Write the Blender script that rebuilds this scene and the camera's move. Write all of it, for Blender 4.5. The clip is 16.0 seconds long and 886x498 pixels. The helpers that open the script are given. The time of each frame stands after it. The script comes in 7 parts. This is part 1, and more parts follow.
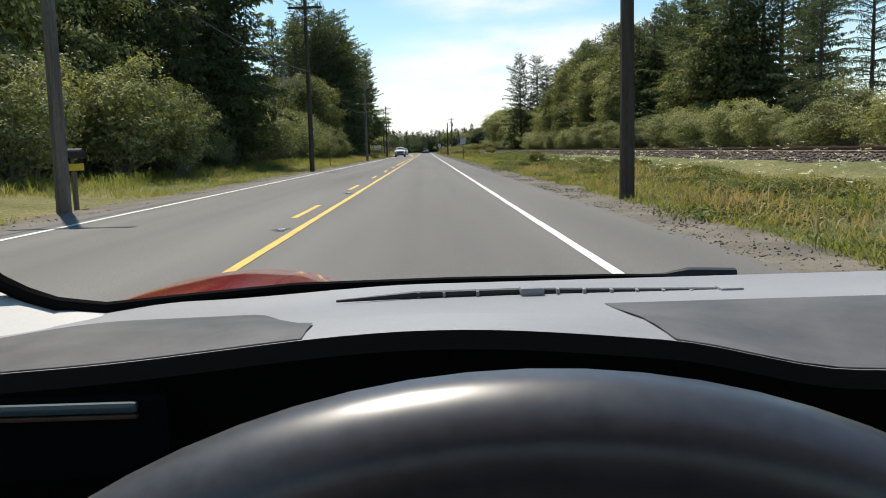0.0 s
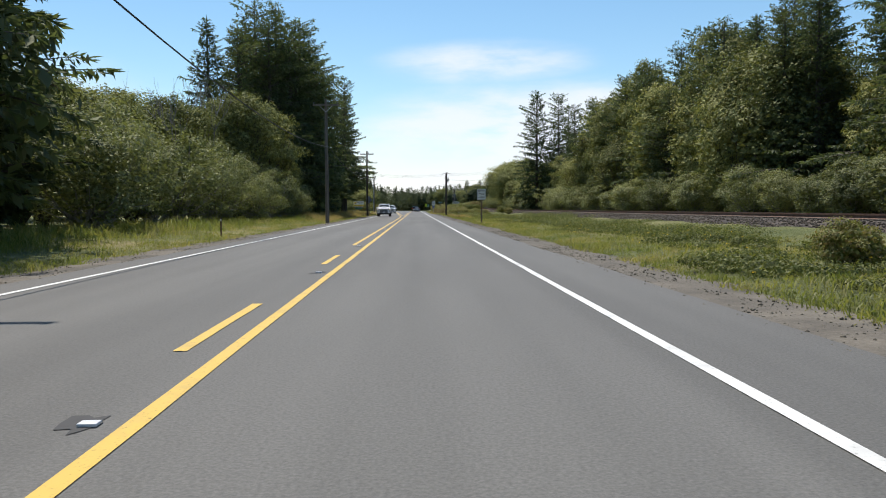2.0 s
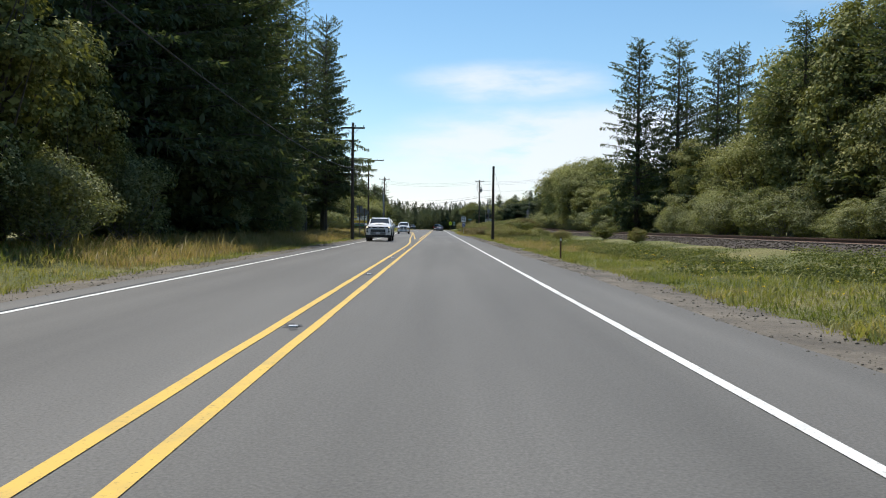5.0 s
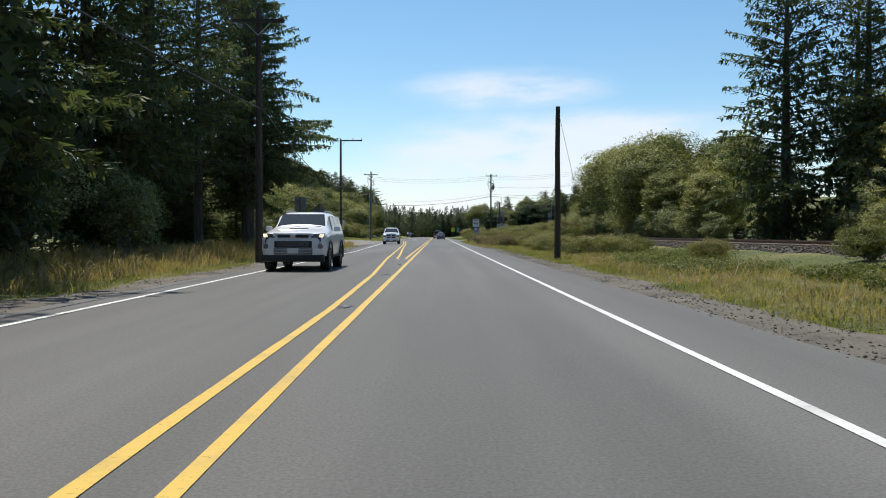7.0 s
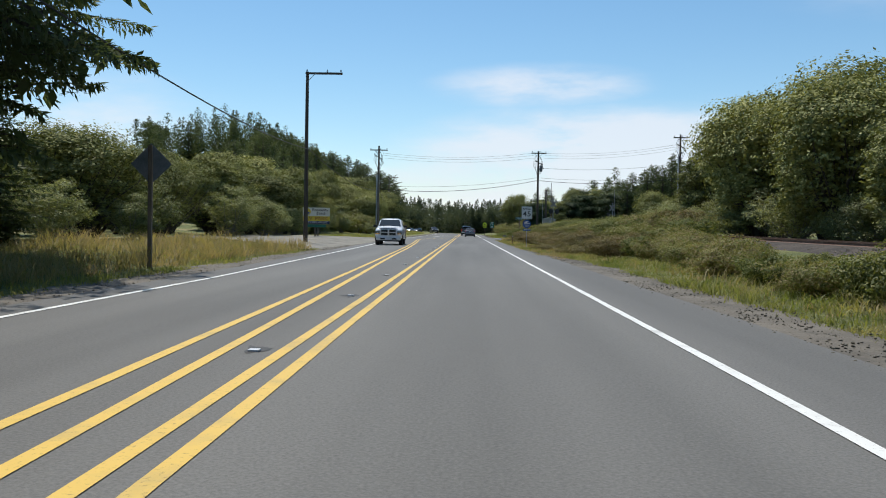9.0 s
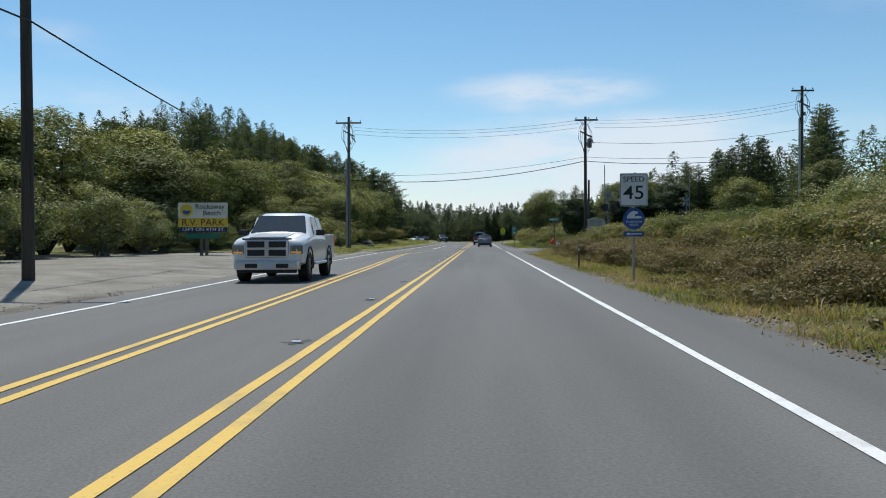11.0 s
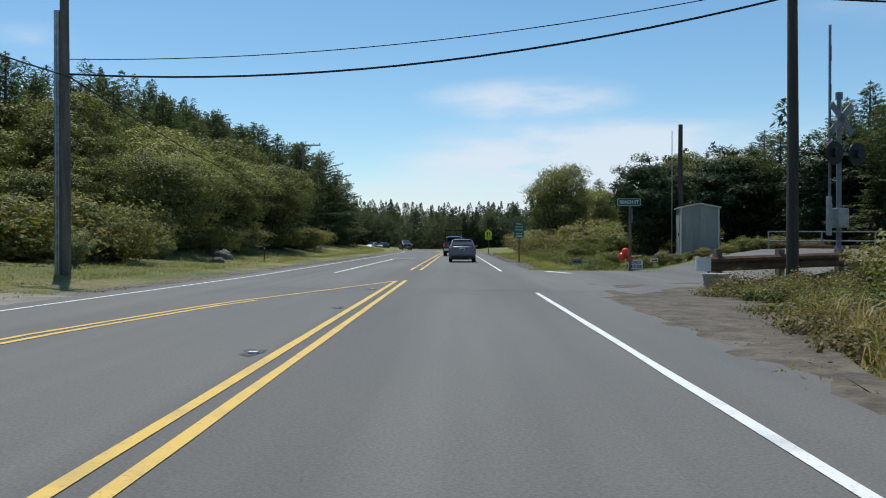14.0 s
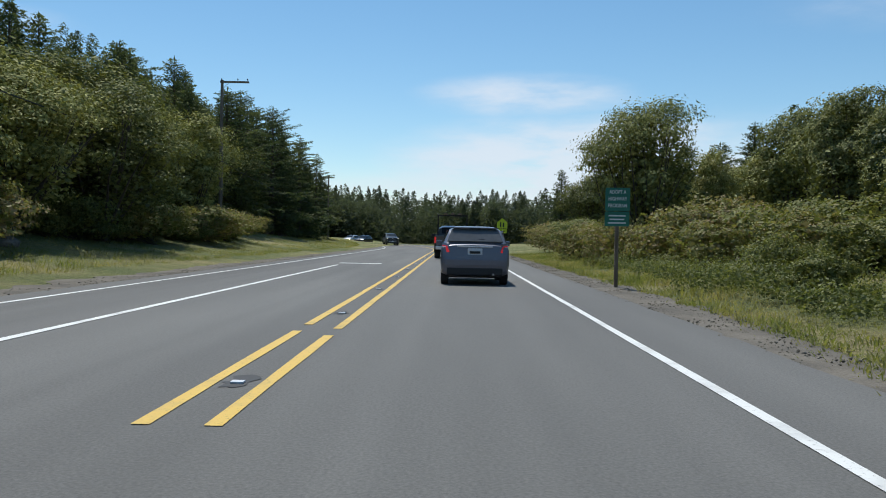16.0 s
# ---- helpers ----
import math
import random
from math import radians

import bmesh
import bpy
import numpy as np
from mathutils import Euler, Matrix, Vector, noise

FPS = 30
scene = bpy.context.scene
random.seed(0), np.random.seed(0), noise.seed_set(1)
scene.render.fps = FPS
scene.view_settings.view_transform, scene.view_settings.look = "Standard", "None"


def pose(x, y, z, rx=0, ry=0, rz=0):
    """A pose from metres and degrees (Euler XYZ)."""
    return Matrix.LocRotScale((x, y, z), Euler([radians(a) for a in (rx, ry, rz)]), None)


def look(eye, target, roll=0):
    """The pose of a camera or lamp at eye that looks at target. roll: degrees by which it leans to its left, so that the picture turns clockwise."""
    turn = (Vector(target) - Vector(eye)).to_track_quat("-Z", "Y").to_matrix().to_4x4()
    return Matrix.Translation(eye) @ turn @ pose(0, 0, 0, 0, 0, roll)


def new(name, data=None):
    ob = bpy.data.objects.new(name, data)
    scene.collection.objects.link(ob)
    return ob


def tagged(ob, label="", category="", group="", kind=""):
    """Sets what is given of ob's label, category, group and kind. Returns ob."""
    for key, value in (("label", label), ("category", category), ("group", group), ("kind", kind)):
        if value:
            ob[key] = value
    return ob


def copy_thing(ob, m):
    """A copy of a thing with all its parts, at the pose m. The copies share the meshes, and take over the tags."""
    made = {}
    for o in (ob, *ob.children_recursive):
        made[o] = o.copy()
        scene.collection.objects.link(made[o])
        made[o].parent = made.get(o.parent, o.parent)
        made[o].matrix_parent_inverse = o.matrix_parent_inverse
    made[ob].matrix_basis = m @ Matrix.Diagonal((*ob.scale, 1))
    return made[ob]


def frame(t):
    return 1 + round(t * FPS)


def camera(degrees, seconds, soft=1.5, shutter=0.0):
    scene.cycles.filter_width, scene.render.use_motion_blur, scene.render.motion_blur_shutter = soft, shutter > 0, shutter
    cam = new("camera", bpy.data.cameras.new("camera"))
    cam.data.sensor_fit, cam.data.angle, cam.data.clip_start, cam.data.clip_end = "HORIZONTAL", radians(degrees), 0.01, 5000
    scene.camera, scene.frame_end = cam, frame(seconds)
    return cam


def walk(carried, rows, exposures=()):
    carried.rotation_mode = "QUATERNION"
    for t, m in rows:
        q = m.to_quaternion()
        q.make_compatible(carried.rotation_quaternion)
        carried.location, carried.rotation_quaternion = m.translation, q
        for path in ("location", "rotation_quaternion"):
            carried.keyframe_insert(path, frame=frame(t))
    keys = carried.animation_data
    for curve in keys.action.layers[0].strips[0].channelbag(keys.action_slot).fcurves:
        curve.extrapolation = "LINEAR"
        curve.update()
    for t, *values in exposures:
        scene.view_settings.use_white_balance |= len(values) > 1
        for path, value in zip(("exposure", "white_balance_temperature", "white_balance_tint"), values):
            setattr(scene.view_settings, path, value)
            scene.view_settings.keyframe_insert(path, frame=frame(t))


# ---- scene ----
cam = camera(56.7, 16.0, soft=1.0)


# ---- camera and its way ----
PATH = [
    (0, (0.133, -1.338, 1.091), (0.167, 0.647, 0.852), -1.5),
    (0.5, (-0.019, 7.886, 1.093), (-0.005, 9.882, 0.967), -0.6),
    (1, (-0.16, 17.22, 1.114), (-0.127, 19.218, 1.011), 0.0),
    (1.5, (-0.285, 26.688, 1.119), (-0.241, 28.685, 1.017), -0.1),
    (2, (-0.27, 36.081, 1.126), (-0.204, 38.078, 1.027), -0.3),
    (2.5, (-0.249, 45.382, 1.098), (-0.166, 47.378, 1.004), -0.0),
    (3, (-0.252, 54.551, 1.126), (-0.167, 56.547, 1.04), 0.2),
    (3.5, (-0.316, 63.702, 1.133), (-0.268, 65.701, 1.073), 0.2),
    (4, (-0.394, 72.793, 1.158), (-0.386, 74.792, 1.107), 0.2),
    (4.5, (-0.427, 81.986, 1.115), (-0.41, 83.985, 1.061), 0.7),
    (4.7, (-0.361, 85.697, 1.144), (-0.345, 87.696, 1.089), 0.7),
    (6.8, (-0.64, 124.517, 1.108), (-0.632, 126.517, 1.076), -0.0),
    (7, (-0.613, 128.142, 1.108), (-0.598, 130.142, 1.072), 0.1),
    (7.5, (-0.448, 136.882, 1.098), (-0.437, 138.882, 1.06), 0.2),
    (8, (-0.355, 145.459, 1.079), (-0.365, 147.459, 1.034), 0.1),
    (8.5, (-0.364, 154.222, 1.105), (-0.402, 156.221, 1.059), 0.5),
    (9, (-0.406, 162.893, 1.113), (-0.462, 164.891, 1.066), 1.0),
    (9.2, (-0.47, 166.267, 1.106), (-0.529, 168.265, 1.054), 1.3),
    (11.3, (-0.273, 202.434, 1.13), (-0.367, 204.432, 1.106), -0.3),
    (11.5, (-0.281, 205.696, 1.108), (-0.373, 207.694, 1.085), -0.1),
    (12, (-0.398, 213.409, 1.164), (-0.478, 215.408, 1.146), -0.2),
    (12.5, (-0.337, 221.521, 1.135), (-0.406, 223.52, 1.14), -0.1),
    (13, (-0.274, 229.761, 1.107), (-0.329, 231.76, 1.114), -0.2),
    (13.5, (-0.171, 237.694, 1.112), (-0.22, 239.693, 1.114), -0.2),
    (14, (-0.128, 245.519, 1.155), (-0.162, 247.518, 1.143), 0.0),
    (14.5, (-0.174, 253.179, 1.107), (-0.205, 255.179, 1.11), 0.9),
    (15, (-0.216, 260.74, 1.128), (-0.25, 262.739, 1.135), 1.4),
    (15.5, (-0.312, 268.477, 1.162), (-0.347, 270.477, 1.153), 1.0),
    (16, (-0.332, 276.229, 1.144), (-0.357, 278.228, 1.119), 1.1),
]
walk(cam, [(t, look(eye, target, roll)) for t, eye, target, roll in PATH],
     [(0.0, 0.42, 6950, 10), (1.5, 0.28, 6580, 11.5), (4.5, 0.26, 6520, 11), (9.0, 0.08, 6380, 9.5), (11.5, -0.02, 6280, 8.5), (16.0, -0.03, 6220, 8)])

# ---- world, sun ----
SUN_TO = Vector((-0.20, 0.42, 1.0)).normalized()
world = bpy.data.worlds.new("sky")
scene.world = world
world.use_nodes = True
wn, wl = world.node_tree.nodes, world.node_tree.links
wn.clear()
w_out = wn.new("ShaderNodeOutputWorld")
w_bg = wn.new("ShaderNodeBackground")
w_sky = wn.new("ShaderNodeTexSky")
w_sky.sky_type = "NISHITA"
w_sky.sun_disc = False
w_sky.sun_elevation = math.asin(SUN_TO.z)
w_sky.sun_rotation = math.atan2(SUN_TO.x, SUN_TO.y)
w_sky.altitude = 10
w_sky.air_density = 1.0
w_sky.dust_density = 0.15
w_sky.ozone_density = 2.5
SKY_STRENGTH = 0.118


# thin summer cloud: a few long soft streaks, thickest low over the sea
w_tc = wn.new("ShaderNodeTexCoord")
w_map = wn.new("ShaderNodeMapping")
w_map.inputs["Scale"].default_value = (7.0, 7.0, 26.0)
wl.new(w_tc.outputs["Generated"], w_map.inputs["Vector"])
w_noise = wn.new("ShaderNodeTexNoise")
w_noise.inputs["Scale"].default_value = 1.0
w_noise.inputs["Detail"].default_value = 6.0
w_noise.inputs["Roughness"].default_value = 0.55
wl.new(w_map.outputs["Vector"], w_noise.inputs["Vector"])


def wmath(op, a, b=None):
    n = wn.new("ShaderNodeMath")
    n.operation = op
    for i, v in enumerate((a, b)):
        if v is None:
            continue
        if isinstance(v, (int, float)):
            n.inputs[i].default_value = v
        else:
            wl.new(v, n.inputs[i])
    return n.outputs[0]


def cloud(cx, cz, sx, sz, amount):
    mp = wn.new("ShaderNodeMapping")
    mp.inputs["Scale"].default_value = (1 / sx, 0, 1 / sz)
    mp.inputs["Location"].default_value = (-cx / sx, 0, -cz / sz)
    wl.new(w_tc.outputs["Generated"], mp.inputs["Vector"])
    g = wn.new("ShaderNodeTexGradient")
    g.gradient_type = "SPHERICAL"
    wl.new(mp.outputs["Vector"], g.inputs["Vector"])
    return wmath("MULTIPLY", g.outputs["Fac"], amount)


w_sum = None
for spec in ((0.085, 0.172, 0.16, 0.034, 1.9), (0.16, 0.09, 0.30, 0.075, 3.0), (-0.46, 0.105, 0.26, 0.085, 1.5), (-0.45, 0.215, 0.07, 0.028, 1.0), (0.48, 0.26, 0.22, 0.05, 0.7), (-0.05, 0.02, 0.9, 0.075, 1.9), (0.3, 0.12, 0.3, 0.05, 0.8)):
    c = cloud(*spec)
    w_sum = c if w_sum is None else wmath("MAXIMUM", w_sum, c)
w_tex = wmath("ADD", wmath("MULTIPLY", w_noise.outputs["Fac"], 1.7), -0.35)
w_ramp = wn.new("ShaderNodeMapRange")
w_ramp.interpolation_type = "SMOOTHSTEP"
w_ramp.inputs["From Min"].default_value = 0.05
w_ramp.inputs["From Max"].default_value = 0.95
w_ramp.inputs["To Max"].default_value = 0.8
wl.new(wmath("MULTIPLY", w_sum, w_tex), w_ramp.inputs["Value"])
w_mix = wn.new("ShaderNodeMix")
w_mix.data_type = "RGBA"
w_mix.inputs["B"].default_value = (6.7, 7.0, 7.5, 1)
wl.new(w_ramp.outputs["Result"], w_mix.inputs["Factor"])
w_hue = wn.new("ShaderNodeHueSaturation")
w_hue.inputs["Hue"].default_value = 0.49
w_hue.inputs["Saturation"].default_value = 1.12
wl.new(w_sky.outputs["Color"], w_hue.inputs["Color"])
wl.new(w_hue.outputs["Color"], w_mix.inputs["A"])
wl.new(w_mix.outputs["Result"], w_bg.inputs["Color"])
w_bg.inputs["Strength"].default_value = SKY_STRENGTH
wl.new(w_bg.outputs["Background"], w_out.inputs["Surface"])

sun = new("sun", bpy.data.lights.new("sun", "SUN"))
sun.data.energy = 4.2
sun.data.angle = radians(0.53)
sun.data.color = (1.0, 0.95, 0.87)
sun.matrix_world = look((0, 0, 60), Vector((0, 0, 60)) - SUN_TO)

# ---- materials ----


def material(name, rough=0.8, metal=0.0):
    m = bpy.data.materials.new(name)
    m.use_nodes = True
    b = m.node_tree.nodes["Principled BSDF"]
    b.inputs["Roughness"].default_value = rough
    b.inputs["Metallic"].default_value = metal
    return m, m.node_tree.nodes, m.node_tree.links, b


def ramp(nodes, links, source, stops):
    r = nodes.new("ShaderNodeValToRGB")
    e = r.color_ramp.elements
    while len(e) < len(stops):
        e.new(0.5)
    for el, (p, c) in zip(e, stops):
        el.position, el.color = p, (*c, 1)
    links.new(source, r.inputs["Fac"])
    return r.outputs["Color"]


def noise_tex(nodes, links, scale, detail=5.0, rough=0.6, stretch=None, coords="Object"):
    tc = nodes.new("ShaderNodeTexCoord")
    n = nodes.new("ShaderNodeTexNoise")
    n.inputs["Scale"].default_value = scale
    n.inputs["Detail"].default_value = detail
    n.inputs["Roughness"].default_value = rough
    if stretch:
        mp = nodes.new("ShaderNodeMapping")
        mp.inputs["Scale"].default_value = stretch
        links.new(tc.outputs[coords], mp.inputs["Vector"])
        links.new(mp.outputs["Vector"], n.inputs["Vector"])
    else:
        links.new(tc.outputs[coords], n.inputs["Vector"])
    return n.outputs["Fac"]


def mixcol(nodes, links, fac, a, b, mode="MIX"):
    m = nodes.new("ShaderNodeMix")
    m.data_type, m.blend_type = "RGBA", mode
    for sock, v in (("Factor", fac), ("A", a), ("B", b)):
        if isinstance(v, (int, float)):
            m.inputs[sock].default_value = v
        elif isinstance(v, tuple):
            m.inputs[sock].default_value = (*v, 1)
        else:
            links.new(v, m.inputs[sock])
    return m.outputs["Result"]


def bump(nodes, links, bsdf, height, strength=0.3, dist=0.02):
    b = nodes.new("ShaderNodeBump")
    b.inputs["Strength"].default_value = strength
    b.inputs["Distance"].default_value = dist
    links.new(height, b.inputs["Height"])
    links.new(b.outputs["Normal"], bsdf.inputs["Normal"])


def mottled(name, c1, c2, scale=3.0, rough=0.8, metal=0.0, fine=60.0, bumpy=0.2, stretch=None, lo=0.35, hi=0.65, depth=1.0):
    m, n, l, b = material(name, rough, metal)
    big = noise_tex(n, l, scale, stretch=stretch)
    col = ramp(n, l, big, [(lo, c1), (hi, c2)])
    small = noise_tex(n, l, fine, 3.0, stretch=stretch)
    grain = ramp(n, l, small, [(0.3, (1 - 0.28 * depth,) * 3), (0.7, (1 + 0.2 * depth,) * 3)])
    l.new(mixcol(n, l, 1.0, col, grain, "MULTIPLY"), b.inputs["Base Color"])
    if bumpy:
        bump(n, l, b, small, bumpy, 0.01)
    return m


def asphalt_material():
    m, n, l, b = material("worn_asphalt", 0.82)
    big = noise_tex(n, l, 0.35, 4.0, 0.6, (1.0, 0.12, 1.0))
    col = ramp(n, l, big, [(0.3, (0.098, 0.095, 0.087)), (0.7, (0.138, 0.134, 0.122))])
    wear = noise_tex(n, l, 0.9, 2.0, 0.5, (1.0, 0.02, 1.0))
    tracks = ramp(n, l, wear, [(0.35, (0.86, 0.86, 0.86)), (0.65, (1.12, 1.12, 1.12))])
    col = mixcol(n, l, 1.0, col, tracks, "MULTIPLY")
    grit = noise_tex(n, l, 45.0, 4.0, 0.7)
    grain = ramp(n, l, grit, [(0.3, (0.7, 0.7, 0.7)), (0.7, (1.3, 1.3, 1.3))])
    col = mixcol(n, l, 1.0, col, grain, "MULTIPLY")
    l.new(col, b.inputs["Base Color"])
    bump(n, l, b, grit, 0.35, 0.008)
    return m


def paint_material(name, c, dirt):
    m, n, l, b = material(name, 0.6)
    big = noise_tex(n, l, 1.3, 5.0, 0.65)
    col = ramp(n, l, big, [(0.25, dirt), (0.5, c), (1.0, c)])
    chips = noise_tex(n, l, 30.0, 4.0, 0.7)
    worn = ramp(n, l, chips, [(0.28, (0.45, 0.45, 0.45)), (0.42, (1.0, 1.0, 1.0))])
    l.new(mixcol(n, l, 1.0, col, worn, "MULTIPLY"), b.inputs["Base Color"])
    return m


def ground_material():
    m, n, l, b = material("meadow_ground", 0.95)
    a = noise_tex(n, l, 0.16, 6.0, 0.6)
    col = ramp(n, l, a, [(0.32, (0.085, 0.11, 0.028)), (0.5, (0.15, 0.16, 0.045)), (0.64, (0.27, 0.23, 0.095)), (0.78, (0.18, 0.14, 0.075))])
    f = noise_tex(n, l, 9.0, 6.0, 0.75)
    grain = ramp(n, l, f, [(0.3, (0.4, 0.4, 0.4)), (0.7, (1.5, 1.5, 1.5))])
    l.new(mixcol(n, l, 1.0, col, grain, "MULTIPLY"), b.inputs["Base Color"])
    bump(n, l, b, f, 0.9, 0.12)
    return m


def leaf_material(name, stops, translucent=0.35, gloss=0.12, rough=0.5, patch=0.0):
    """Foliage: each leaf and each plant varies a little in colour; thin leaves let some light through."""
    m = bpy.data.materials.new(name)
    m.use_nodes = True
    n, l = m.node_tree.nodes, m.node_tree.links
    n.clear()
    geo, info = n.new("ShaderNodeNewGeometry"), n.new("ShaderNodeObjectInfo")
    mx = n.new("ShaderNodeMath")
    mx.operation = "MULTIPLY_ADD"
    l.new(info.outputs["Random"], mx.inputs[0])
    mx.inputs[1].default_value = 0.45
    half = n.new("ShaderNodeMath")
    half.operation = "MULTIPLY"
    half.inputs[1].default_value = 0.55
    l.new(geo.outputs["Random Per Island"], half.inputs[0])
    l.new(half.outputs[0], mx.inputs[2])
    pick = mx.outputs[0]
    if patch:
        field = noise_tex(n, l, patch, 3.0, 0.6)
        mp = n.new("ShaderNodeMapRange")
        mp.inputs["From Min"].default_value, mp.inputs["From Max"].default_value = 0.34, 0.66
        l.new(field, mp.inputs["Value"])
        blend = n.new("ShaderNodeMix")
        blend.inputs["Factor"].default_value = 0.6
        l.new(pick, blend.inputs["A"])
        l.new(mp.outputs["Result"], blend.inputs["B"])
        pick = blend.outputs["Result"]
    col = ramp(n, l, pick, stops)
    dif, tra, glo = n.new("ShaderNodeBsdfDiffuse"), n.new("ShaderNodeBsdfTranslucent"), n.new("ShaderNodeBsdfGlossy")
    l.new(col, dif.inputs["Color"])
    warm = mixcol(n, l, 1.0, col, (1.12, 1.15, 0.6), "MULTIPLY")
    l.new(warm, tra.inputs["Color"])
    glo.inputs["Roughness"].default_value = rough
    glo.inputs["Color"].default_value = (0.80, 0.82, 0.70, 1)
    a, c, out = n.new("ShaderNodeMixShader"), n.new("ShaderNodeMixShader"), n.new("ShaderNodeOutputMaterial")
    a.inputs[0].default_value = translucent
    l.new(dif.outputs[0], a.inputs[1])
    l.new(tra.outputs[0], a.inputs[2])
    c.inputs[0].default_value = gloss
    l.new(a.outputs[0], c.inputs[1])
    l.new(glo.outputs[0], c.inputs[2])
    l.new(c.outputs[0], out.inputs["Surface"])
    return m


ASPHALT = asphalt_material()
WHITE_PAINT = paint_material("white_road_paint", (0.72, 0.72, 0.68), (0.45, 0.44, 0.41))
YELLOW_PAINT = paint_material("yellow_road_paint", (0.66, 0.43, 0.07), (0.42, 0.30, 0.09))
GROUND = ground_material()
GRAVEL = mottled("grey_gravel", (0.092, 0.080, 0.063), (0.175, 0.152, 0.118), 0.8, 0.95, fine=26.0, bumpy=0.9)
PEBBLE = leaf_material("loose_stones", [(0.0, (0.06, 0.052, 0.043)), (0.5, (0.15, 0.135, 0.11)), (1.0, (0.30, 0.28, 0.245))], 0.0, 0.02)
YARD_GRAVEL = mottled("pale_yard_gravel", (0.16, 0.145, 0.115), (0.27, 0.25, 0.205), 0.6, 0.95, fine=22.0, bumpy=0.9)
DIRT = mottled("dry_brown_dirt", (0.06, 0.048, 0.034), (0.145, 0.12, 0.085), 1.8, 0.95, fine=16.0, bumpy=0.9)
BALLAST = mottled("rail_ballast", (0.035, 0.028, 0.023), (0.085, 0.066, 0.052), 1.2, 0.95, fine=14.0, bumpy=0.9)
BALLAST_STONE = leaf_material("ballast_stones", [(0.0, (0.03, 0.024, 0.02)), (0.5, (0.085, 0.07, 0.058)), (1.0, (0.19, 0.165, 0.14))], 0.0, 0.02)
RUST = mottled("rusty_rail_steel", (0.10, 0.05, 0.03), (0.17, 0.10, 0.065), 4.0, 0.65, 0.4)
TIE_WOOD = mottled("tarred_timber", (0.05, 0.04, 0.032), (0.10, 0.08, 0.06), 3.0, 0.9, stretch=(1, 8, 8))
POLE_WOOD = mottled("weathered_pole_timber", (0.10, 0.082, 0.066), (0.20, 0.17, 0.14), 2.0, 0.9, fine=30.0, bumpy=0.5, stretch=(4, 4, 0.25))
DARK_POLE = mottled("dark_creosoted_timber", (0.045, 0.036, 0.028), (0.085, 0.068, 0.052), 2.0, 0.9, fine=30.0, bumpy=0.5, stretch=(4, 4, 0.25))
POST_WOOD = mottled("grey_brown_post_timber", (0.13, 0.095, 0.065), (0.235, 0.185, 0.135), 3.0, 0.9, fine=40.0, bumpy=0.5, stretch=(5, 5, 0.4))
BARK = mottled("grey_brown_bark", (0.05, 0.04, 0.032), (0.12, 0.10, 0.08), 2.5, 0.95, fine=14.0, bumpy=0.8, stretch=(3, 3, 0.5))
PALE_BARK = mottled("pale_alder_bark", (0.16, 0.145, 0.125), (0.30, 0.28, 0.25), 2.5, 0.9, fine=10.0, bumpy=0.5, stretch=(2, 2, 1))
GALV = mottled("galvanised_steel", (0.30, 0.31, 0.32), (0.45, 0.46, 0.47), 6.0, 0.45, 0.8, bumpy=0.05)
DULL_METAL = mottled("dull_grey_sign_back", (0.16, 0.17, 0.18), (0.26, 0.27, 0.28), 3.0, 0.5, 0.6, bumpy=0.05)
CABLE_BLACK = mottled("black_cable", (0.012, 0.012, 0.013), (0.03, 0.03, 0.03), 5.0, 0.7, bumpy=0)
CERAMIC = mottled("grey_insulator_glaze", (0.12, 0.11, 0.11), (0.22, 0.21, 0.21), 9.0, 0.25, bumpy=0)
SPRUCE = leaf_material("spruce_needles", [(0.0, (0.050, 0.068, 0.037)), (0.45, (0.085, 0.108, 0.055)), (0.8, (0.125, 0.145, 0.068)), (1.0, (0.18, 0.175, 0.082))], 0.46, 0.03, 0.55)
ALDER = leaf_material("alder_leaves", [(0.0, (0.056, 0.066, 0.026)), (0.4, (0.155, 0.165, 0.054)), (0.75, (0.31, 0.305, 0.098)), (1.0, (0.52, 0.48, 0.19))], 0.22, 0.03, 0.55)
WILLOW = leaf_material("willow_leaves", [(0.0, (0.075, 0.088, 0.040)), (0.4, (0.185, 0.20, 0.088)), (0.75, (0.31, 0.315, 0.145)), (1.0, (0.50, 0.47, 0.24))], 0.36, 0.035, 0.55)
BRAMBLE = leaf_material("bramble_leaves", [(0.0, (0.06, 0.075, 0.026)), (0.35, (0.14, 0.16, 0.05)), (0.6, (0.24, 0.235, 0.08)), (0.8, (0.27, 0.215, 0.11)), (1.0, (0.34, 0.24, 0.14))], 0.40, 0.025, 0.55)
BANK_BRAMBLE = leaf_material("sunburnt_bramble_leaves", [(0.0, (0.06, 0.06, 0.024)), (0.3, (0.125, 0.115, 0.045)), (0.55, (0.2, 0.155, 0.075)), (0.8, (0.27, 0.19, 0.11)), (1.0, (0.36, 0.27, 0.17))], 0.36, 0.02)
# Greyer than the near needles: haze of distance is put into the colour.
HAZED_SPRUCE = leaf_material("haze_tinted_needles", [(0.0, (0.075, 0.093, 0.070)), (0.5, (0.105, 0.125, 0.088)), (1.0, (0.14, 0.155, 0.105))], 0.42, 0.0)
PINE = leaf_material("pine_needles", [(0.0, (0.018, 0.034, 0.014)), (0.6, (0.036, 0.058, 0.022)), (1.0, (0.065, 0.088, 0.032))], 0.15, 0.03)
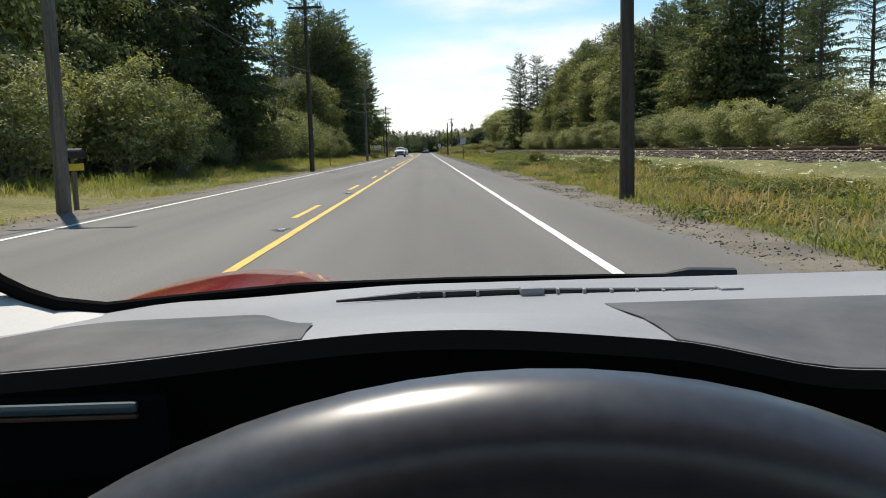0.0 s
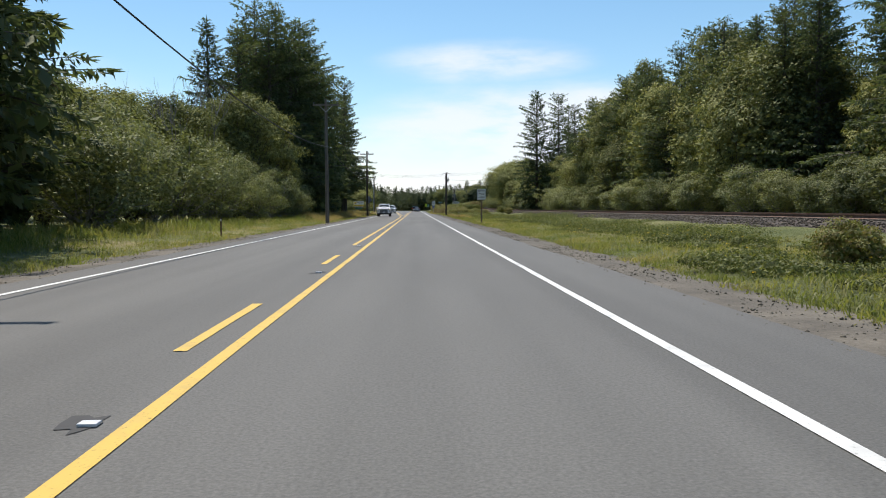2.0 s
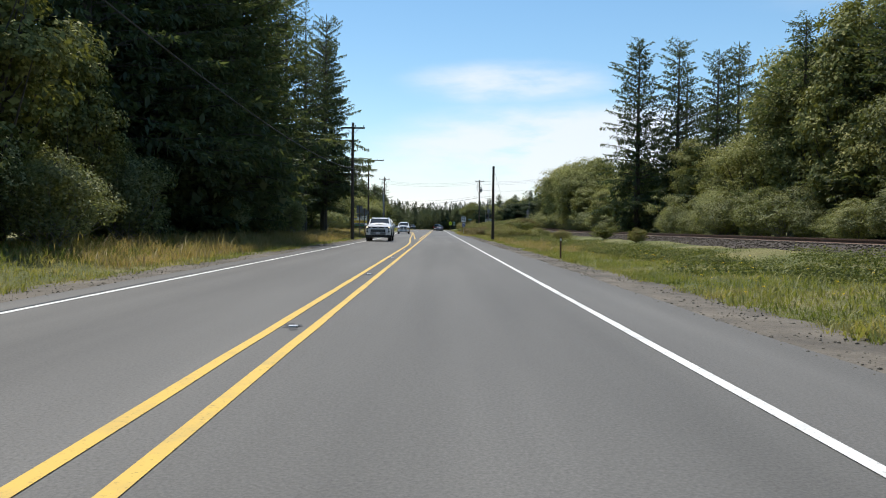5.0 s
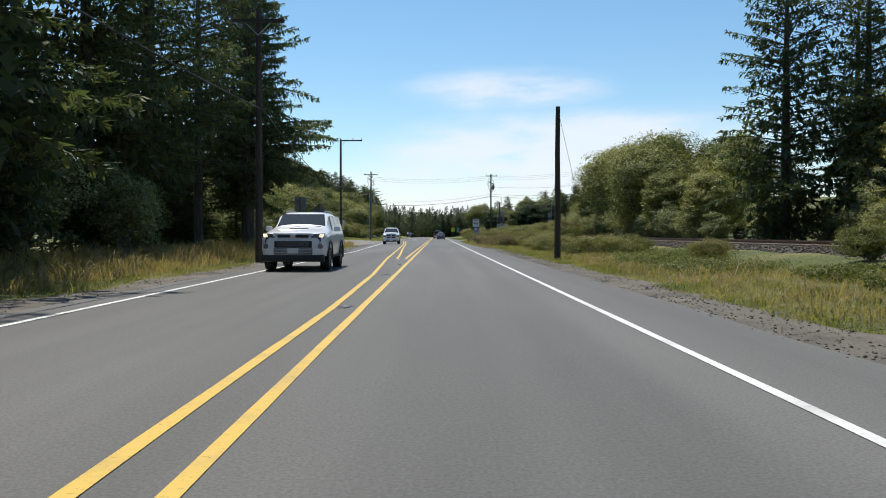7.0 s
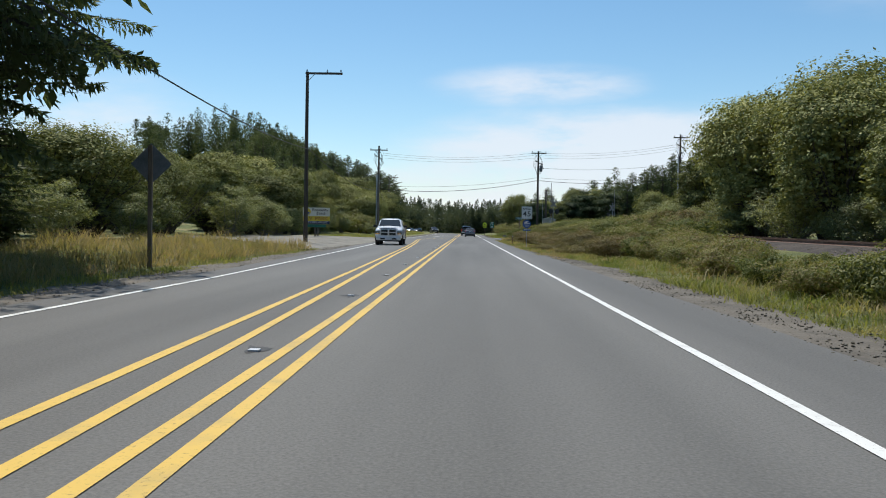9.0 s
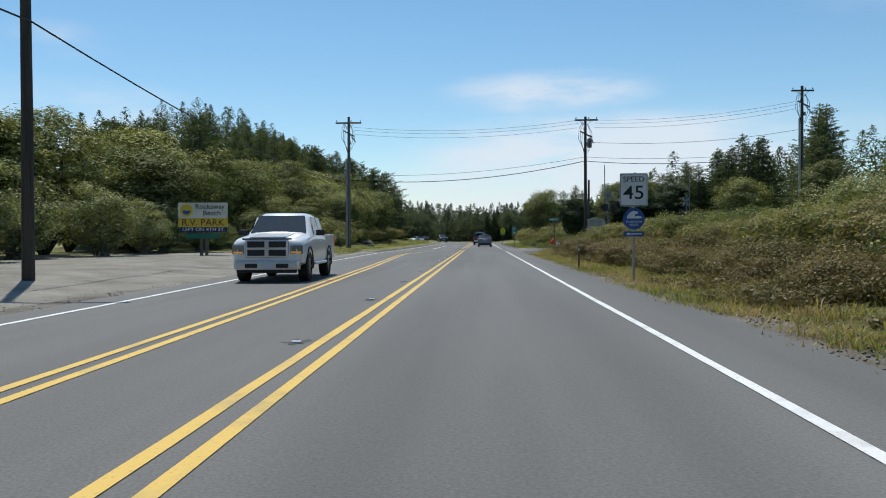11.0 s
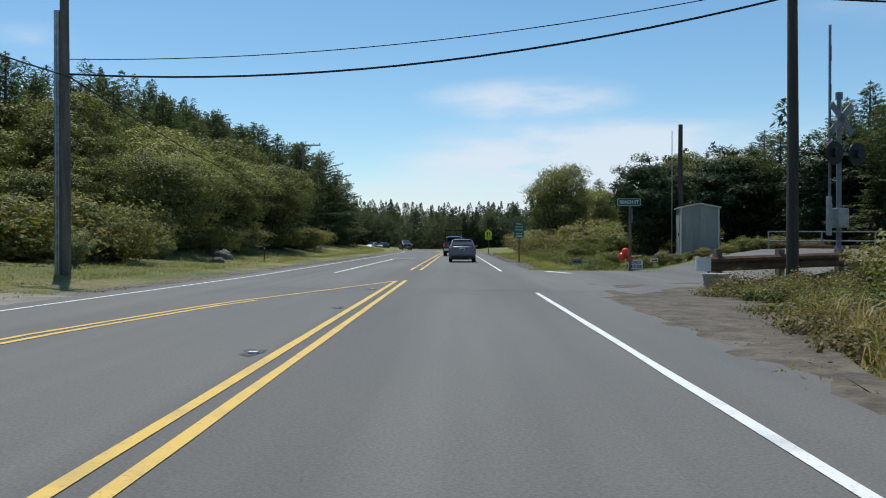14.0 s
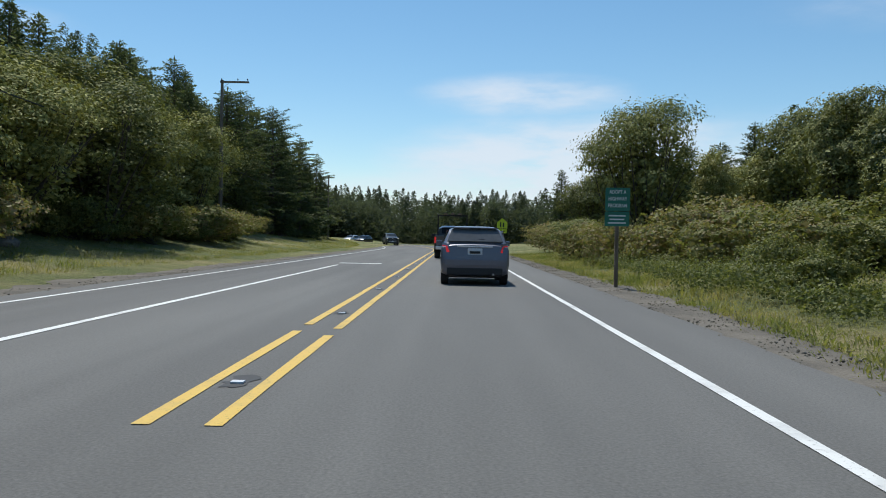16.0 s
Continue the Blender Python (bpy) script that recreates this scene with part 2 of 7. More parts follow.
GRASS = leaf_material("verge_grass", [(0.0, (0.10, 0.135, 0.034)), (0.4, (0.17, 0.195, 0.052)), (0.7, (0.28, 0.26, 0.095)), (1.0, (0.42, 0.34, 0.18))], 0.5, 0.02, patch=0.5)
DRY_GRASS = leaf_material("dry_tall_grass", [(0.0, (0.17, 0.155, 0.06)), (0.4, (0.29, 0.235, 0.105)), (0.75, (0.39, 0.285, 0.155)), (1.0, (0.46, 0.33, 0.215))], 0.45, 0.02, patch=0.7)
PETAL = leaf_material("white_petals", [(0.0, (0.6, 0.6, 0.52)), (1.0, (0.8, 0.8, 0.76))], 0.4, 0.02)
YELLOW_PETAL = leaf_material("yellow_petals", [(0.0, (0.62, 0.42, 0.02)), (1.0, (0.78, 0.6, 0.05))], 0.4, 0.02)

# ---- mesh helpers ----


def link_mesh(name, mesh, mat, parent=None, label=""):
    ob = new(name, mesh)
    if mat is not None and not mesh.materials:
        mesh.materials.append(mat)
    if parent is not None:
        ob.parent = parent
    if label:
        ob["label"] = label
    return ob


def part(name, bm, mat, parent=None, label="", smooth=False):
    mesh = bpy.data.meshes.new(name)
    bm.to_mesh(mesh)
    bm.free()
    if smooth:
        mesh.polygons.foreach_set("use_smooth", [True] * len(mesh.polygons))
        mesh.set_sharp_from_angle(angle=radians(40))
    return link_mesh(name, mesh, mat, parent, label)


def array_mesh(name, verts, loops, per_face):
    """A mesh from numpy vertices and faces that all have per_face corners."""
    verts = np.asarray(verts, dtype=np.float32).reshape(-1, 3)
    loops = np.asarray(loops, dtype=np.int32).ravel()
    mesh = bpy.data.meshes.new(name)
    count = len(loops) // per_face
    mesh.vertices.add(len(verts))
    mesh.vertices.foreach_set("co", verts.ravel())
    mesh.loops.add(len(loops))
    mesh.loops.foreach_set("vertex_index", loops)
    mesh.polygons.add(count)
    mesh.polygons.foreach_set("loop_start", np.arange(count, dtype=np.int32) * per_face)
    mesh.update(calc_edges=True)
    return mesh


def thing(name, x=0.0, y=0.0, z=0.0, turn=0.0, label="", category="", group="", kind=""):
    ob = new(name)
    ob.empty_display_size = 0.2
    ob.matrix_basis = pose(x, y, z, 0, 0, turn)
    return tagged(ob, label, category, group, kind)


def box(bm, cx, cy, cz, sx, sy, sz, bevel=0.0, turn=None):
    r = bmesh.ops.create_cube(bm, size=1.0)
    m = Matrix.Translation((cx, cy, cz)) @ (turn or Matrix()) @ Matrix.Diagonal((sx, sy, sz, 1))
    bmesh.ops.transform(bm, matrix=m, verts=r["verts"])
    if bevel:
        edges = {e for v in r["verts"] for e in v.link_edges}
        bmesh.ops.bevel(bm, geom=list(edges), offset=bevel, segments=2, profile=0.7, affect="EDGES")
    return bm


def tube(bm, a, b, r1, r2=None, sides=10, caps=True):
    a, b = Vector(a), Vector(b)
    r2 = r1 if r2 is None else r2
    d = b - a
    q = d.to_track_quat("Z", "Y").to_matrix().to_4x4()
    bmesh.ops.create_cone(bm, cap_ends=caps, segments=sides, radius1=r1, radius2=r2, depth=d.length,
                          matrix=Matrix.Translation((a + b) / 2) @ q)
    return bm


def chain(bm, points, radii, sides=6):
    """A tapered tube through several points."""
    rings = []
    ways = [(Vector(points[min(i + 1, len(points) - 1)]) - Vector(points[max(i - 1, 0)])).normalized() for i in range(len(points))]
    ref = min((Vector((1, 0, 0)), Vector((0, 1, 0)), Vector((0, 0, 1))), key=lambda v: max(abs(v.dot(d)) for d in ways))
    for i, p in enumerate(points):
        p, d = Vector(p), ways[i]
        a = ref.cross(d).normalized()
        b = d.cross(a)
        rings.append([bm.verts.new(p + (a * math.cos(2 * math.pi * k / sides) + b * math.sin(2 * math.pi * k / sides)) * radii[i]) for k in range(sides)])
    for r1, r2 in zip(rings, rings[1:]):
        for k in range(sides):
            bm.faces.new((r1[k], r1[(k + 1) % sides], r2[(k + 1) % sides], r2[k]))
    bm.faces.new(rings[0][::-1])
    bm.faces.new(rings[-1])
    return bm


def smooth01(v, a, b):
    u = min(1.0, max(0.0, (v - a) / (b - a)))
    return u * u * (3 - 2 * u)

# ---- ground, road, railway ----


def ground_z(x, y):
    """Height of the ground: flat roadbed, low verges, the railway bank, the wooded bank and hill."""
    z = -0.06
    if x > 3.2:
        bank = smooth01(x, 9.5, 12.5) * 0.35
        north = smooth01(y, 185, 225)
        rise = smooth01(x, 3.6, 9.5) * 0.75 + smooth01(x, 9.0, 14.0) * 0.15
        corner = smooth01(y, 246, 260) * (1 - smooth01(y, 282, 296)) * (1 - smooth01(x, 7.5, 13.0))
        z += bank * (1 - north) + rise * north * (1 - 0.45 * smooth01(y, 280, 300)) * (1 - corner)
        z += 0.10 * smooth01(x, 3.6, 5.5) * (1 - north)
        z += smooth01(x, 26, 80) * (4.0 + 5.0 * smooth01(y, 250, 310))
    if x < -7.0:
        z += 0.30 * smooth01(-x, 7.5, 13.0)
        up = smooth01(y, 262, 292) * (1 - 0.5 * smooth01(y, 345, 380))
        z += up * (smooth01(-x, 11.5, 22.0) * 1.5)
        z += smooth01(-x, 24, 75) * 23.5 * smooth01(y, 290, 430) * (1 - 0.36 * smooth01(-x, 72, 94))
        z += smooth01(-x, 24, 80) * 2.0
    rough = smooth01(abs(x + 1.6), 6.0, 9.0)
    z += rough * 0.10 * noise.noise(Vector((x * 0.35, y * 0.35, 0.0)))
    return z


def steps(parts):
    out = []
    for a, b, d in parts:
        out += [a + d * i for i in range(int(round((b - a) / d)))]
    return out + [parts[-1][1]]


def ground_sheet():
    xs = steps([(-1400, -200, 150), (-200, -40, 8), (-40, 40, 0.8), (40, 200, 8), (200, 1400, 150)])
    ys = steps([(-900, -60, 70), (-60, 420, 2.4), (420, 620, 10), (620, 2020, 140)])
    v = [(x, y, ground_z(x, y)) for y in ys for x in xs]
    n = len(xs)
    f = [(j * n + i, j * n + i + 1, (j + 1) * n + i + 1, (j + 1) * n + i) for j in range(len(ys) - 1) for i in range(n - 1)]
    mesh = array_mesh("ground", v, f, 4)
    mesh.polygons.foreach_set("use_smooth", [True] * len(mesh.polygons))
    return tagged(link_mesh("ground", mesh, GROUND), "rough roadside meadow of green and straw-coloured grass", "ground", kind="structure")


def bend(y):
    """How far the road has swung to its left at y: straight, then a wide curve beyond the crossing."""
    return -0.0026 * max(0.0, y - 352) ** 2


def strip(name, left, right, y0, y1, step, z, mat, ragged=0.0, thick=0.0, seed=1):
    """A flat band along the road between the side lines left(y) and right(y)."""
    rng = random.Random(seed)
    bm = bmesh.new()
    rows = []
    k = max(1, int(round((y1 - y0) / step)))
    for i in range(k + 1):
        y = y0 + (y1 - y0) * i / k
        a, b = left(y) + bend(y), right(y) + bend(y)
        ja, jb = rng.uniform(-ragged, ragged), rng.uniform(-ragged, ragged)
        rows.append((bm.verts.new((a + ja, y, z)), bm.verts.new((b + jb, y, z))))
    for (a, b), (c, d) in zip(rows, rows[1:]):
        bm.faces.new((a, b, d, c))
    if thick:
        r = bmesh.ops.extrude_face_region(bm, geom=bm.faces[:])
        bmesh.ops.translate(bm, verts=[e for e in r["geom"] if isinstance(e, bmesh.types.BMVert)], vec=(0, 0, -thick))
        bmesh.ops.recalc_face_normals(bm, faces=bm.faces[:])
    return part(name, bm, mat)


def lerp_table(table):
    ys, xs = [a for a, _ in table], [b for _, b in table]
    return lambda y: float(np.interp(y, ys, xs))


LEFT_EDGE = lerp_table([(-100, -5.71), (180, -5.71), (212, -6.6), (233, -7.4), (258, -7.9), (275, -7.3), (345, -7.3)])
FAR_YELLOW = lerp_table([(140, -2.15), (150, -2.32), (164, -2.8), (186, -3.35), (212, -4.05), (229, -4.65), (247, -5.45), (255, -5.6), (261, -4.7), (266, -3.25), (270.7, -2.0)])
RIGHT_EDGE = lerp_table([(-100, 1.72), (600, 1.72)])

ground_sheet()
tagged(strip("road", lambda y: LEFT_EDGE(y) - 0.75, lambda y: 3.15 - 0.12 * smooth01(y, 190, 215), -120, 470, 2.0, 0.02, ASPHALT, 0.05, 0.2),
       "worn grey two-lane asphalt highway", "road", kind="structure")


def shoulder(inner, outer, slope, seed):
    """A gravel band beside the asphalt whose ragged outer edge sinks into the verge."""
    rng = random.Random(seed)
    bm = bmesh.new()
    rows = []
    for i in range(740):
        y = -120 + i * 0.8
        x0, x1 = inner(y) + bend(y), outer(y) + bend(y) + rng.uniform(-0.18, 0.18)
        mid = (x0 + x1) / 2
        low = -0.15 if slope > 0 and 264.5 < y < 280 else 0.0
        rows.append([bm.verts.new(p) for p in ((x0, y, 0.004 + low), (mid, y, 0.006 + rng.uniform(0, 0.02) + low), (x1, y, rng.uniform(-0.02, 0.02) + low), (x1 + slope, y, -0.13))])
    for a, b in zip(rows, rows[1:]):
        for k in range(3):
            bm.faces.new((a[k], a[k + 1], b[k + 1], b[k]) if slope > 0 else (a[k + 1], a[k], b[k], b[k + 1]))
    return part("gravel_shoulder", bm, GRAVEL, smooth=True)


tagged(shoulder(lambda y: 2.5, lambda y: 4.25 - 0.75 * smooth01(y, 190, 215) + 0.7 * smooth01(y, 282, 290), 0.7, 2),
       "loose grey gravel shoulder beside the highway", "shoulder", kind="structure")
tagged(shoulder(lambda y: LEFT_EDGE(y) - 0.5, lambda y: LEFT_EDGE(y) - 1.8 - 0.5 * smooth01(y, 225, 240), -0.7, 3),
       "loose grey gravel shoulder beside the highway", "shoulder", kind="structure")


def marking(x_of, y0, y1, mat, width, label, group):
    ob = strip("road_marking", lambda y: x_of(y) - width / 2, lambda y: x_of(y) + width / 2, y0, y1, 1.5, 0.026, mat, 0.006, 0.0, int(y0 * 7) % 97)
    return tagged(ob, label, "road marking", group, "structure")


WL, YL = "painted white edge line on the asphalt", "painted yellow centre line on the asphalt"
marking(RIGHT_EDGE, -120, 264.6, WHITE_PAINT, 0.105, WL, "edge lines")
marking(RIGHT_EDGE, 279.5, 460, WHITE_PAINT, 0.105, WL, "edge lines")
marking(LEFT_EDGE, -120, 460, WHITE_PAINT, 0.11, WL, "edge lines")
marking(lambda y: -1.72, -120, 271.2, YELLOW_PAINT, 0.11, YL, "centre lines")
for x, y0, y1 in ((-1.72, 281.0, 285.5), (-1.72, 286.2, 460), (-2.15, 281.0, 285.9), (-2.15, 286.6, 460)):
    marking(lambda y, x=x: x, y0, y1, YELLOW_PAINT, 0.11, YL, "centre lines")
marking(lambda y: -2.15, 61, 140, YELLOW_PAINT, 0.11, YL, "centre lines")
for k in range(5):
    marking(lambda y: -2.12, 52.5 - 10.0 * k, 55.7 - 10.0 * k, YELLOW_PAINT, 0.11, "short yellow dash of the passing line", "yellow dashes")
marking(FAR_YELLOW, 140, 270.7, YELLOW_PAINT, 0.11, YL, "centre lines")
marking(lambda y: FAR_YELLOW(y) + 0.25 + 0.2 * (1 - smooth01(y, 164, 200)), 164.5, 262, YELLOW_PAINT, 0.11, YL, "centre lines")
marking(lambda y: -1.99, 164.5, 270.6, YELLOW_PAINT, 0.11, YL, "centre lines")
marking(lambda y: -4.95, 278, 309, WHITE_PAINT, 0.13, "solid white lane line on the asphalt", "lane lines")


def flat_quad(name, corners, z, mat, label, category):
    bm = bmesh.new()
    bm.faces.new([bm.verts.new((x, y, z)) for x, y in corners])
    return tagged(part(name, bm, mat), label, category, kind="structure")


flat_quad("road_marking", [(3.4, 279.2), (3.68, 279.45), (4.3, 277.0), (4.02, 276.8)], 0.042, WHITE_PAINT, "white stop bar across the mouth of the side street", "road marking")
flat_quad("road_marking", [(-5.2, 311), (-3.4, 311), (-3.4, 311.7), (-5.2, 311.7)], 0.026, WHITE_PAINT, "white bar painted across the turning lane", "road marking")


def side_street():
    """The side street that climbs a little to the level crossing."""
    bm = bmesh.new()
    rows = []
    for i in range(25):
        x = 2.0 + i * 1.25
        flare = (1 - smooth01(x, 2.0, 8.0))
        y0, y1 = 268.3 - 5.8 * flare, 279.0 + 1.0 * flare
        z = max(0.025, ground_z(x, 272) + 0.09) if i else 0.0
        rows.append((bm.verts.new((x, y0, z)), bm.verts.new((x, y1 + 0.25 * (x - 2), z))))
    for (a, b), (c, d) in zip(rows, rows[1:]):
        bm.faces.new((a, c, d, b))
    r = bmesh.ops.extrude_face_region(bm, geom=bm.faces[:])
    bmesh.ops.translate(bm, verts=[e for e in r["geom"] if isinstance(e, bmesh.types.BMVert)], vec=(0, 0, -0.9))
    bmesh.ops.recalc_face_normals(bm, faces=bm.faces[:])
    return tagged(part("side_road", bm, ASPHALT), "grey asphalt side street meeting the highway", "road", kind="structure")


side_street()


def gravel_yard():
    """A pale pull-off that follows the ground in front of the hedge."""
    bm = bmesh.new()
    rows = []
    for i in range(36):
        y = 204 + i * 1.7
        out = 13.0 * smooth01(y, 203, 222) * (1 - smooth01(y, 238, 251))
        rows.append([bm.verts.new((LEFT_EDGE(y) - 0.6 - out * k / 8 - 0.2 * k, y, max(0.008, ground_z(LEFT_EDGE(y) - 0.6 - out * k / 8 - 0.2 * k, y) + 0.05))) for k in range(9)])
    for a, b in zip(rows, rows[1:]):
        for k in range(8):
            bm.faces.new((a[k + 1], a[k], b[k], b[k + 1]))
    return tagged(part("gravel_yard", bm, YARD_GRAVEL), "pale gravel pull-off beside the highway", "yard", kind="structure")


gravel_yard()


def dirt_corner():
    """Bare brown dirt on the corner between the highway and the side street."""
    rng = random.Random(4)
    bm = bmesh.new()
    rows = []
    for i in range(24):
        y = 251.0 + i * 0.8
        wide = 0.4 + 3.4 * smooth01(y, 251.5, 262.0)
        xs = [2.4] + [3.0 + wide * k / 6 + rng.uniform(-0.12, 0.12) for k in range(1, 7)]
        rows.append([bm.verts.new((x, y, max(0.0, ground_z(x, y), (ground_z(x, 272) + 0.03) * smooth01(y, 258, 262)) + rng.uniform(0.012, 0.04) if k else 0.004)) for k, x in enumerate(xs)])
    for a, b in zip(rows, rows[1:]):
        for k in range(6):
            bm.faces.new((a[k], a[k + 1], b[k + 1], b[k]))
    return tagged(part("dirt_corner", bm, DIRT, smooth=True), "bare brown dirt with dry leaves at the street corner", "dirt", kind="structure")


dirt_corner()
RAIL_X = 15.6


def railway():
    bm = bmesh.new()
    rows = []
    for i in range(110):
        y = -120 + i * 4.0
        z = 0.45 + 0.25 * smooth01(y, 185, 225)
        rows.append([bm.verts.new((RAIL_X + dx, y, z + dz)) for dx, dz in ((-3.6, -0.35), (-1.6, 0.2), (1.6, 0.2), (3.6, -0.35))])
    for a, b in zip(rows, rows[1:]):
        for k in range(3):
            bm.faces.new((a[k], a[k + 1], b[k + 1], b[k]))
    bed = tagged(part("railway_bed", bm, BALLAST), "grey-brown stone ballast bank of the railway", "railway bed", kind="structure")
    track = thing("railway_track", RAIL_X, 0, 0, 0, "rusty single railway track on dark timber sleepers", "railway track")
    for side in (-0.76, 0.76):
        bm = bmesh.new()
        prof = [(-0.07, 0.0), (0.07, 0.0), (0.02, 0.03), (0.02, 0.11), (0.037, 0.12), (0.037, 0.16), (-0.037, 0.16), (-0.037, 0.12), (-0.02, 0.11), (-0.02, 0.03)]
        prev = None
        for i in range(56):
            y = -120 + i * 7.6
            z = 0.69 + 0.25 * smooth01(y, 185, 225)
            ring = [bm.verts.new((side + px, y, z + pz)) for px, pz in prof]
            if prev:
                for k in range(len(prof)):
                    j = (k + 1) % len(prof)
                    bm.faces.new((prev[k], prev[j], ring[j], ring[k]))
            prev = ring
        part("rail", bm, RUST, track)
    bm = bmesh.new()
    box(bm, 0, 0, 0, 2.5, 0.22, 0.16, 0.02)
    first = part("sleeper", bm, TIE_WOOD, track)
    mesh = first.data
    for i in range(280):
        y = 12 + i * 0.62
        ob = first if i == 0 else new("sleeper", mesh)
        ob.parent = track
        ob.location = (0, y, 0.62 + 0.25 * smooth01(y, 185, 225))
    return bed


railway()


def pebbles(label, seed, count, pick):
    """Loose stones strewn over the shoulder, each a small uneven octahedron."""
    rng = np.random.default_rng(seed)
    xy = np.array([pick(rng) for _ in range(count)])
    c = np.column_stack([xy, np.full(count, 0.014)])
    r = 0.006 + 0.022 * rng.uniform(0, 1, count) ** 3
    axes = np.array([(1, 0, 0), (0, 1, 0), (-1, 0, 0), (0, -1, 0), (0, 0, 0.7), (0, 0, -0.7)], float)
    v = c[:, None, :] + axes[None] * (r[:, None, None] * rng.uniform(0.6, 1.3, (count, 6, 1))) + rng.normal(0, 0.15, (count, 6, 3)) * r[:, None, None]
    tri = np.array([(0, 1, 4), (1, 2, 4), (2, 3, 4), (3, 0, 4), (1, 0, 5), (2, 1, 5), (3, 2, 5), (0, 3, 5)])
    loops = (np.arange(count)[:, None, None] * 6 + tri[None]).reshape(-1)
    return tagged(link_mesh("loose_gravel", array_mesh("loose_gravel", v.reshape(-1, 3), loops, 3), PEBBLE), label, "gravel", kind="stuff")


def bank_stones(label, seed, count):
    """Coarse ballast lying on the near slope of the railway bank."""
    rng = np.random.default_rng(seed)
    y = rng.uniform(10, 200, count)
    u = rng.uniform(0, 1, count)
    c = np.column_stack([RAIL_X - 3.6 + 2.2 * u, y, 0.12 + 0.55 * np.minimum(u * 1.1, 1.0)])
    r = rng.uniform(0.025, 0.075, count)
    axes = np.array([(1, 0, 0), (0, 1, 0), (-1, 0, 0), (0, -1, 0), (0, 0, 0.8), (0, 0, -0.8)], float)
    v = c[:, None, :] + axes[None] * (r[:, None, None] * rng.uniform(0.6, 1.3, (count, 6, 1))) + rng.normal(0, 0.15, (count, 6, 3)) * r[:, None, None]
    tri = np.array([(0, 1, 4), (1, 2, 4), (2, 3, 4), (3, 0, 4), (1, 0, 5), (2, 1, 5), (3, 2, 5), (0, 3, 5)])
    loops = (np.arange(count)[:, None, None] * 6 + tri[None]).reshape(-1)
    return tagged(link_mesh("ballast_stones", array_mesh("ballast_stones", v.reshape(-1, 3), loops, 3), BALLAST_STONE), label, "gravel", kind="stuff")


bank_stones("coarse grey-brown ballast on the slope of the railway bank", 12, 16000)


def right_pebble(rng):
    y = rng.uniform(0, 320)
    if y > 260:
        y += 24
    return 3.0 - 0.05 * smooth01(y, 190, 215) + abs(rng.normal(0.35, 0.5)), y


def left_pebble(rng):
    y = rng.uniform(5, 330)
    return LEFT_EDGE(y) - 0.65 - abs(rng.normal(0.45, 0.4)), y


pebbles("loose grey-brown stones along the edge of the asphalt", 8, 34000, right_pebble)
pebbles("loose grey-brown stones along the edge of the asphalt", 9, 16000, left_pebble)

# ---- plants ----


def frames_of(direction):
    """Two unit vectors across each of the given directions."""
    d = direction / np.maximum(np.linalg.norm(direction, axis=1, keepdims=True), 1e-6)
    ref = np.where(np.abs(d[:, 2:3]) < 0.9, np.array([[0, 0, 1.0]]), np.array([[1.0, 0, 0]]))
    a = np.cross(d, ref)
    a /= np.maximum(np.linalg.norm(a, axis=1, keepdims=True), 1e-6)
    return d, a, np.cross(a, d)


def leaf_quads(centres, along, across, length, width):
    """Pointed leaves (rhombs) centred on the given places."""
    length, width = length[:, None], width[:, None]
    p = np.stack([centres - along * length / 2, centres + across * width / 2 - along * length * 0.06,
                  centres + along * length / 2, centres - across * width / 2 - along * length * 0.06], axis=1)
    return p


def quads_to_mesh(name, quads):
    n = len(quads)
    return array_mesh(name, quads.reshape(-1, 3), np.arange(n * 4), 4)


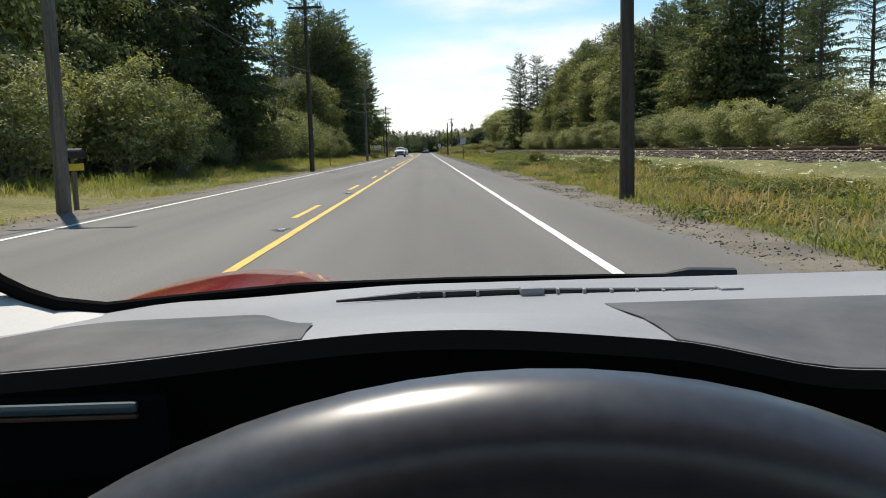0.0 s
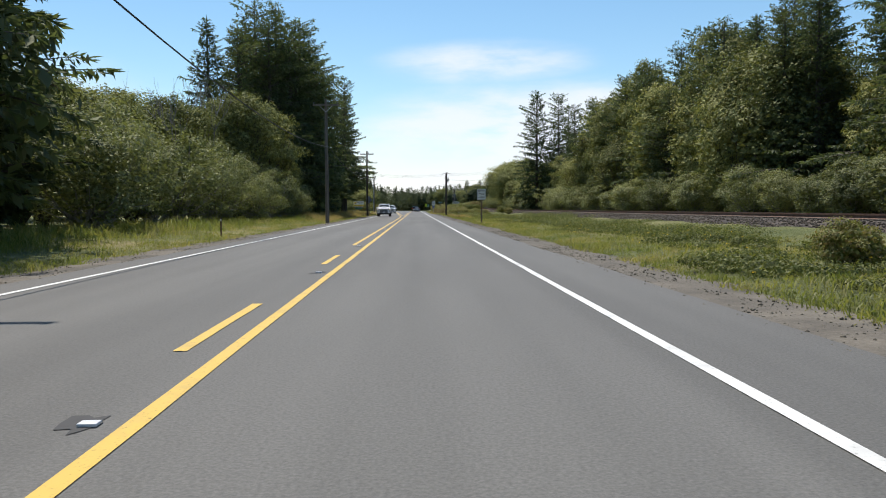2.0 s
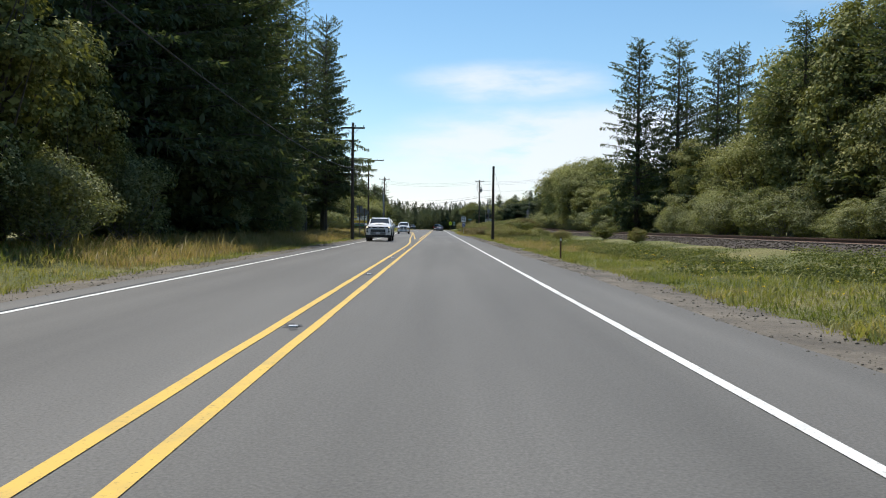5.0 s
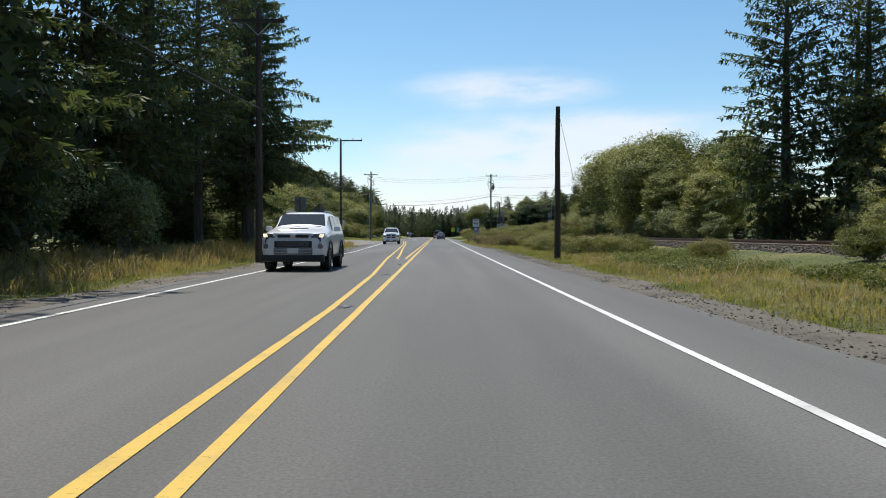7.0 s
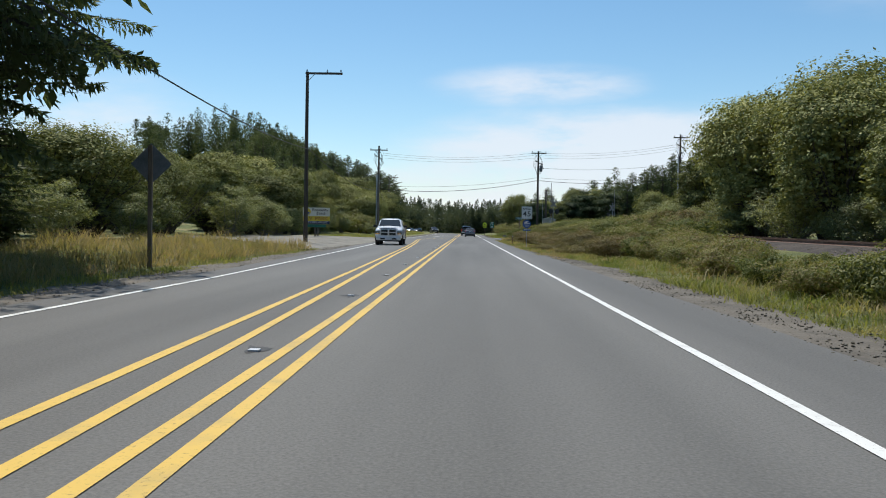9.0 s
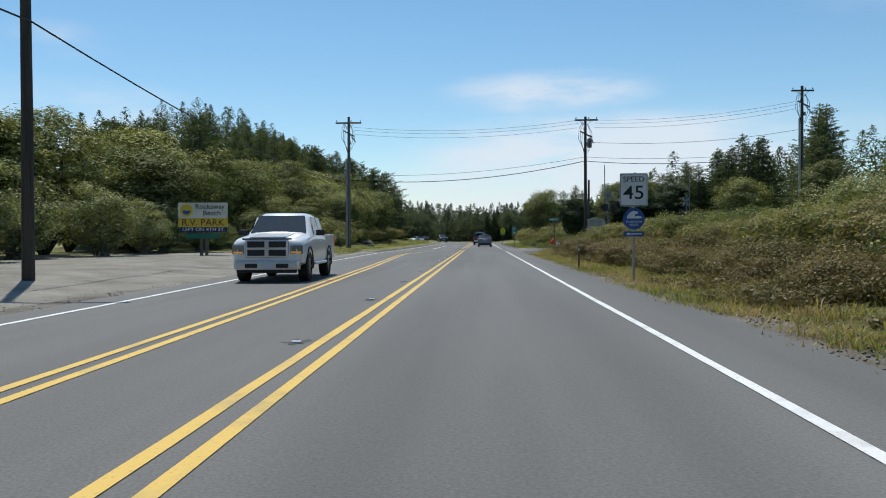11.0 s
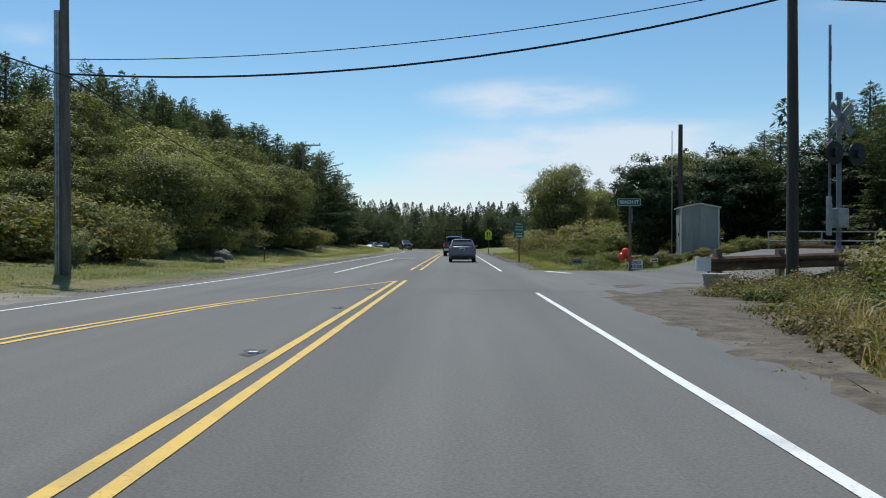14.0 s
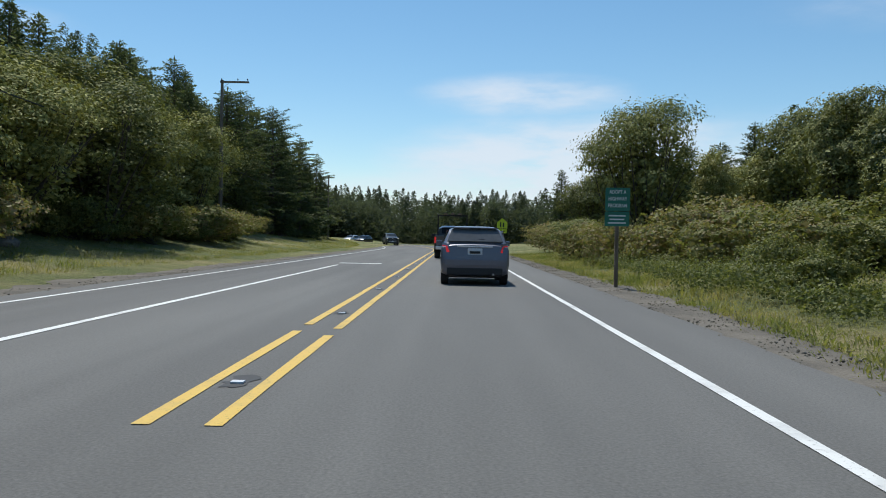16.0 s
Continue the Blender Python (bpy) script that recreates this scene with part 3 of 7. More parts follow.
def spruce_meshes(seed, height=20.0, spread=3.6, bare=0.12, density=1.0, gaps=0.0, spray=1.0, core=1.0, rough=1.0, full=0.64):
    """Trunk with limbs, and an uneven crown of flat, drooping needle fans in tiers round a thin dark core."""
    rng = np.random.default_rng(seed)
    bm = bmesh.new()
    r0 = 0.016 * height
    chain(bm, [(0, 0, -0.6), (0, 0, height * 0.3), (0.05, 0, height * 0.65), (0.0, 0.03, height)], [r0, r0 * 0.8, r0 * 0.42, 0.02], 8)
    bulge = [(rng.uniform(bare, 0.92), rng.uniform(0, 6.28), rough * rng.uniform(-0.55, 0.6)) for _ in range(12)]

    def reach_at(f, ang):
        lump = sum(g * math.exp(-((f - fz) / 0.09) ** 2) * max(0.0, math.cos(ang - fa)) for fz, fa, g in bulge)
        return spread * (0.45 + 0.55 * min(1.0, f / 0.16)) * (1 - f) ** full * max(0.3, 1 + lump * (1 - 0.5 * f)) + 0.25

    up = np.array([0, 0, 1.0])
    quads = []
    z = height * bare
    while z < height * 0.985:
        f = (z / height - bare) / (1 - bare)
        count = int(rng.integers(4, 7))
        turn0 = rng.uniform(0, 6.28)
        tier = rng.uniform(0.7, 1.15)
        for k in range(count):
            if rng.random() < gaps:
                continue
            ang = turn0 + 6.283 * k / count + rng.normal(0, 0.35)
            ln = reach_at(f, ang) * tier * rng.uniform(0.6, 1.12)
            droop = rng.uniform(0.05, 0.42) * (1 - f * 0.8)
            out = np.array([math.cos(ang), math.sin(ang), 0.0])
            side = np.cross(out, up)
            root = np.array([0, 0, z + rng.normal(0, 0.15)])
            lift = (0.10 + 0.55 * f) * ln

            def along(s):
                return root + out * (ln * s)[:, None] + up * (lift * s - droop * ln * s ** 2.2)[:, None]

            if ln > 1.0:
                a, b, c = along(np.array([0.0, 0.5, 0.95]))
                chain(bm, [a, b, c], [0.012 * ln + 0.015, 0.008 * ln + 0.006, 0.005], 3)
            m = max(10, int(ln * 17 * density))
            s = rng.uniform(0.05, 1.0, m) ** 0.6
            w = rng.uniform(-1, 1, m)
            half = 0.36 * ln * (1.12 - s) * np.minimum(1, s * 3) + 0.08
            base = along(s) + side * (w * half)[:, None]
            base[:, 2] -= np.abs(w) * half * rng.uniform(0.05, 0.5, m)
            hang = rng.random(m) < 0.38
            d = out * rng.uniform(0.5, 1.0, m)[:, None] + side * (np.sign(w) * rng.uniform(0.2, 1.0, m))[:, None] + up * rng.uniform(-0.5, 0.2, m)[:, None]
            d[hang] = out * 0.25 + side * (w[hang] * 0.4)[:, None] + up * rng.uniform(-1.1, -0.5, hang.sum())[:, None]
            d[:, 2] += 0.45 * f
            d, a, b = frames_of(d + rng.normal(0, 0.15, (m, 3)))
            roll = np.where(hang, rng.uniform(0, 6.28, m), rng.normal(0, 0.45, m))[:, None]
            a = a * np.cos(roll) + b * np.sin(roll)
            size = spray * rng.uniform(0.22, 0.60, m) * (0.65 + 0.35 * (1 - f))
            quads.append(leaf_quads(base + d * size[:, None] * 0.35, d, a, size, size * rng.uniform(0.22, 0.42, m)))
        z += height * rng.uniform(0.013, 0.026)
    m = int(900 * core)
    if m:
        f = rng.uniform(0, 1, m) ** 1.25
        ang = rng.uniform(0, 6.28, m)
        r = np.array([reach_at(fi, ai) for fi, ai in zip(f, ang)]) * np.sqrt(rng.uniform(0.02, 0.42, m))
        p = np.stack([r * np.cos(ang), r * np.sin(ang), height * (bare + (1 - bare) * f * 0.97)], axis=1)
        d, a, b = frames_of(rng.normal(0, 1, (m, 3)))
        size = rng.uniform(0.35, 0.75, m) * (1.05 - 0.6 * f)
        quads.append(leaf_quads(p, d, a, size, size * 0.55))
    top = np.array([[0, 0, height - 0.15]])
    quads.append(leaf_quads(top, np.array([[0, 0, 1.0]]), np.array([[1.0, 0, 0]]), np.array([0.9]), np.array([0.16])))
    trunk = bpy.data.meshes.new("trunk")
    bm.to_mesh(trunk)
    bm.free()
    return trunk, quads_to_mesh("crown", np.concatenate(quads))


def leafy_meshes(seed, height, width, leaf, clumps, per_clump, trunk_part=0.25, stems=1, upright=0.0, tall=1.0):
    """Stems with limbs that end in domed clumps of leaves; the clumps stand apart over an uneven outline."""
    rng = np.random.default_rng(seed)
    bm = bmesh.new()
    quads = []
    centre = np.array([0, 0, height * (0.5 + trunk_part / 2)])
    half = np.array([width / 2, width / 2, height * (1 - trunk_part) / 2])
    feet = [np.array([rng.normal(0, 0.13 * width * (stems > 1)), rng.normal(0, 0.13 * width * (stems > 1)), -0.3]) for _ in range(stems)]
    lumps = rng.normal(0, 1, (9, 3))
    lumps /= np.linalg.norm(lumps, axis=1, keepdims=True)
    heave = rng.uniform(-0.36, 0.34, 9)
    up = np.array([0, 0, 1.0])
    for c in range(clumps):
        v = rng.normal(0, 1, 3)
        v /= np.linalg.norm(v)
        v[2] = abs(v[2]) * (1.0 if rng.random() < (0.74 if stems == 1 else 0.6) else -0.95)
        r = rng.uniform(0.35, 1.0) ** 0.45
        r *= 1 + float(np.sum(heave * np.maximum(0, lumps @ v) ** 3))
        p = centre + v * half * r
        p[2] = max(p[2], 0.10 * height * rng.uniform(0.3 if stems == 1 else 0.0, 1.6))
        foot = feet[int(rng.integers(0, stems))]
        fork = foot + (np.array([p[0] * 0.25, p[1] * 0.25, height * max(trunk_part, 0.12)]) - foot) * rng.uniform(0.8, 1.2)
        if c % 2 == 0:
            t = 0.009 * height
            chain(bm, [foot, fork, (fork + p) / 2 + rng.normal(0, 0.03 * width, 3), p], [t * (1.6 if stems == 1 else 0.9), t, t * 0.5, t * 0.15], 5)
        rad = width * (0.055 + 0.115 * rng.random() ** 1.6)
        m = int(per_clump * (rad / (0.10 * width)) ** 1.6 * rng.uniform(0.8, 1.2))
        d = rng.normal(0, 1, (m, 3))
        d /= np.linalg.norm(d, axis=1, keepdims=True)
        cap = rng.random(m) < 0.78
        d[cap, 2] = np.abs(d[cap, 2]) * 0.9 + 0.06
        shell = np.where(cap, rng.uniform(0.72, 1.08, m), rng.uniform(0.2, 0.95, m))[:, None]
        ragged = (1 + 0.22 * np.sin(5 * np.arctan2(d[:, 1], d[:, 0]) + c))[:, None]
        q = p + d * rad * np.array([1.2, 1.2, (0.72 + upright) * tall]) * shell * ragged
        q[:, 2] = np.maximum(q[:, 2], 0.02)
        face, a, b = frames_of(d * 0.7 + v * 0.35 + up * 0.3 + rng.normal(0, 0.36, (m, 3)))
        roll = rng.uniform(0, 6.28, m)[:, None]
        along, across = a * np.cos(roll) + b * np.sin(roll), b * np.cos(roll) - a * np.sin(roll)
        size = leaf * rng.uniform(0.55, 1.4, m)
        quads.append(leaf_quads(q, along, across, size * 1.5, size * 0.85))
    m = clumps * per_clump // 4
    d = rng.normal(0, 1, (m, 3))
    d /= np.linalg.norm(d, axis=1, keepdims=True)
    q = centre + d * half * (rng.uniform(0, 1, (m, 1)) ** 0.5) * 0.8
    q[:, 2] = np.maximum(q[:, 2] - 0.04 * height, 0.04 * height * rng.uniform(0, 1, m))
    face, a, b = frames_of(rng.normal(0, 1, (m, 3)))
    size = leaf * rng.uniform(1.1, 2.3, m)
    quads.append(leaf_quads(q, a, b, size * 1.5, size * 0.9))
    branches = bpy.data.meshes.new("branch")
    bm.to_mesh(branches)
    bm.free()
    bm = bmesh.new()
    t = 0.016 * height
    chain(bm, [(0, 0, -0.5), (0.02 * width, 0, height * 0.25), (-0.01 * width, 0.02 * width, height * 0.55), (0, 0, height * 0.85)], [t * 1.3, t, t * 0.6, 0.01], 7)
    trunk = bpy.data.meshes.new("trunk")
    bm.to_mesh(trunk)
    bm.free()
    return trunk, quads_to_mesh("leaves", np.concatenate(quads)), branches


def make_plant(name, meshes, wood, leaves, part_names, label, category, group):
    root = thing(name, 0, 0, -500, 0, label, category, group)
    link_mesh(part_names[0], meshes[0], wood, root)
    link_mesh(part_names[1], meshes[1], leaves, root)
    if len(meshes) > 2:
        tagged(link_mesh("branch", meshes[2], wood, root), kind="stuff")
    return root


SP_LABEL = "tall dark green spruce with drooping branches"
AL_LABEL = "broad green alder with a dense rounded crown"
BU_LABEL = "grey-green willow bush with many upright stems"
BR_LABEL = "tangled mound of green and brownish bramble"
spruces = [make_plant("spruce", spruce_meshes(s, 20.0, sp, ba, de, ga, sy, co, ro, fu), BARK, SPRUCE, ("trunk", "crown"), SP_LABEL, "tree", "roadside spruces")
           for s, sp, ba, de, ga, sy, co, ro, fu in ((11, 4.3, 0.03, 1.7, 0.05, 0.92, 1.7, 1.2, 0.66), (12, 4.9, 0.04, 1.7, 0.08, 0.92, 1.7, 1.4, 0.60), (13, 3.8, 0.03, 1.7, 0.05, 0.92, 1.6, 0.9, 0.72),
                                                     (14, 5.2, 0.16, 2.6, 0.30, 0.55, 0.0, 1.3, 0.75), (15, 4.6, 0.06, 1.7, 0.14, 0.92, 1.4, 1.6, 0.52), (16, 4.6, 0.13, 3.2, 0.14, 0.62, 0.6, 1.3, 0.42))]
alders = [make_plant("alder", leafy_meshes(s, h, w, 0.125, c, 175, tp, tall=ta), BARK, ALDER, ("trunk", "crown"), AL_LABEL, "tree", "roadside alders")
          for s, h, w, c, tp, ta in ((21, 10.0, 7.8, 120, 0.04, 1.25), (22, 10.0, 6.6, 112, 0.03, 1.4), (23, 10.0, 9.0, 125, 0.05, 1.15), (24, 10.0, 5.6, 100, 0.02, 1.5))]
willows = [make_plant("willow_bush", leafy_meshes(s, 4.5, w, 0.082, c, 150, 0.02, 5, 0.35), PALE_BARK, WILLOW, ("stem", "foliage"), BU_LABEL, "bush", "roadside bushes")
           for s, w, c in ((31, 4.6, 64), (32, 5.4, 70), (33, 3.8, 56))]
brambles = [make_plant("bramble", leafy_meshes(s, 1.7, w, 0.075, c, 95, 0.0, 6), BARK, BRAMBLE, ("cane", "foliage"), BR_LABEL, "bush", "roadside brambles")
            for s, w, c in ((41, 3.6, 62), (42, 4.4, 68), (43, 3.0, 54))]
banks = [make_plant("bramble", leafy_meshes(s, 1.7, w, 0.075, c, 95, 0.0, 6), BARK, BANK_BRAMBLE, ("cane", "foliage"), "tangled mound of olive and brown sunburnt bramble", "bush", "roadside brambles")
         for s, w, c in ((47, 3.6, 62), (48, 4.4, 68), (49, 3.0, 54))]
mats = [make_plant("bramble", leafy_meshes(s, 0.5, w, 0.07, c, 60, 0.0, 6), BARK, BRAMBLE, ("cane", "foliage"), "low green bramble spreading over the verge", "bush", "roadside brambles")
        for s, w, c in ((44, 3.4, 42), (45, 4.2, 48), (46, 2.8, 36))]
pines = [make_plant("pine", leafy_meshes(51, 5.0, 4.4, 0.075, 90, 260, 0.0), BARK, PINE, ("trunk", "crown"), "dark round-headed shore pine behind the side street sign", "tree", "pines")]
umbrellas = [make_plant("wind_shaped_pine", leafy_meshes(52, 17.0, 13.5, 0.38, 60, 90, 0.36), BARK, SPRUCE, ("trunk", "crown"), "lone flat-topped pine with a bare trunk on the hill", "tree", "")]
rng_p = random.Random(5)
low_spots = {"green": [], "brown": []}


def low_growth(tone, x, y, height, wide):
    """Note a low weed; all of one tone are joined into one growth further down."""
    low_spots[tone].append((x, y, height, wide, rng_p.uniform(0, 6.28), rng_p.randrange(3)))


def join_growth(tone, name, label, mat, share):
    rng = np.random.default_rng(len(low_spots[tone]))
    quads = []
    for x, y, height, wide, turn, k in low_spots[tone]:
        mesh = next(o for o in mats[k].children if o.name.startswith("foliage")).data
        v = np.empty(len(mesh.vertices) * 3, dtype=np.float32)
        mesh.vertices.foreach_get("co", v)
        v = v.reshape(-1, 4, 3)
        v = v[rng.random(len(v)) < share].astype(float)
        mid = v.mean(axis=1, keepdims=True)
        c, n = math.cos(turn), math.sin(turn)
        spin = np.array([[c, n, 0], [-n, c, 0], [0, 0, 1]])
        place = mid * np.array([wide, wide, height / 0.5])
        span = np.linalg.norm(v - mid, axis=2).max(axis=1)[:, None, None]
        leaf = np.minimum(0.6, 0.052 / span) * rng.uniform(0.6, 1.2, (len(v), 1, 1))
        quads.append((place + (v - mid) * leaf) @ spin + np.array([x, y, ground_z(x, y) - 0.03]))
    mesh = quads_to_mesh(name, np.concatenate(quads))
    return tagged(link_mesh(name, mesh, mat), label, "weeds", kind="stuff")



def plant(kind, x, y, height, wide=1.0, label="", sink=0.0):
    """Stand a plant of that kind on the ground, turned at random, grown to the given height."""
    k = rng_p.randrange(len(kind))
    if kind is spruces and k in (3, 5):
        k = 4 if k == 5 else 0
    if kind is spruces and wide > 1.45 and k == 4:
        k = 2
    if isinstance(label, int):
        k, label = label, ""
    native = {id(spruces): 20.0, id(alders): 10.0, id(willows): 4.5, id(brambles): 1.7, id(banks): 1.7, id(pines): 5.0, id(umbrellas): 17.0}[id(kind)]
    s = height / native
    m = pose(x, y, ground_z(x, y) - sink, 0, 0, rng_p.uniform(0, 360))
    ob = copy_thing(kind[k], m)
    ob.scale = (s * wide, s * wide, s)
    if label:
        ob["label"] = label
    return ob


# --- left of the road ---
for x, y, h in ((-13.5, -6, 18), (-17, 4, 21), (-19, 14, 22), (-20, 25, 24), (-22, 36, 25), (-18.5, 42, 23), (-15.5, 47, 19), (-21, 50, 25),
                (-15, 55, 23), (-13.8, 59, 22), (-18, 61, 25), (-16, 66, 20), (-24, 58, 26), (-26, 44, 24), (-25, 20, 23), (-28, 68, 19), (-27, 78, 14)):
    plant(spruces, x, y, h, 1.15)
for x, y, h in ((-16, 24, 10), (-17, 31, 12), (-18.5, 38, 11)):
    plant(alders, x, y, h, 0.8)
for x, y, h, w in ((-12.3, 33, 4.9, 1.0), (-10.8, 36, 3.9, 0.9), (-14.5, 29, 5.2, 1.0), (-15.5, 36, 6.0, 1.0), (-13, 41, 4.2, 1.0), (-11.8, 46.5, 1.9, 0.9), (-13, 25, 3.6, 1.0)):
    plant(willows, x, y, h, w)
for x, y, h, w in ((-14.0, 71, 4.6, 1.1), (-16, 76, 6.2, 1.0), (-14.2, 80, 4.3, 1.1), (-18, 84, 7.2, 1.0), (-15, 87, 5.2, 1.1), (-14.2, 93, 4.2, 1.0), (-14.6, 99, 4.8, 1.1),
                   (-14.6, 106, 4.4, 1.0), (-14.0, 112, 3.7, 1.0), (-12.6, 160, 3.4, 0.9), (-15, 156, 3.8, 1.0), (-14.5, 166, 3.0, 1.0), (-14.2, 120, 2.6, 1.0), (-15.2, 128, 2.4, 1.0)):
    plant(willows, x, y, h, w)
for x, y, h in ((-19, 78, 8.0), (-20, 90, 8.5), (-18, 97, 8.8), (-18.5, 104, 9.0), (-17.5, 110, 8.4), (-22, 100, 10.0), (-24, 86, 9.5), (-23, 112, 10.0), (-17, 117, 7.4)):
    plant(alders, x, y, h)
for x, y, h in ((-14.8, 138, 24), (-16.5, 134, 25), (-19.5, 137, 26), (-14.2, 146, 23), (-15, 143, 25), (-18, 148, 24), (-22, 144, 25), (-14.5, 152, 23), (-17.5, 156, 24),
                (-15, 162, 22), (-20, 160, 25), (-22, 168, 24), (-25, 154, 25), (-22, 150, 25)):
    plant(spruces, x, y, h, 1.25 if y < 150 else 0.95)
plant(spruces, -12.3, 178.5, 23, 0.75, 5)
plant(spruces, -14.6, 168.0, 23, 0.9, 5)
plant(spruces, -17.5, 177.0, 22, 0.9, 5)
plant(spruces, -12.7, 181.0, 21, 0.95, 5)
for x, y, h, w in ((-14.8, 116, 10.5, 0.9), (-16.0, 110, 11.0, 0.9), (-13.8, 121.5, 8.0, 0.8), (-18.5, 118, 12.0, 0.9)):
    plant(alders, x, y, h, w)
for x, y, h in ((-13.0, 124.5, 4.0), (-12.4, 117, 3.2), (-12.6, 110, 4.4), (-12.2, 104, 3.8), (-12.4, 97.5, 3.2), (-13.0, 140.0, 2.6), (-13.4, 149.0, 2.4)):
    plant(willows, x, y, h, 1.0)
for x, y, h in ((-19.5, 127, 21), (-16.5, 129, 22), (-14.8, 133, 21), (-23, 128, 22)):
    plant(spruces, x, y, h, 1.2)
plant(spruces, -13.4, 184.5, 22, 0.85, 5)
plant(spruces, -13.6, 173.0, 23, 0.75, 3)
for x, y, h in ((-15.5, 175, 9), (-17, 182, 8), (-15.2, 188, 6.0), (-19, 189, 9), (-16.5, 167, 10), (-20.5, 181, 13)):
    plant(spruces, x, y, h, 1.5)
for x, y, h in ((-21, 205, 5.6), (-23, 212, 6.0), (-22, 220, 6.2), (-25, 226, 6.6), (-22.5, 233, 6.4), (-24, 241, 6.8), (-22, 249, 7.2), (-25, 255, 8.2), (-22.5, 262, 7.4), (-24.5, 270, 8.2),
                (-23, 278, 7.8), (-25.5, 284, 8.6), (-21.5, 289, 7.0), (-24, 296, 7.8), (-21, 303, 7.2), (-24, 310, 8.4), (-20.8, 315, 7.2), (-22.5, 323, 8.8), (-24.5, 331, 10.0), (-21, 336, 8.6), (-22.5, 344, 8.6),
                (-27, 322, 9.5), (-28, 302, 8.5), (-31, 265, 8), (-32, 240, 7), (-25, 352, 9.5), (-23.5, 362, 7.5)):
    plant(alders, x, y, h * rng_p.uniform(0.85, 1.12), rng_p.uniform(0.95, 1.6))
for x, y, h in ((-15.8, 288, 5.2), (-16.3, 294, 5.8), (-15.6, 300, 6.4), (-16.8, 306, 6.6), (-15.8, 312, 7.0), (-17.2, 318, 7.2), (-16.4, 325, 7.4)):
    plant(alders, x, y, h, 1.15)
for x, y, h in ((-33, 266, 12), (-32, 273, 13.5), (-34, 281, 14), (-32, 289, 16), (-35, 296, 16), (-32, 303, 15), (-34, 311, 15), (-31, 319, 16), (-35, 326, 16.5), (-32, 334, 16.5), (-34, 342, 17), (-31, 350, 17), (-33, 358, 18), (-30, 366, 18.5),
                (-33, 374, 18), (-30, 382, 19), (-28, 390, 18.5), (-31, 397, 19), (-27.5, 404, 17.5), (-29, 412, 16.5), (-26, 419, 13.5), (-25.5, 358, 11), (-25, 370, 12), (-24.5, 381, 12.5), (-24, 393, 12), (-24.5, 403, 11),
                (-40, 300, 12), (-44, 322, 12), (-42, 345, 14), (-40, 370, 16), (-38, 392, 17), (-52, 300, 8), (-55, 340, 9), (-60, 365, 9), (-66, 330, 8), (-48, 375, 12)):
    plant(spruces, x, y, h * (0.86 if y < 320 else 0.94), 1.6)
plant(umbrellas, -93.5, 405, 15.5, 0.66)
for x, y, h in ((-72, 372, 10), (-64, 384, 11), (-56, 392, 12), (-76, 392, 9), (-92, 396, 8), (-100, 380, 8), (-38, 402, 14), (-36, 415, 14), (-52, 412, 12), (-40, 280, 7), (-37, 306, 10), (-48, 318, 9)):
    plant(spruces, x, y, h, 1.6)
for x, y, h in ((-20.5, 338, 10.5), (-19.8, 346, 12.0), (-20.5, 353, 13.0), (-19.0, 360, 13.0), (-20.5, 367, 13.0), (-18.8, 374, 12.0), (-20.5, 382, 12.0), (-19.5, 390, 11.5), (-22.5, 330, 12.0), (-23, 342, 13.5)):
    plant(spruces, x, y, h, 1.55)
for i in range(16):
    plant(spruces, -34 + rng_p.uniform(-5, 4), 186 + i * 6.2, rng_p.uniform(6.5, 9.0), 1.5)
for i in range(10):
    plant(alders, -29 + rng_p.uniform(-2, 2), 192 + i * 7.5, rng_p.uniform(5.5, 7.5), 1.2)
for i in range(14):
    plant(alders, -31 + rng_p.uniform(-3, 2), 8 + i * 8.0, rng_p.uniform(9, 12), 1.2)
for x, y, h in ((-20, 190, 3.4), (-18, 197, 2.6), (-22, 198, 4.4), (-17, 203, 2.2), (-19, 210, 3.0), (-18.5, 186, 4.0)):
    plant(willows, x, y, h, 1.2)
# bank scrub
for x, y, h in ((-13.5, 274, 1.4), (-15, 279, 2.2), (-17, 271, 2.6), (-16, 287, 1.5), (-14, 284, 1.1), (-18, 297, 1.6), (-19, 283, 2.6), (-19, 263, 3.0), (-22, 348, 2.0), (-20, 372, 1.8), (-19, 385, 2.0)):
    plant(willows, x, y, h, 1.1)

for i in range(9):
    plant(willows, -19.2 + rng_p.uniform(-0.8, 0.8), 226 + i * 5.2, rng_p.uniform(2.2, 3.6), 1.2)
for i in range(30):
    plant(brambles, -15.6 - 0.03 * i + rng_p.uniform(-1.6, 1.2), 276 + i * 2.0, rng_p.uniform(0.9, 2.3), rng_p.uniform(0.8, 1.3))
for i in range(16):
    plant(alders, -19.5 + rng_p.uniform(-1.2, 1.0), 274 + i * 3.8, rng_p.uniform(3.2, 4.8), 1.3, "low dark alder thicket under the taller trees")
for i in range(12):
    plant(willows, -18.8 + rng_p.uniform(-0.8, 0.8), 306 + i * 7.5, rng_p.uniform(0.9, 1.8), 1.2)

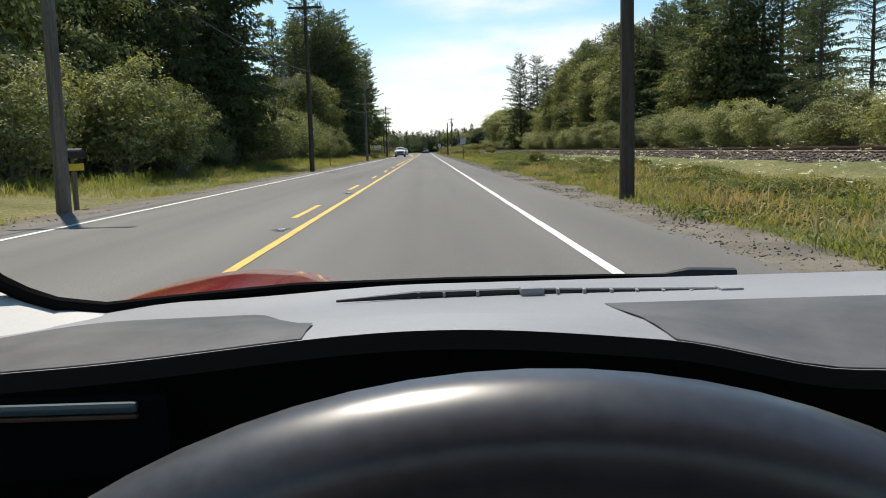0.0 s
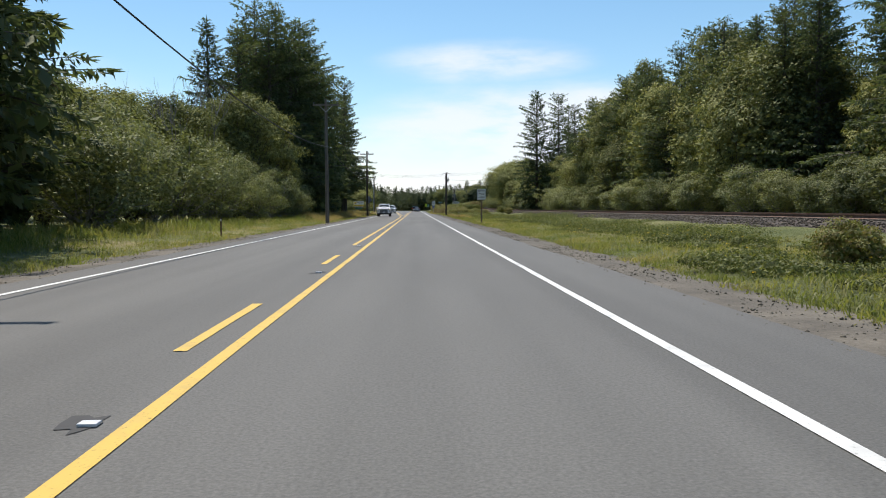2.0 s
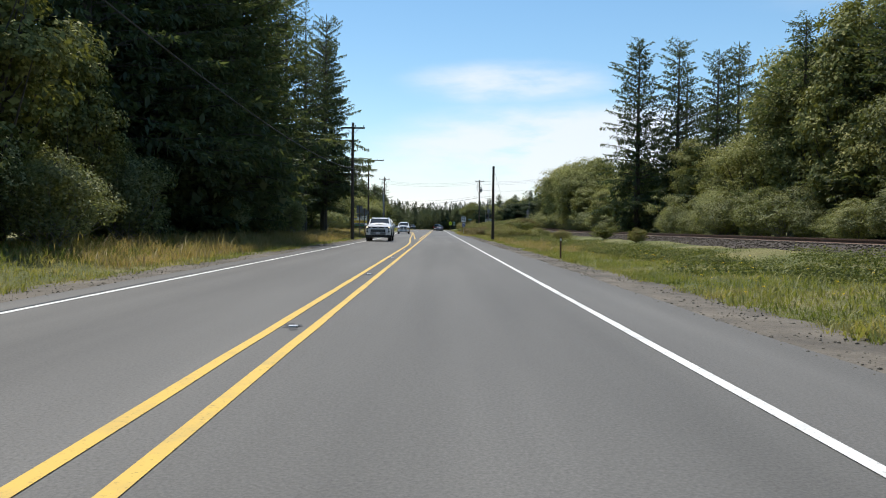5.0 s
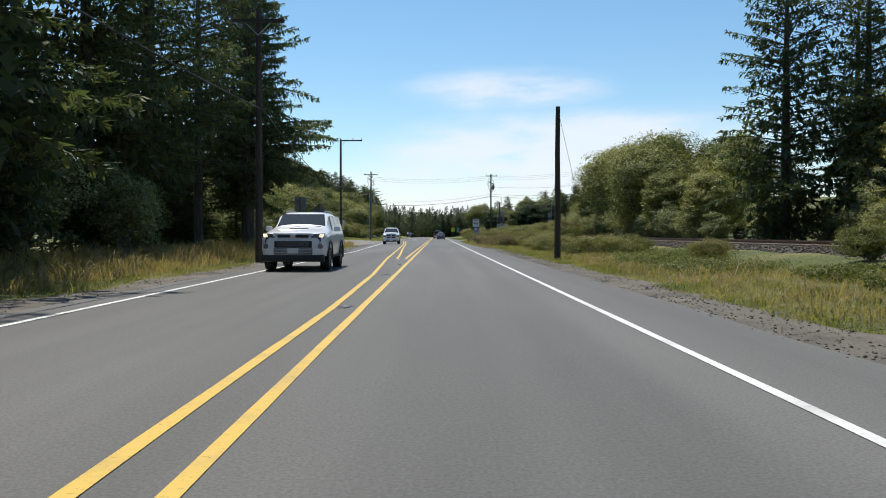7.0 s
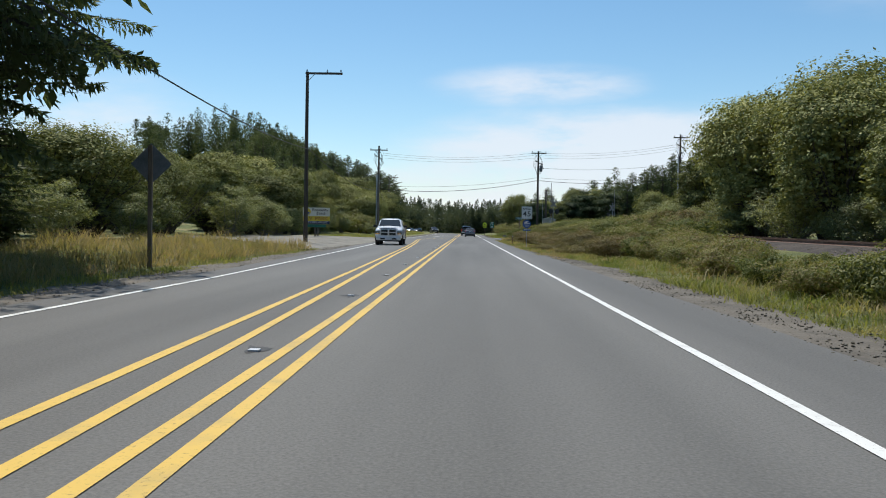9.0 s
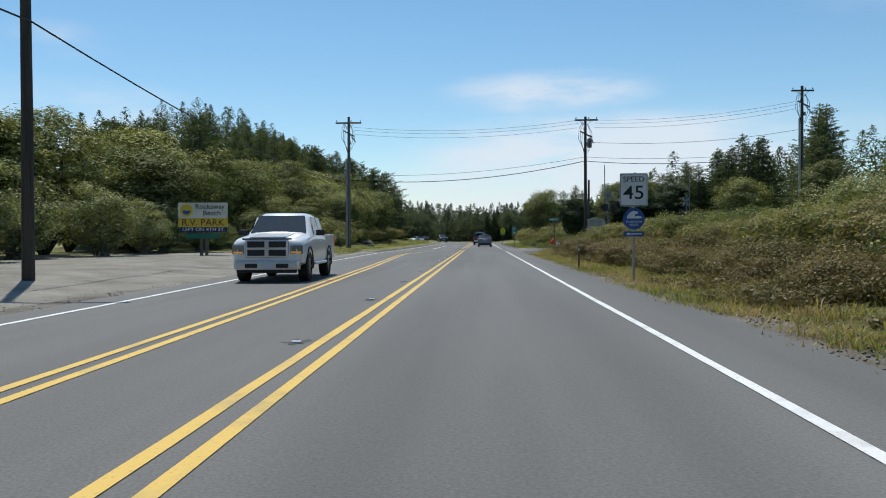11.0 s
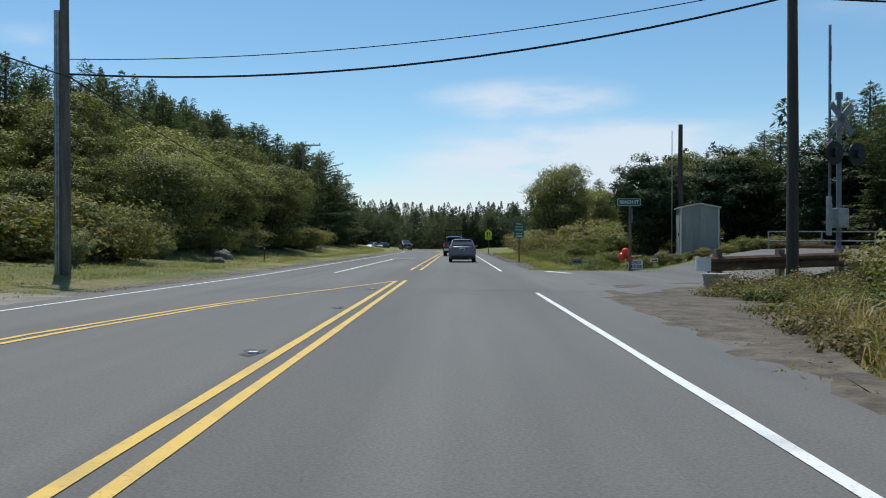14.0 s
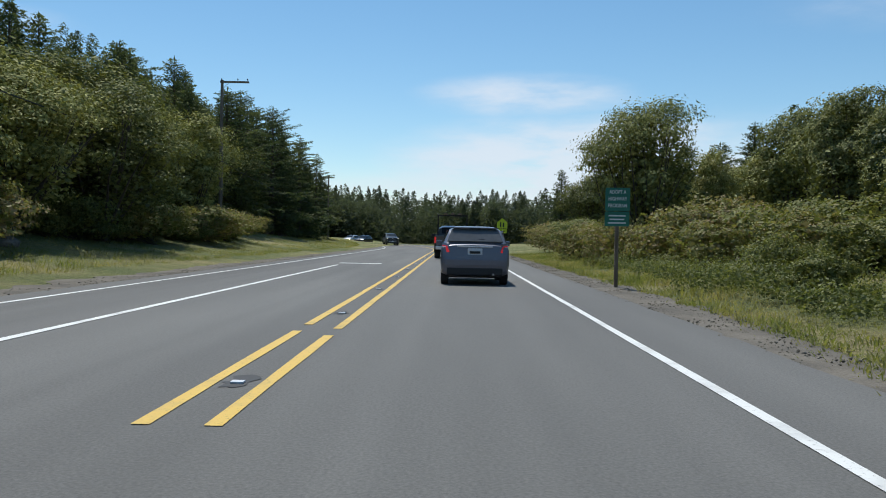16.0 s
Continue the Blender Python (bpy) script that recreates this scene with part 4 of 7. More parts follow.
# --- right of the road ---
for i in range(60):
    y = -20 + i * 3.5
    plant(willows, 20.5 + rng_p.uniform(-0.8, 2.5), y + rng_p.uniform(-1.5, 1.5), rng_p.uniform(1.9, 3.6), 1.15)
for i in range(26):
    y = -6 + i * 7.2
    if 30 < y < 64:
        continue
    plant(alders, 24.0 + rng_p.uniform(-1.0, 2.5), y + rng_p.uniform(-2, 2), rng_p.uniform(7.5, 12.0), 0.95)
for x, y, h, w in ((25.0, 95, 13.0, 0.8), (26.5, 105, 15.5, 0.7), (24.5, 117, 14.0, 0.8), (26.0, 128, 17.0, 0.7), (25.0, 141, 15.5, 0.75), (26.5, 153, 16.0, 0.72)):
    plant(alders, x, y, h, w)
for x, y, h, w in ((24.2, 101, 15.5, 1.15), (25.6, 110.5, 17.0, 1.1), (23.8, 122, 14.5, 1.2), (25.0, 134, 16.5, 1.15), (24.0, 146, 15.0, 1.2), (23.2, 88, 13.5, 1.15), (23.6, 113, 12.0, 1.3), (24.4, 139, 12.5, 1.3)):
    plant(spruces, x, y, h, w)
for x, y, h in ((25.0, 66, 17.5), (27.5, 70, 17.5), (24.6, 74.5, 15.5), (26.0, 80, 16), (24.2, 85.5, 14.5), (27.0, 91, 16), (25.2, 97, 15), (28.0, 104, 16.5), (26.4, 118, 17), (27.0, 129, 17.5), (26.0, 138, 17)):
    plant(spruces, x, y, h, 1.15)
for i in range(36):
    y = -14 + i * 5.2
    if 150 < y < 172:
        continue
    if 32 < y < 64:
        plant(spruces, 26 + rng_p.uniform(-1.5, 5.0), y, rng_p.uniform(14.0, 18.0), 0.62, 3)
        continue
    plant(spruces, 29 + rng_p.uniform(-2.5, 5.0), y + rng_p.uniform(-2, 2), rng_p.uniform(15.5, 19.5), 1.1)
for x, y, h, v in ((20.8, 178.5, 21, 1), (24, 175, 20, 4), (27, 182, 19, 3), (29, 172, 19, 1), (25, 166, 17, 4)):
    plant(spruces, x, y, h, 1.0, v)
for x, y, h in ((20, 190, 6.0), (23, 196, 7.5), (19.5, 200, 6.5), (20, 208, 9.5), (23, 214, 11.2), (19.5, 219, 10.2), (25, 222, 11.5), (21.5, 227, 10.5), (19.5, 233, 7.5), (26, 232, 9.0), (28, 206, 10), (30, 218, 11), (26, 200, 9)):
    plant(alders, x, y, h, 1.1)
for x, y, h in ((30, 250, 9), (34, 258, 10), (38, 268, 12), (33, 280, 10), (37, 290, 13), (42, 300, 15), (36, 305, 13), (31, 300, 9), (34, 318, 13), (40, 326, 15), (30, 330, 11), (35, 340, 13), (28, 345, 10), (46, 312, 16), (48, 290, 15),
                (44, 276, 13), (24, 352, 10), (20, 362, 10), (26, 370, 12), (18, 380, 11), (15, 394, 11), (22, 392, 13), (30, 360, 13), (36, 375, 14), (52, 300, 15), (29, 292, 8), (27, 312, 8)):
    plant(spruces, x, y, h, 1.6)
for x, y, h in ((24.5, 299, 7.5), (21, 308, 7.5), (17.5, 305, 6.0)):
    plant(pines, x, y, h, 1.05, "dark dense pine at the edge of the wood")
for x, y, h in ((24, 318, 8), (27, 284, 7), (20, 330, 7), (17, 345, 8), (14, 360, 8), (26, 262, 6), (30, 240, 7)):
    plant(alders, x, y, h, 1.1)
for x, y, h in ((25, 294, 9.0), (27.5, 291, 10.0), (30, 292, 11.0), (28.5, 298, 11.0), (32.5, 296, 12.0), (25.5, 301, 9.5), (31.5, 303, 12.0), (23.5, 306, 9.0)):
    plant(spruces, x, y, h, 1.6)
for x, y, h in ((19.8, 318, 8.4), (21.8, 322, 9.4), (23.8, 317, 9.4), (20.5, 327, 8.8)):
    plant(alders, x, y, h, 0.9)
plant(alders, 15.5, 304, 5.6, 0.9)
plant(alders, 18.5, 311, 6.8, 0.9)
for i in range(14):
    plant(willows, 18.6 + rng_p.uniform(-0.5, 0.8), 186 + i * 4.2, rng_p.uniform(2.0, 3.4), 1.25)
plant(alders, 8.8, 316, 7.8, 0.8, "airy grey-green tree rising from the roadside scrub")
plant(alders, 12.4, 317, 5.4, 0.75, "airy grey-green tree rising from the roadside scrub")
plant(pines, 10.6, 291.0, 5.2, 0.95)
for x, y, h, w in ((8.5, 305, 1.6, 1.0), (11, 302, 1.9, 1.1), (13.5, 305, 2.2, 1.2), (9.5, 309, 2.2, 1.1), (12, 310, 2.6, 1.2), (15, 300, 2.2, 1.2), (7.4, 313, 1.8, 1.0), (10, 297, 1.5, 1.0), (7.6, 296, 1.0, 0.9), (6.4, 291.5, 0.9, 0.9),
                   (13, 295, 2.2, 1.2), (7.6, 286.5, 0.8, 0.9), (6.8, 322, 1.8, 1.1), (9, 330, 2.2, 1.2), (8, 342, 2.0, 1.2), (11, 352, 2.4, 1.3)):
    plant(brambles, x, y, h, w)
for i in range(46):
    y = 168 + i * 2.05
    far = smooth01(y, 185, 215)
    for x in (6.6 - 1.0 * far, 9.4 - 1.3 * far, 12.5):
        if x > 12 and y < 205 or x < 7 and y > 250:
            continue
        dead = y > 196 + rng_p.uniform(-8, 8) and (x < 7 or rng_p.random() < 0.12)
        plant(banks if dead else brambles, x + rng_p.uniform(-0.8, 0.8), y + rng_p.uniform(-0.9, 0.9), rng_p.uniform(0.55, 0.95) + 0.45 * far * (x > 6.5) + 0.2 * (x > 11), 1.0)
for i in range(64):
    for _ in range(3):
        near = rng_p.uniform(0, 1) ** 0.75
        low_growth("brown", 4.7 + near * 2.6, 200 + i * 0.84 + rng_p.uniform(-0.6, 0.6), rng_p.uniform(0.12, 0.3) + 0.3 * near, rng_p.uniform(0.3, 0.75))
for i in range(20):
    low_growth("green", 6.0 + rng_p.uniform(0, 1) * 6.0, 250.5 + rng_p.uniform(0, 1) * 8.0, rng_p.uniform(0.3, 0.6), 0.8)
for i in range(110):
    y = 252.5 + rng_p.uniform(0, 1) * 13.2
    x = 3.9 + 0.22 * (y - 253) + rng_p.uniform(0, 1) * 6.0
    low_growth("brown", x, y, rng_p.uniform(0.1, 0.3) + 0.04 * (x - 4), rng_p.uniform(0.3, 0.6))
for x, y, w in ((6.2, 262.0, 0.4), (7.2, 262.6, 0.5), (8.2, 261.4, 0.6), (6.6, 260.2, 0.45)):
    low_growth("green", x, y, 0.3, w)
for i in range(16):
    plant(brambles, 8.0 + i * 0.62, 283.2 + rng_p.uniform(-0.8, 1.2) + 0.12 * i, rng_p.uniform(0.35, 0.7), 0.9)
for i in range(14):
    low_growth("green", 6.0 + rng_p.uniform(0, 1.2), 283 + i * 2.0, rng_p.uniform(0.3, 0.6), 0.9)
for x, y, h in ((7.0, 49.5, 0.9), (11.5, 140, 0.9), (12, 152, 1.0), (10, 160, 0.8)):
    plant(brambles, x, y, h, 0.8)

for i in range(70):
    low_growth("green", 4.9 + rng_p.uniform(0, 1) ** 1.2 * 6.0, 2 + i * 0.86, rng_p.uniform(0.1, 0.32), rng_p.uniform(0.3, 0.75))
    low_growth("green", 7.0 + rng_p.uniform(0, 1) ** 1.1 * 4.2, 60 + i * 1.6, rng_p.uniform(0.18, 0.42), rng_p.uniform(0.6, 1.2))
join_growth("green", "verge_weeds", "low green bramble and broad-leaved weeds on the verge", BRAMBLE, 0.8)
join_growth("brown", "verge_weeds", "low olive and brown dry weeds along the bank", BANK_BRAMBLE, 0.8)
for ob in (*spruces, *alders, *willows, *brambles, *banks, *mats, *pines, *umbrellas):
    for o in (*ob.children_recursive, ob):
        bpy.data.objects.remove(o)


def far_woods():
    """The dark wood that closes the view where the road swings away."""
    rng = np.random.default_rng(77)
    quads = []
    for i in range(620):
        x = rng.uniform(-85, 75)
        y = 436 + rng.uniform(0, 60) ** 1.0 + 0.08 * abs(x)
        tall = rng.random() < 0.5
        h = (rng.uniform(7.6, 11.0) if tall else rng.uniform(6.2, 8.8)) + (y - 436) * 0.05
        z0 = ground_z(x, y)
        m = 900
        f = rng.uniform(0.0, 1.0, m) ** 0.85
        ang = rng.uniform(0, 6.28, m)
        wide = rng.uniform(3.6, 6.0)
        r = wide * ((1 - f) ** 0.85 if tall else np.sqrt(np.maximum(0.0, 1 - f ** 2))) * (0.85 + 0.2 * np.sin(3 * ang + i) + 0.2 * np.sin(9 * f + 2 * i)) + 0.1
        rr = r * np.sqrt(rng.uniform(0.1, 1.0, m))
        p = np.stack([x + rr * np.cos(ang), y + rr * np.sin(ang), z0 + h * f], axis=1)
        d = np.stack([np.cos(ang), np.sin(ang), rng.uniform(-0.7, 0.5, m)], axis=1)
        d, a, b = frames_of(d + rng.normal(0, 0.4, (m, 3)))
        size = rng.uniform(0.35, 0.95, m) * (1.15 - 0.5 * f)
        quads.append(leaf_quads(p, d, a, size, size * 0.5))
    return tagged(link_mesh("far_woods", quads_to_mesh("far_woods", np.concatenate(quads)), HAZED_SPRUCE), "distant dark conifer wood closing the end of the road, haze put into its colour", "woods", kind="stuff")


far_woods()


def conifer_stand(label, seed, count, place, low, high):
    """Conifers too far off to tell apart: ragged cones of needle sprays on their ground."""
    rng = np.random.default_rng(seed)
    quads = []
    for i in range(count):
        x, y = place(rng)
        h = rng.uniform(low, high)
        m = 520
        f = rng.uniform(0.0, 1.0, m) ** 0.8
        ang = rng.uniform(0, 6.28, m)
        wide = h * rng.uniform(0.24, 0.42)
        r = wide * (1 - f) ** 0.6 * (0.85 + 0.25 * np.sin(2 * ang + i) + 0.25 * np.sin(26 * f + 2 * i)) + 0.12
        rr = r * np.sqrt(rng.uniform(0.1, 1.0, m))
        p = np.stack([x + rr * np.cos(ang), y + rr * np.sin(ang), ground_z(x, y) - 0.3 + h * f], axis=1)
        d, a, b = frames_of(np.stack([np.cos(ang), np.sin(ang), rng.uniform(-0.7, 0.4, m)], axis=1) + rng.normal(0, 0.3, (m, 3)))
        size = rng.uniform(0.5, 1.3, m) * (1.1 - 0.6 * f) * h / 11
        quads.append(leaf_quads(p, d, a, size, size * 0.42))
    return tagged(link_mesh("hill_woods", quads_to_mesh("hill_woods", np.concatenate(quads)), SPRUCE), label, "woods", kind="stuff")


def left_hill(rng):
    y = rng.uniform(352, 505)
    return -(27.0 + 0.10 * max(0.0, 420 - y) + rng.uniform(0, 1) ** 0.9 * 54), y


def right_hill(rng):
    return 26 + rng.uniform(0, 1) * 50, rng.uniform(296, 420)


conifer_stand("dark conifer wood over the rounded hill", 81, 270, left_hill, 7.5, 13.5)
conifer_stand("dark conifer wood on the rise beyond the railway", 82, 130, right_hill, 7.5, 13.0)


def grass(name, label, mat, seed, count, pick, hgt, wid):
    """Blades in small tufts, each a bent, pointed strip; the stand is higher and lower in patches."""
    rng = np.random.default_rng(seed)
    xy = np.array([pick(rng) for _ in range(count)])
    z = np.array([ground_z(x, y) for x, y in xy]) - 0.02
    patch = np.array([0.75 + 0.9 * noise.noise(Vector((x * 0.7, y * 0.45, seed * 3.7))) for x, y in xy])
    blades = 6
    base = np.repeat(np.column_stack([xy, z]), blades, axis=0)
    n = len(base)
    base[:, :2] += rng.normal(0, 0.10, (n, 2))
    h = np.repeat(rng.uniform(*hgt, count) * np.clip(patch, 0.3, 1.5), blades) * rng.uniform(0.45, 1.2, n)
    ang = rng.uniform(0, 6.28, n)
    lean = rng.uniform(0.2, 1.35, n) * h
    out = np.stack([np.cos(ang), np.sin(ang), np.zeros(n)], axis=1)
    side = np.stack([-np.sin(ang), np.cos(ang), np.zeros(n)], axis=1)
    w = rng.uniform(*wid, n)[:, None]
    mid = base + out * (lean * 0.35)[:, None] + np.array([0, 0, 1.0]) * (h * 0.62)[:, None]
    tip = base + out * lean[:, None] + np.array([0, 0, 1.0]) * (h * rng.uniform(0.75, 1.0, n))[:, None]
    quads = np.stack([base, mid + side * w / 2, tip, mid - side * w / 2], axis=1)
    return tagged(link_mesh(name, quads_to_mesh(name, quads), mat), label, "grass", kind="stuff")


def right_pick(rng):
    while True:
        y = rng.uniform(-5, 340)
        near = 4.1 - 1.1 * smooth01(y, 190, 215) + 1.0 * smooth01(y, 280, 290)
        x = near + rng.uniform(0, 1) ** 1.7 * 6.6
        if 62 < y < 165 and x > 7.0 and rng.random() < 0.4:
            continue
        if 263 < y < 282 and x < 14 or 252 < y < 264 and x < 3.4 + (y - 252) * 0.6 or 200 < y < 262 and rng.random() < (0.2 if x < 5.2 else 0.7):
            continue
        return x, y


def left_pick(rng):
    while True:
        y = rng.uniform(0, 400)
        near = LEFT_EDGE(y) - 1.5 + bend(y)
        x = near - rng.uniform(0, 1) ** 1.6 * 7.5
        if y > 264:
            x -= 1.6
        if 205 < y < 246 or 14 < y < 22 or y > 264 and rng.random() < 0.5:
            continue
        return x, y


def dry_right(rng):
    r = rng.random()
    y = rng.uniform(-5, 44) if r < 0.45 else rng.uniform(128, 168) if r < 0.8 else rng.uniform(168, 254)
    return 4.6 - 0.9 * smooth01(y, 195, 215) + rng.uniform(0, 1) ** 1.4 * 5.0, y


def dry_left(rng):
    return LEFT_EDGE(0) - 2.6 - rng.uniform(0, 1) ** 1.3 * 6.5, rng.uniform(112, 205)


grass("verge_grass", "green and yellowing knee-high verge grass", GRASS, 1, 52000, right_pick, (0.07, 0.27), (0.011, 0.026))
grass("verge_grass", "green and yellowing knee-high verge grass", GRASS, 2, 34000, left_pick, (0.07, 0.27), (0.011, 0.026))


def tall_left(rng):
    y = rng.uniform(20, 135)
    return LEFT_EDGE(y) - 4.0 - rng.uniform(0, 1) ** 0.9 * 5.0, y


grass("verge_grass", "tall rank grass under the roadside bushes", GRASS, 7, 9000, tall_left, (0.25, 0.6), (0.012, 0.028))
grass("dry_grass", "short dry brown grass at the edge of the asphalt", DRY_GRASS, 6, 7000, lambda rng: (2.85 + rng.uniform(0, 1) ** 1.5 * 2.6, rng.uniform(200, 254)), (0.05, 0.2), (0.015, 0.03))
grass("dry_grass", "straw-coloured seeding grass in patches", DRY_GRASS, 3, 6500, dry_right, (0.16, 0.42), (0.012, 0.025))
grass("dry_grass", "tall straw-coloured seeding grass", DRY_GRASS, 4, 8500, dry_left, (0.4, 0.8), (0.012, 0.025))


def corner_pick(rng):
    y = 244 + rng.uniform(0, 1) * 19.5
    return 3.5 + 0.3 * max(0.0, y - 252) + rng.uniform(0, 1) ** 1.3 * 6.5, y


grass("dry_grass", "tall dry grass and stalks on the street corner", DRY_GRASS, 8, 4200, corner_pick, (0.22, 0.6), (0.010, 0.022))
grass("verge_grass", "green grass among the dry stalks on the corner", GRASS, 9, 2600, corner_pick, (0.2, 0.5), (0.010, 0.022))
grass("dry_grass", "pale dry grass along the ragged asphalt edge", DRY_GRASS, 10, 4200, lambda rng: (3.3 + rng.uniform(0, 1) ** 1.6 * 1.5, rng.uniform(196, 252)), (0.08, 0.26), (0.010, 0.022))

# ---- things ----
RED_BODY, _n, _l, _b = material("red_car_paint", 0.25)
_b.inputs["Base Color"].default_value = (0.30, 0.018, 0.014, 1)
_b.inputs["Coat Weight"].default_value = 0.8
_l.new(ramp(_n, _l, noise_tex(_n, _l, 2.0), [(0.3, (0.26, 0.014, 0.012)), (0.7, (0.33, 0.02, 0.016))]), _b.inputs["Base Color"])


def car_paint(name, c, rough=0.28, metal=0.0):
    m, n, l, b = material(name, rough, metal)
    dust = noise_tex(n, l, 2.2, 5.0, 0.6)
    l.new(ramp(n, l, dust, [(0.3, tuple(v * 0.88 for v in c)), (0.7, c)]), b.inputs["Base Color"])
    b.inputs["Coat Weight"].default_value = 0.6
    b.inputs["Coat Roughness"].default_value = 0.08
    return m


def plain(name, c, rough=0.5, metal=0.0, emit=0.0):
    m, n, l, b = material(name, rough, metal)
    l.new(ramp(n, l, noise_tex(n, l, 8.0, 4.0), [(0.3, tuple(v * 0.85 for v in c)), (0.7, c)]), b.inputs["Base Color"])
    if emit:
        b.inputs["Emission Color"].default_value = (*c, 1)
        b.inputs["Emission Strength"].default_value = emit
    return m


GREY_BLUE = car_paint("slate_blue_car_paint", (0.15, 0.15, 0.178), 0.36, 0.25)
WINDSCREEN = plain("grey_green_windscreen_glass", (0.045, 0.052, 0.055), 0.05)
WINDSCREEN.node_tree.nodes["Principled BSDF"].inputs["Coat Weight"].default_value = 0.6
WHITE_BODY = car_paint("white_car_paint", (0.84, 0.845, 0.85))
# Lighter than the other car glass: sky reflection is put into the grey.
SHEEN_GLASS = plain("rear_glass_painted_sheen", (0.10, 0.105, 0.108), 0.07)
SILVER_BODY = car_paint("silver_car_paint", (0.42, 0.43, 0.44), 0.3, 0.5)
BLACK_BODY = car_paint("black_car_paint", (0.014, 0.014, 0.016))
CAR_GLASS = plain("dark_tinted_car_glass", (0.012, 0.015, 0.017), 0.06)
CAR_GLASS.node_tree.nodes["Principled BSDF"].inputs["Specular IOR Level"].default_value = 0.3
RUBBER = plain("black_tyre_rubber", (0.018, 0.018, 0.018), 0.85)
BLACK_TRIM = plain("black_plastic_trim", (0.02, 0.02, 0.021), 0.6)
ALLOY = plain("grey_alloy", (0.35, 0.35, 0.36), 0.35, 0.8)
CHROME = plain("chrome", (0.7, 0.71, 0.73), 0.3, 0.75)
TAIL_RED = plain("red_tail_lamp", (0.55, 0.02, 0.02), 0.15, 0.0, 0.5)
LAMP_CLEAR = plain("clear_lamp_lens", (0.30, 0.31, 0.32), 0.08, 0.4)
LAMP_WARM = plain("lit_warm_lamp", (0.9, 0.78, 0.55), 0.2, 0.0, 0.8)
SMOKED = plain("smoked_lamp_housing", (0.10, 0.10, 0.10), 0.12, 0.3)
LAMP_AMBER = plain("amber_lamp_lens", (0.75, 0.36, 0.05), 0.15, 0.0, 0.3)
PLATE_WHITE = plain("pale_number_plate", (0.68, 0.69, 0.71), 0.5)
SIGN_WHITE = mottled("white_sign_sheet", (0.68, 0.68, 0.65), (0.78, 0.78, 0.75), 2.0, 0.5, bumpy=0.0)
SIGN_BLACK = plain("black_sign_ink", (0.015, 0.015, 0.016), 0.6)
SIGN_GREEN = mottled("green_sign_sheet", (0.01, 0.13, 0.085), (0.015, 0.17, 0.11), 3.0, 0.45, bumpy=0.0)
SIGN_BLUE = mottled("blue_sign_sheet", (0.02, 0.07, 0.26), (0.035, 0.10, 0.33), 3.0, 0.45, bumpy=0.0)
SIGN_YELLOW = mottled("yellow_sign_board", (0.62, 0.44, 0.03), (0.74, 0.55, 0.05), 2.0, 0.55, bumpy=0.0)
SCHOOL_YELLOW = plain("fluorescent_yellow_green_sheet", (0.62, 0.72, 0.02), 0.45)
CREAM = mottled("cream_sign_board", (0.62, 0.60, 0.48), (0.72, 0.70, 0.60), 2.0, 0.6, bumpy=0.0)
PURPLE_INK = plain("dark_red_sign_ink", (0.16, 0.02, 0.02), 0.6)
NAVY_INK = plain("navy_sign_ink", (0.02, 0.025, 0.10), 0.6)
FADED_RED = plain("faded_red_band", (0.20, 0.07, 0.06), 0.6)
SHED_METAL = mottled("grey_shed_sheet", (0.25, 0.25, 0.225), (0.36, 0.355, 0.32), 1.2, 0.7, 0.0, stretch=(1, 1, 0.3))
SHED_ROOF = mottled("pale_shed_roof", (0.50, 0.53, 0.52), (0.62, 0.65, 0.63), 1.5, 0.5, 0.1)
CONCRETE = mottled("grey_concrete", (0.26, 0.25, 0.23), (0.38, 0.37, 0.345), 2.0, 0.9, fine=40.0, bumpy=0.4)
ROCK = mottled("brown_grey_rock", (0.10, 0.085, 0.07), (0.22, 0.19, 0.16), 2.5, 0.9, fine=18.0, bumpy=0.8)
BALLOON = plain("red_orange_balloon", (0.72, 0.07, 0.025), 0.25)
DASH_GREY = mottled("grained_grey_dashboard_plastic", (0.22, 0.224, 0.232), (0.27, 0.274, 0.282), 3.0, 0.55, fine=260.0, bumpy=0.0, depth=0.25)
DASH_DARK = mottled("dark_soft_dashboard_plastic", (0.045, 0.045, 0.046), (0.095, 0.094, 0.094), 9.0, 0.65, fine=260.0, bumpy=0.0, depth=0.25)
VENT_REFLECTION = plain("blue_green_vent_reflection", (0.05, 0.09, 0.10), 0.35)
TAR = plain("dark_road_tar", (0.035, 0.034, 0.033), 0.7)
# Own black of seal and vent; on the dashboard front it paints shade.
BLACK_AND_SHADE = plain("matt_black_and_shade", (0.006, 0.006, 0.006), 0.95)
BLACK_AND_SHADE.node_tree.nodes["Principled BSDF"].inputs["Specular IOR Level"].default_value = 0.05
WHEEL_LEATHER = mottled("black_wheel_leather", (0.03, 0.031, 0.036), (0.05, 0.052, 0.058), 6.0, 0.36, fine=200.0, bumpy=0.0)
WHEEL_LEATHER.node_tree.nodes["Principled BSDF"].inputs["Specular IOR Level"].default_value = 0.85
PILLAR_TRIM = mottled("pale_pillar_trim", (0.50, 0.49, 0.46), (0.58, 0.57, 0.54), 2.0, 0.7, fine=200.0, bumpy=0.0, depth=0.15)


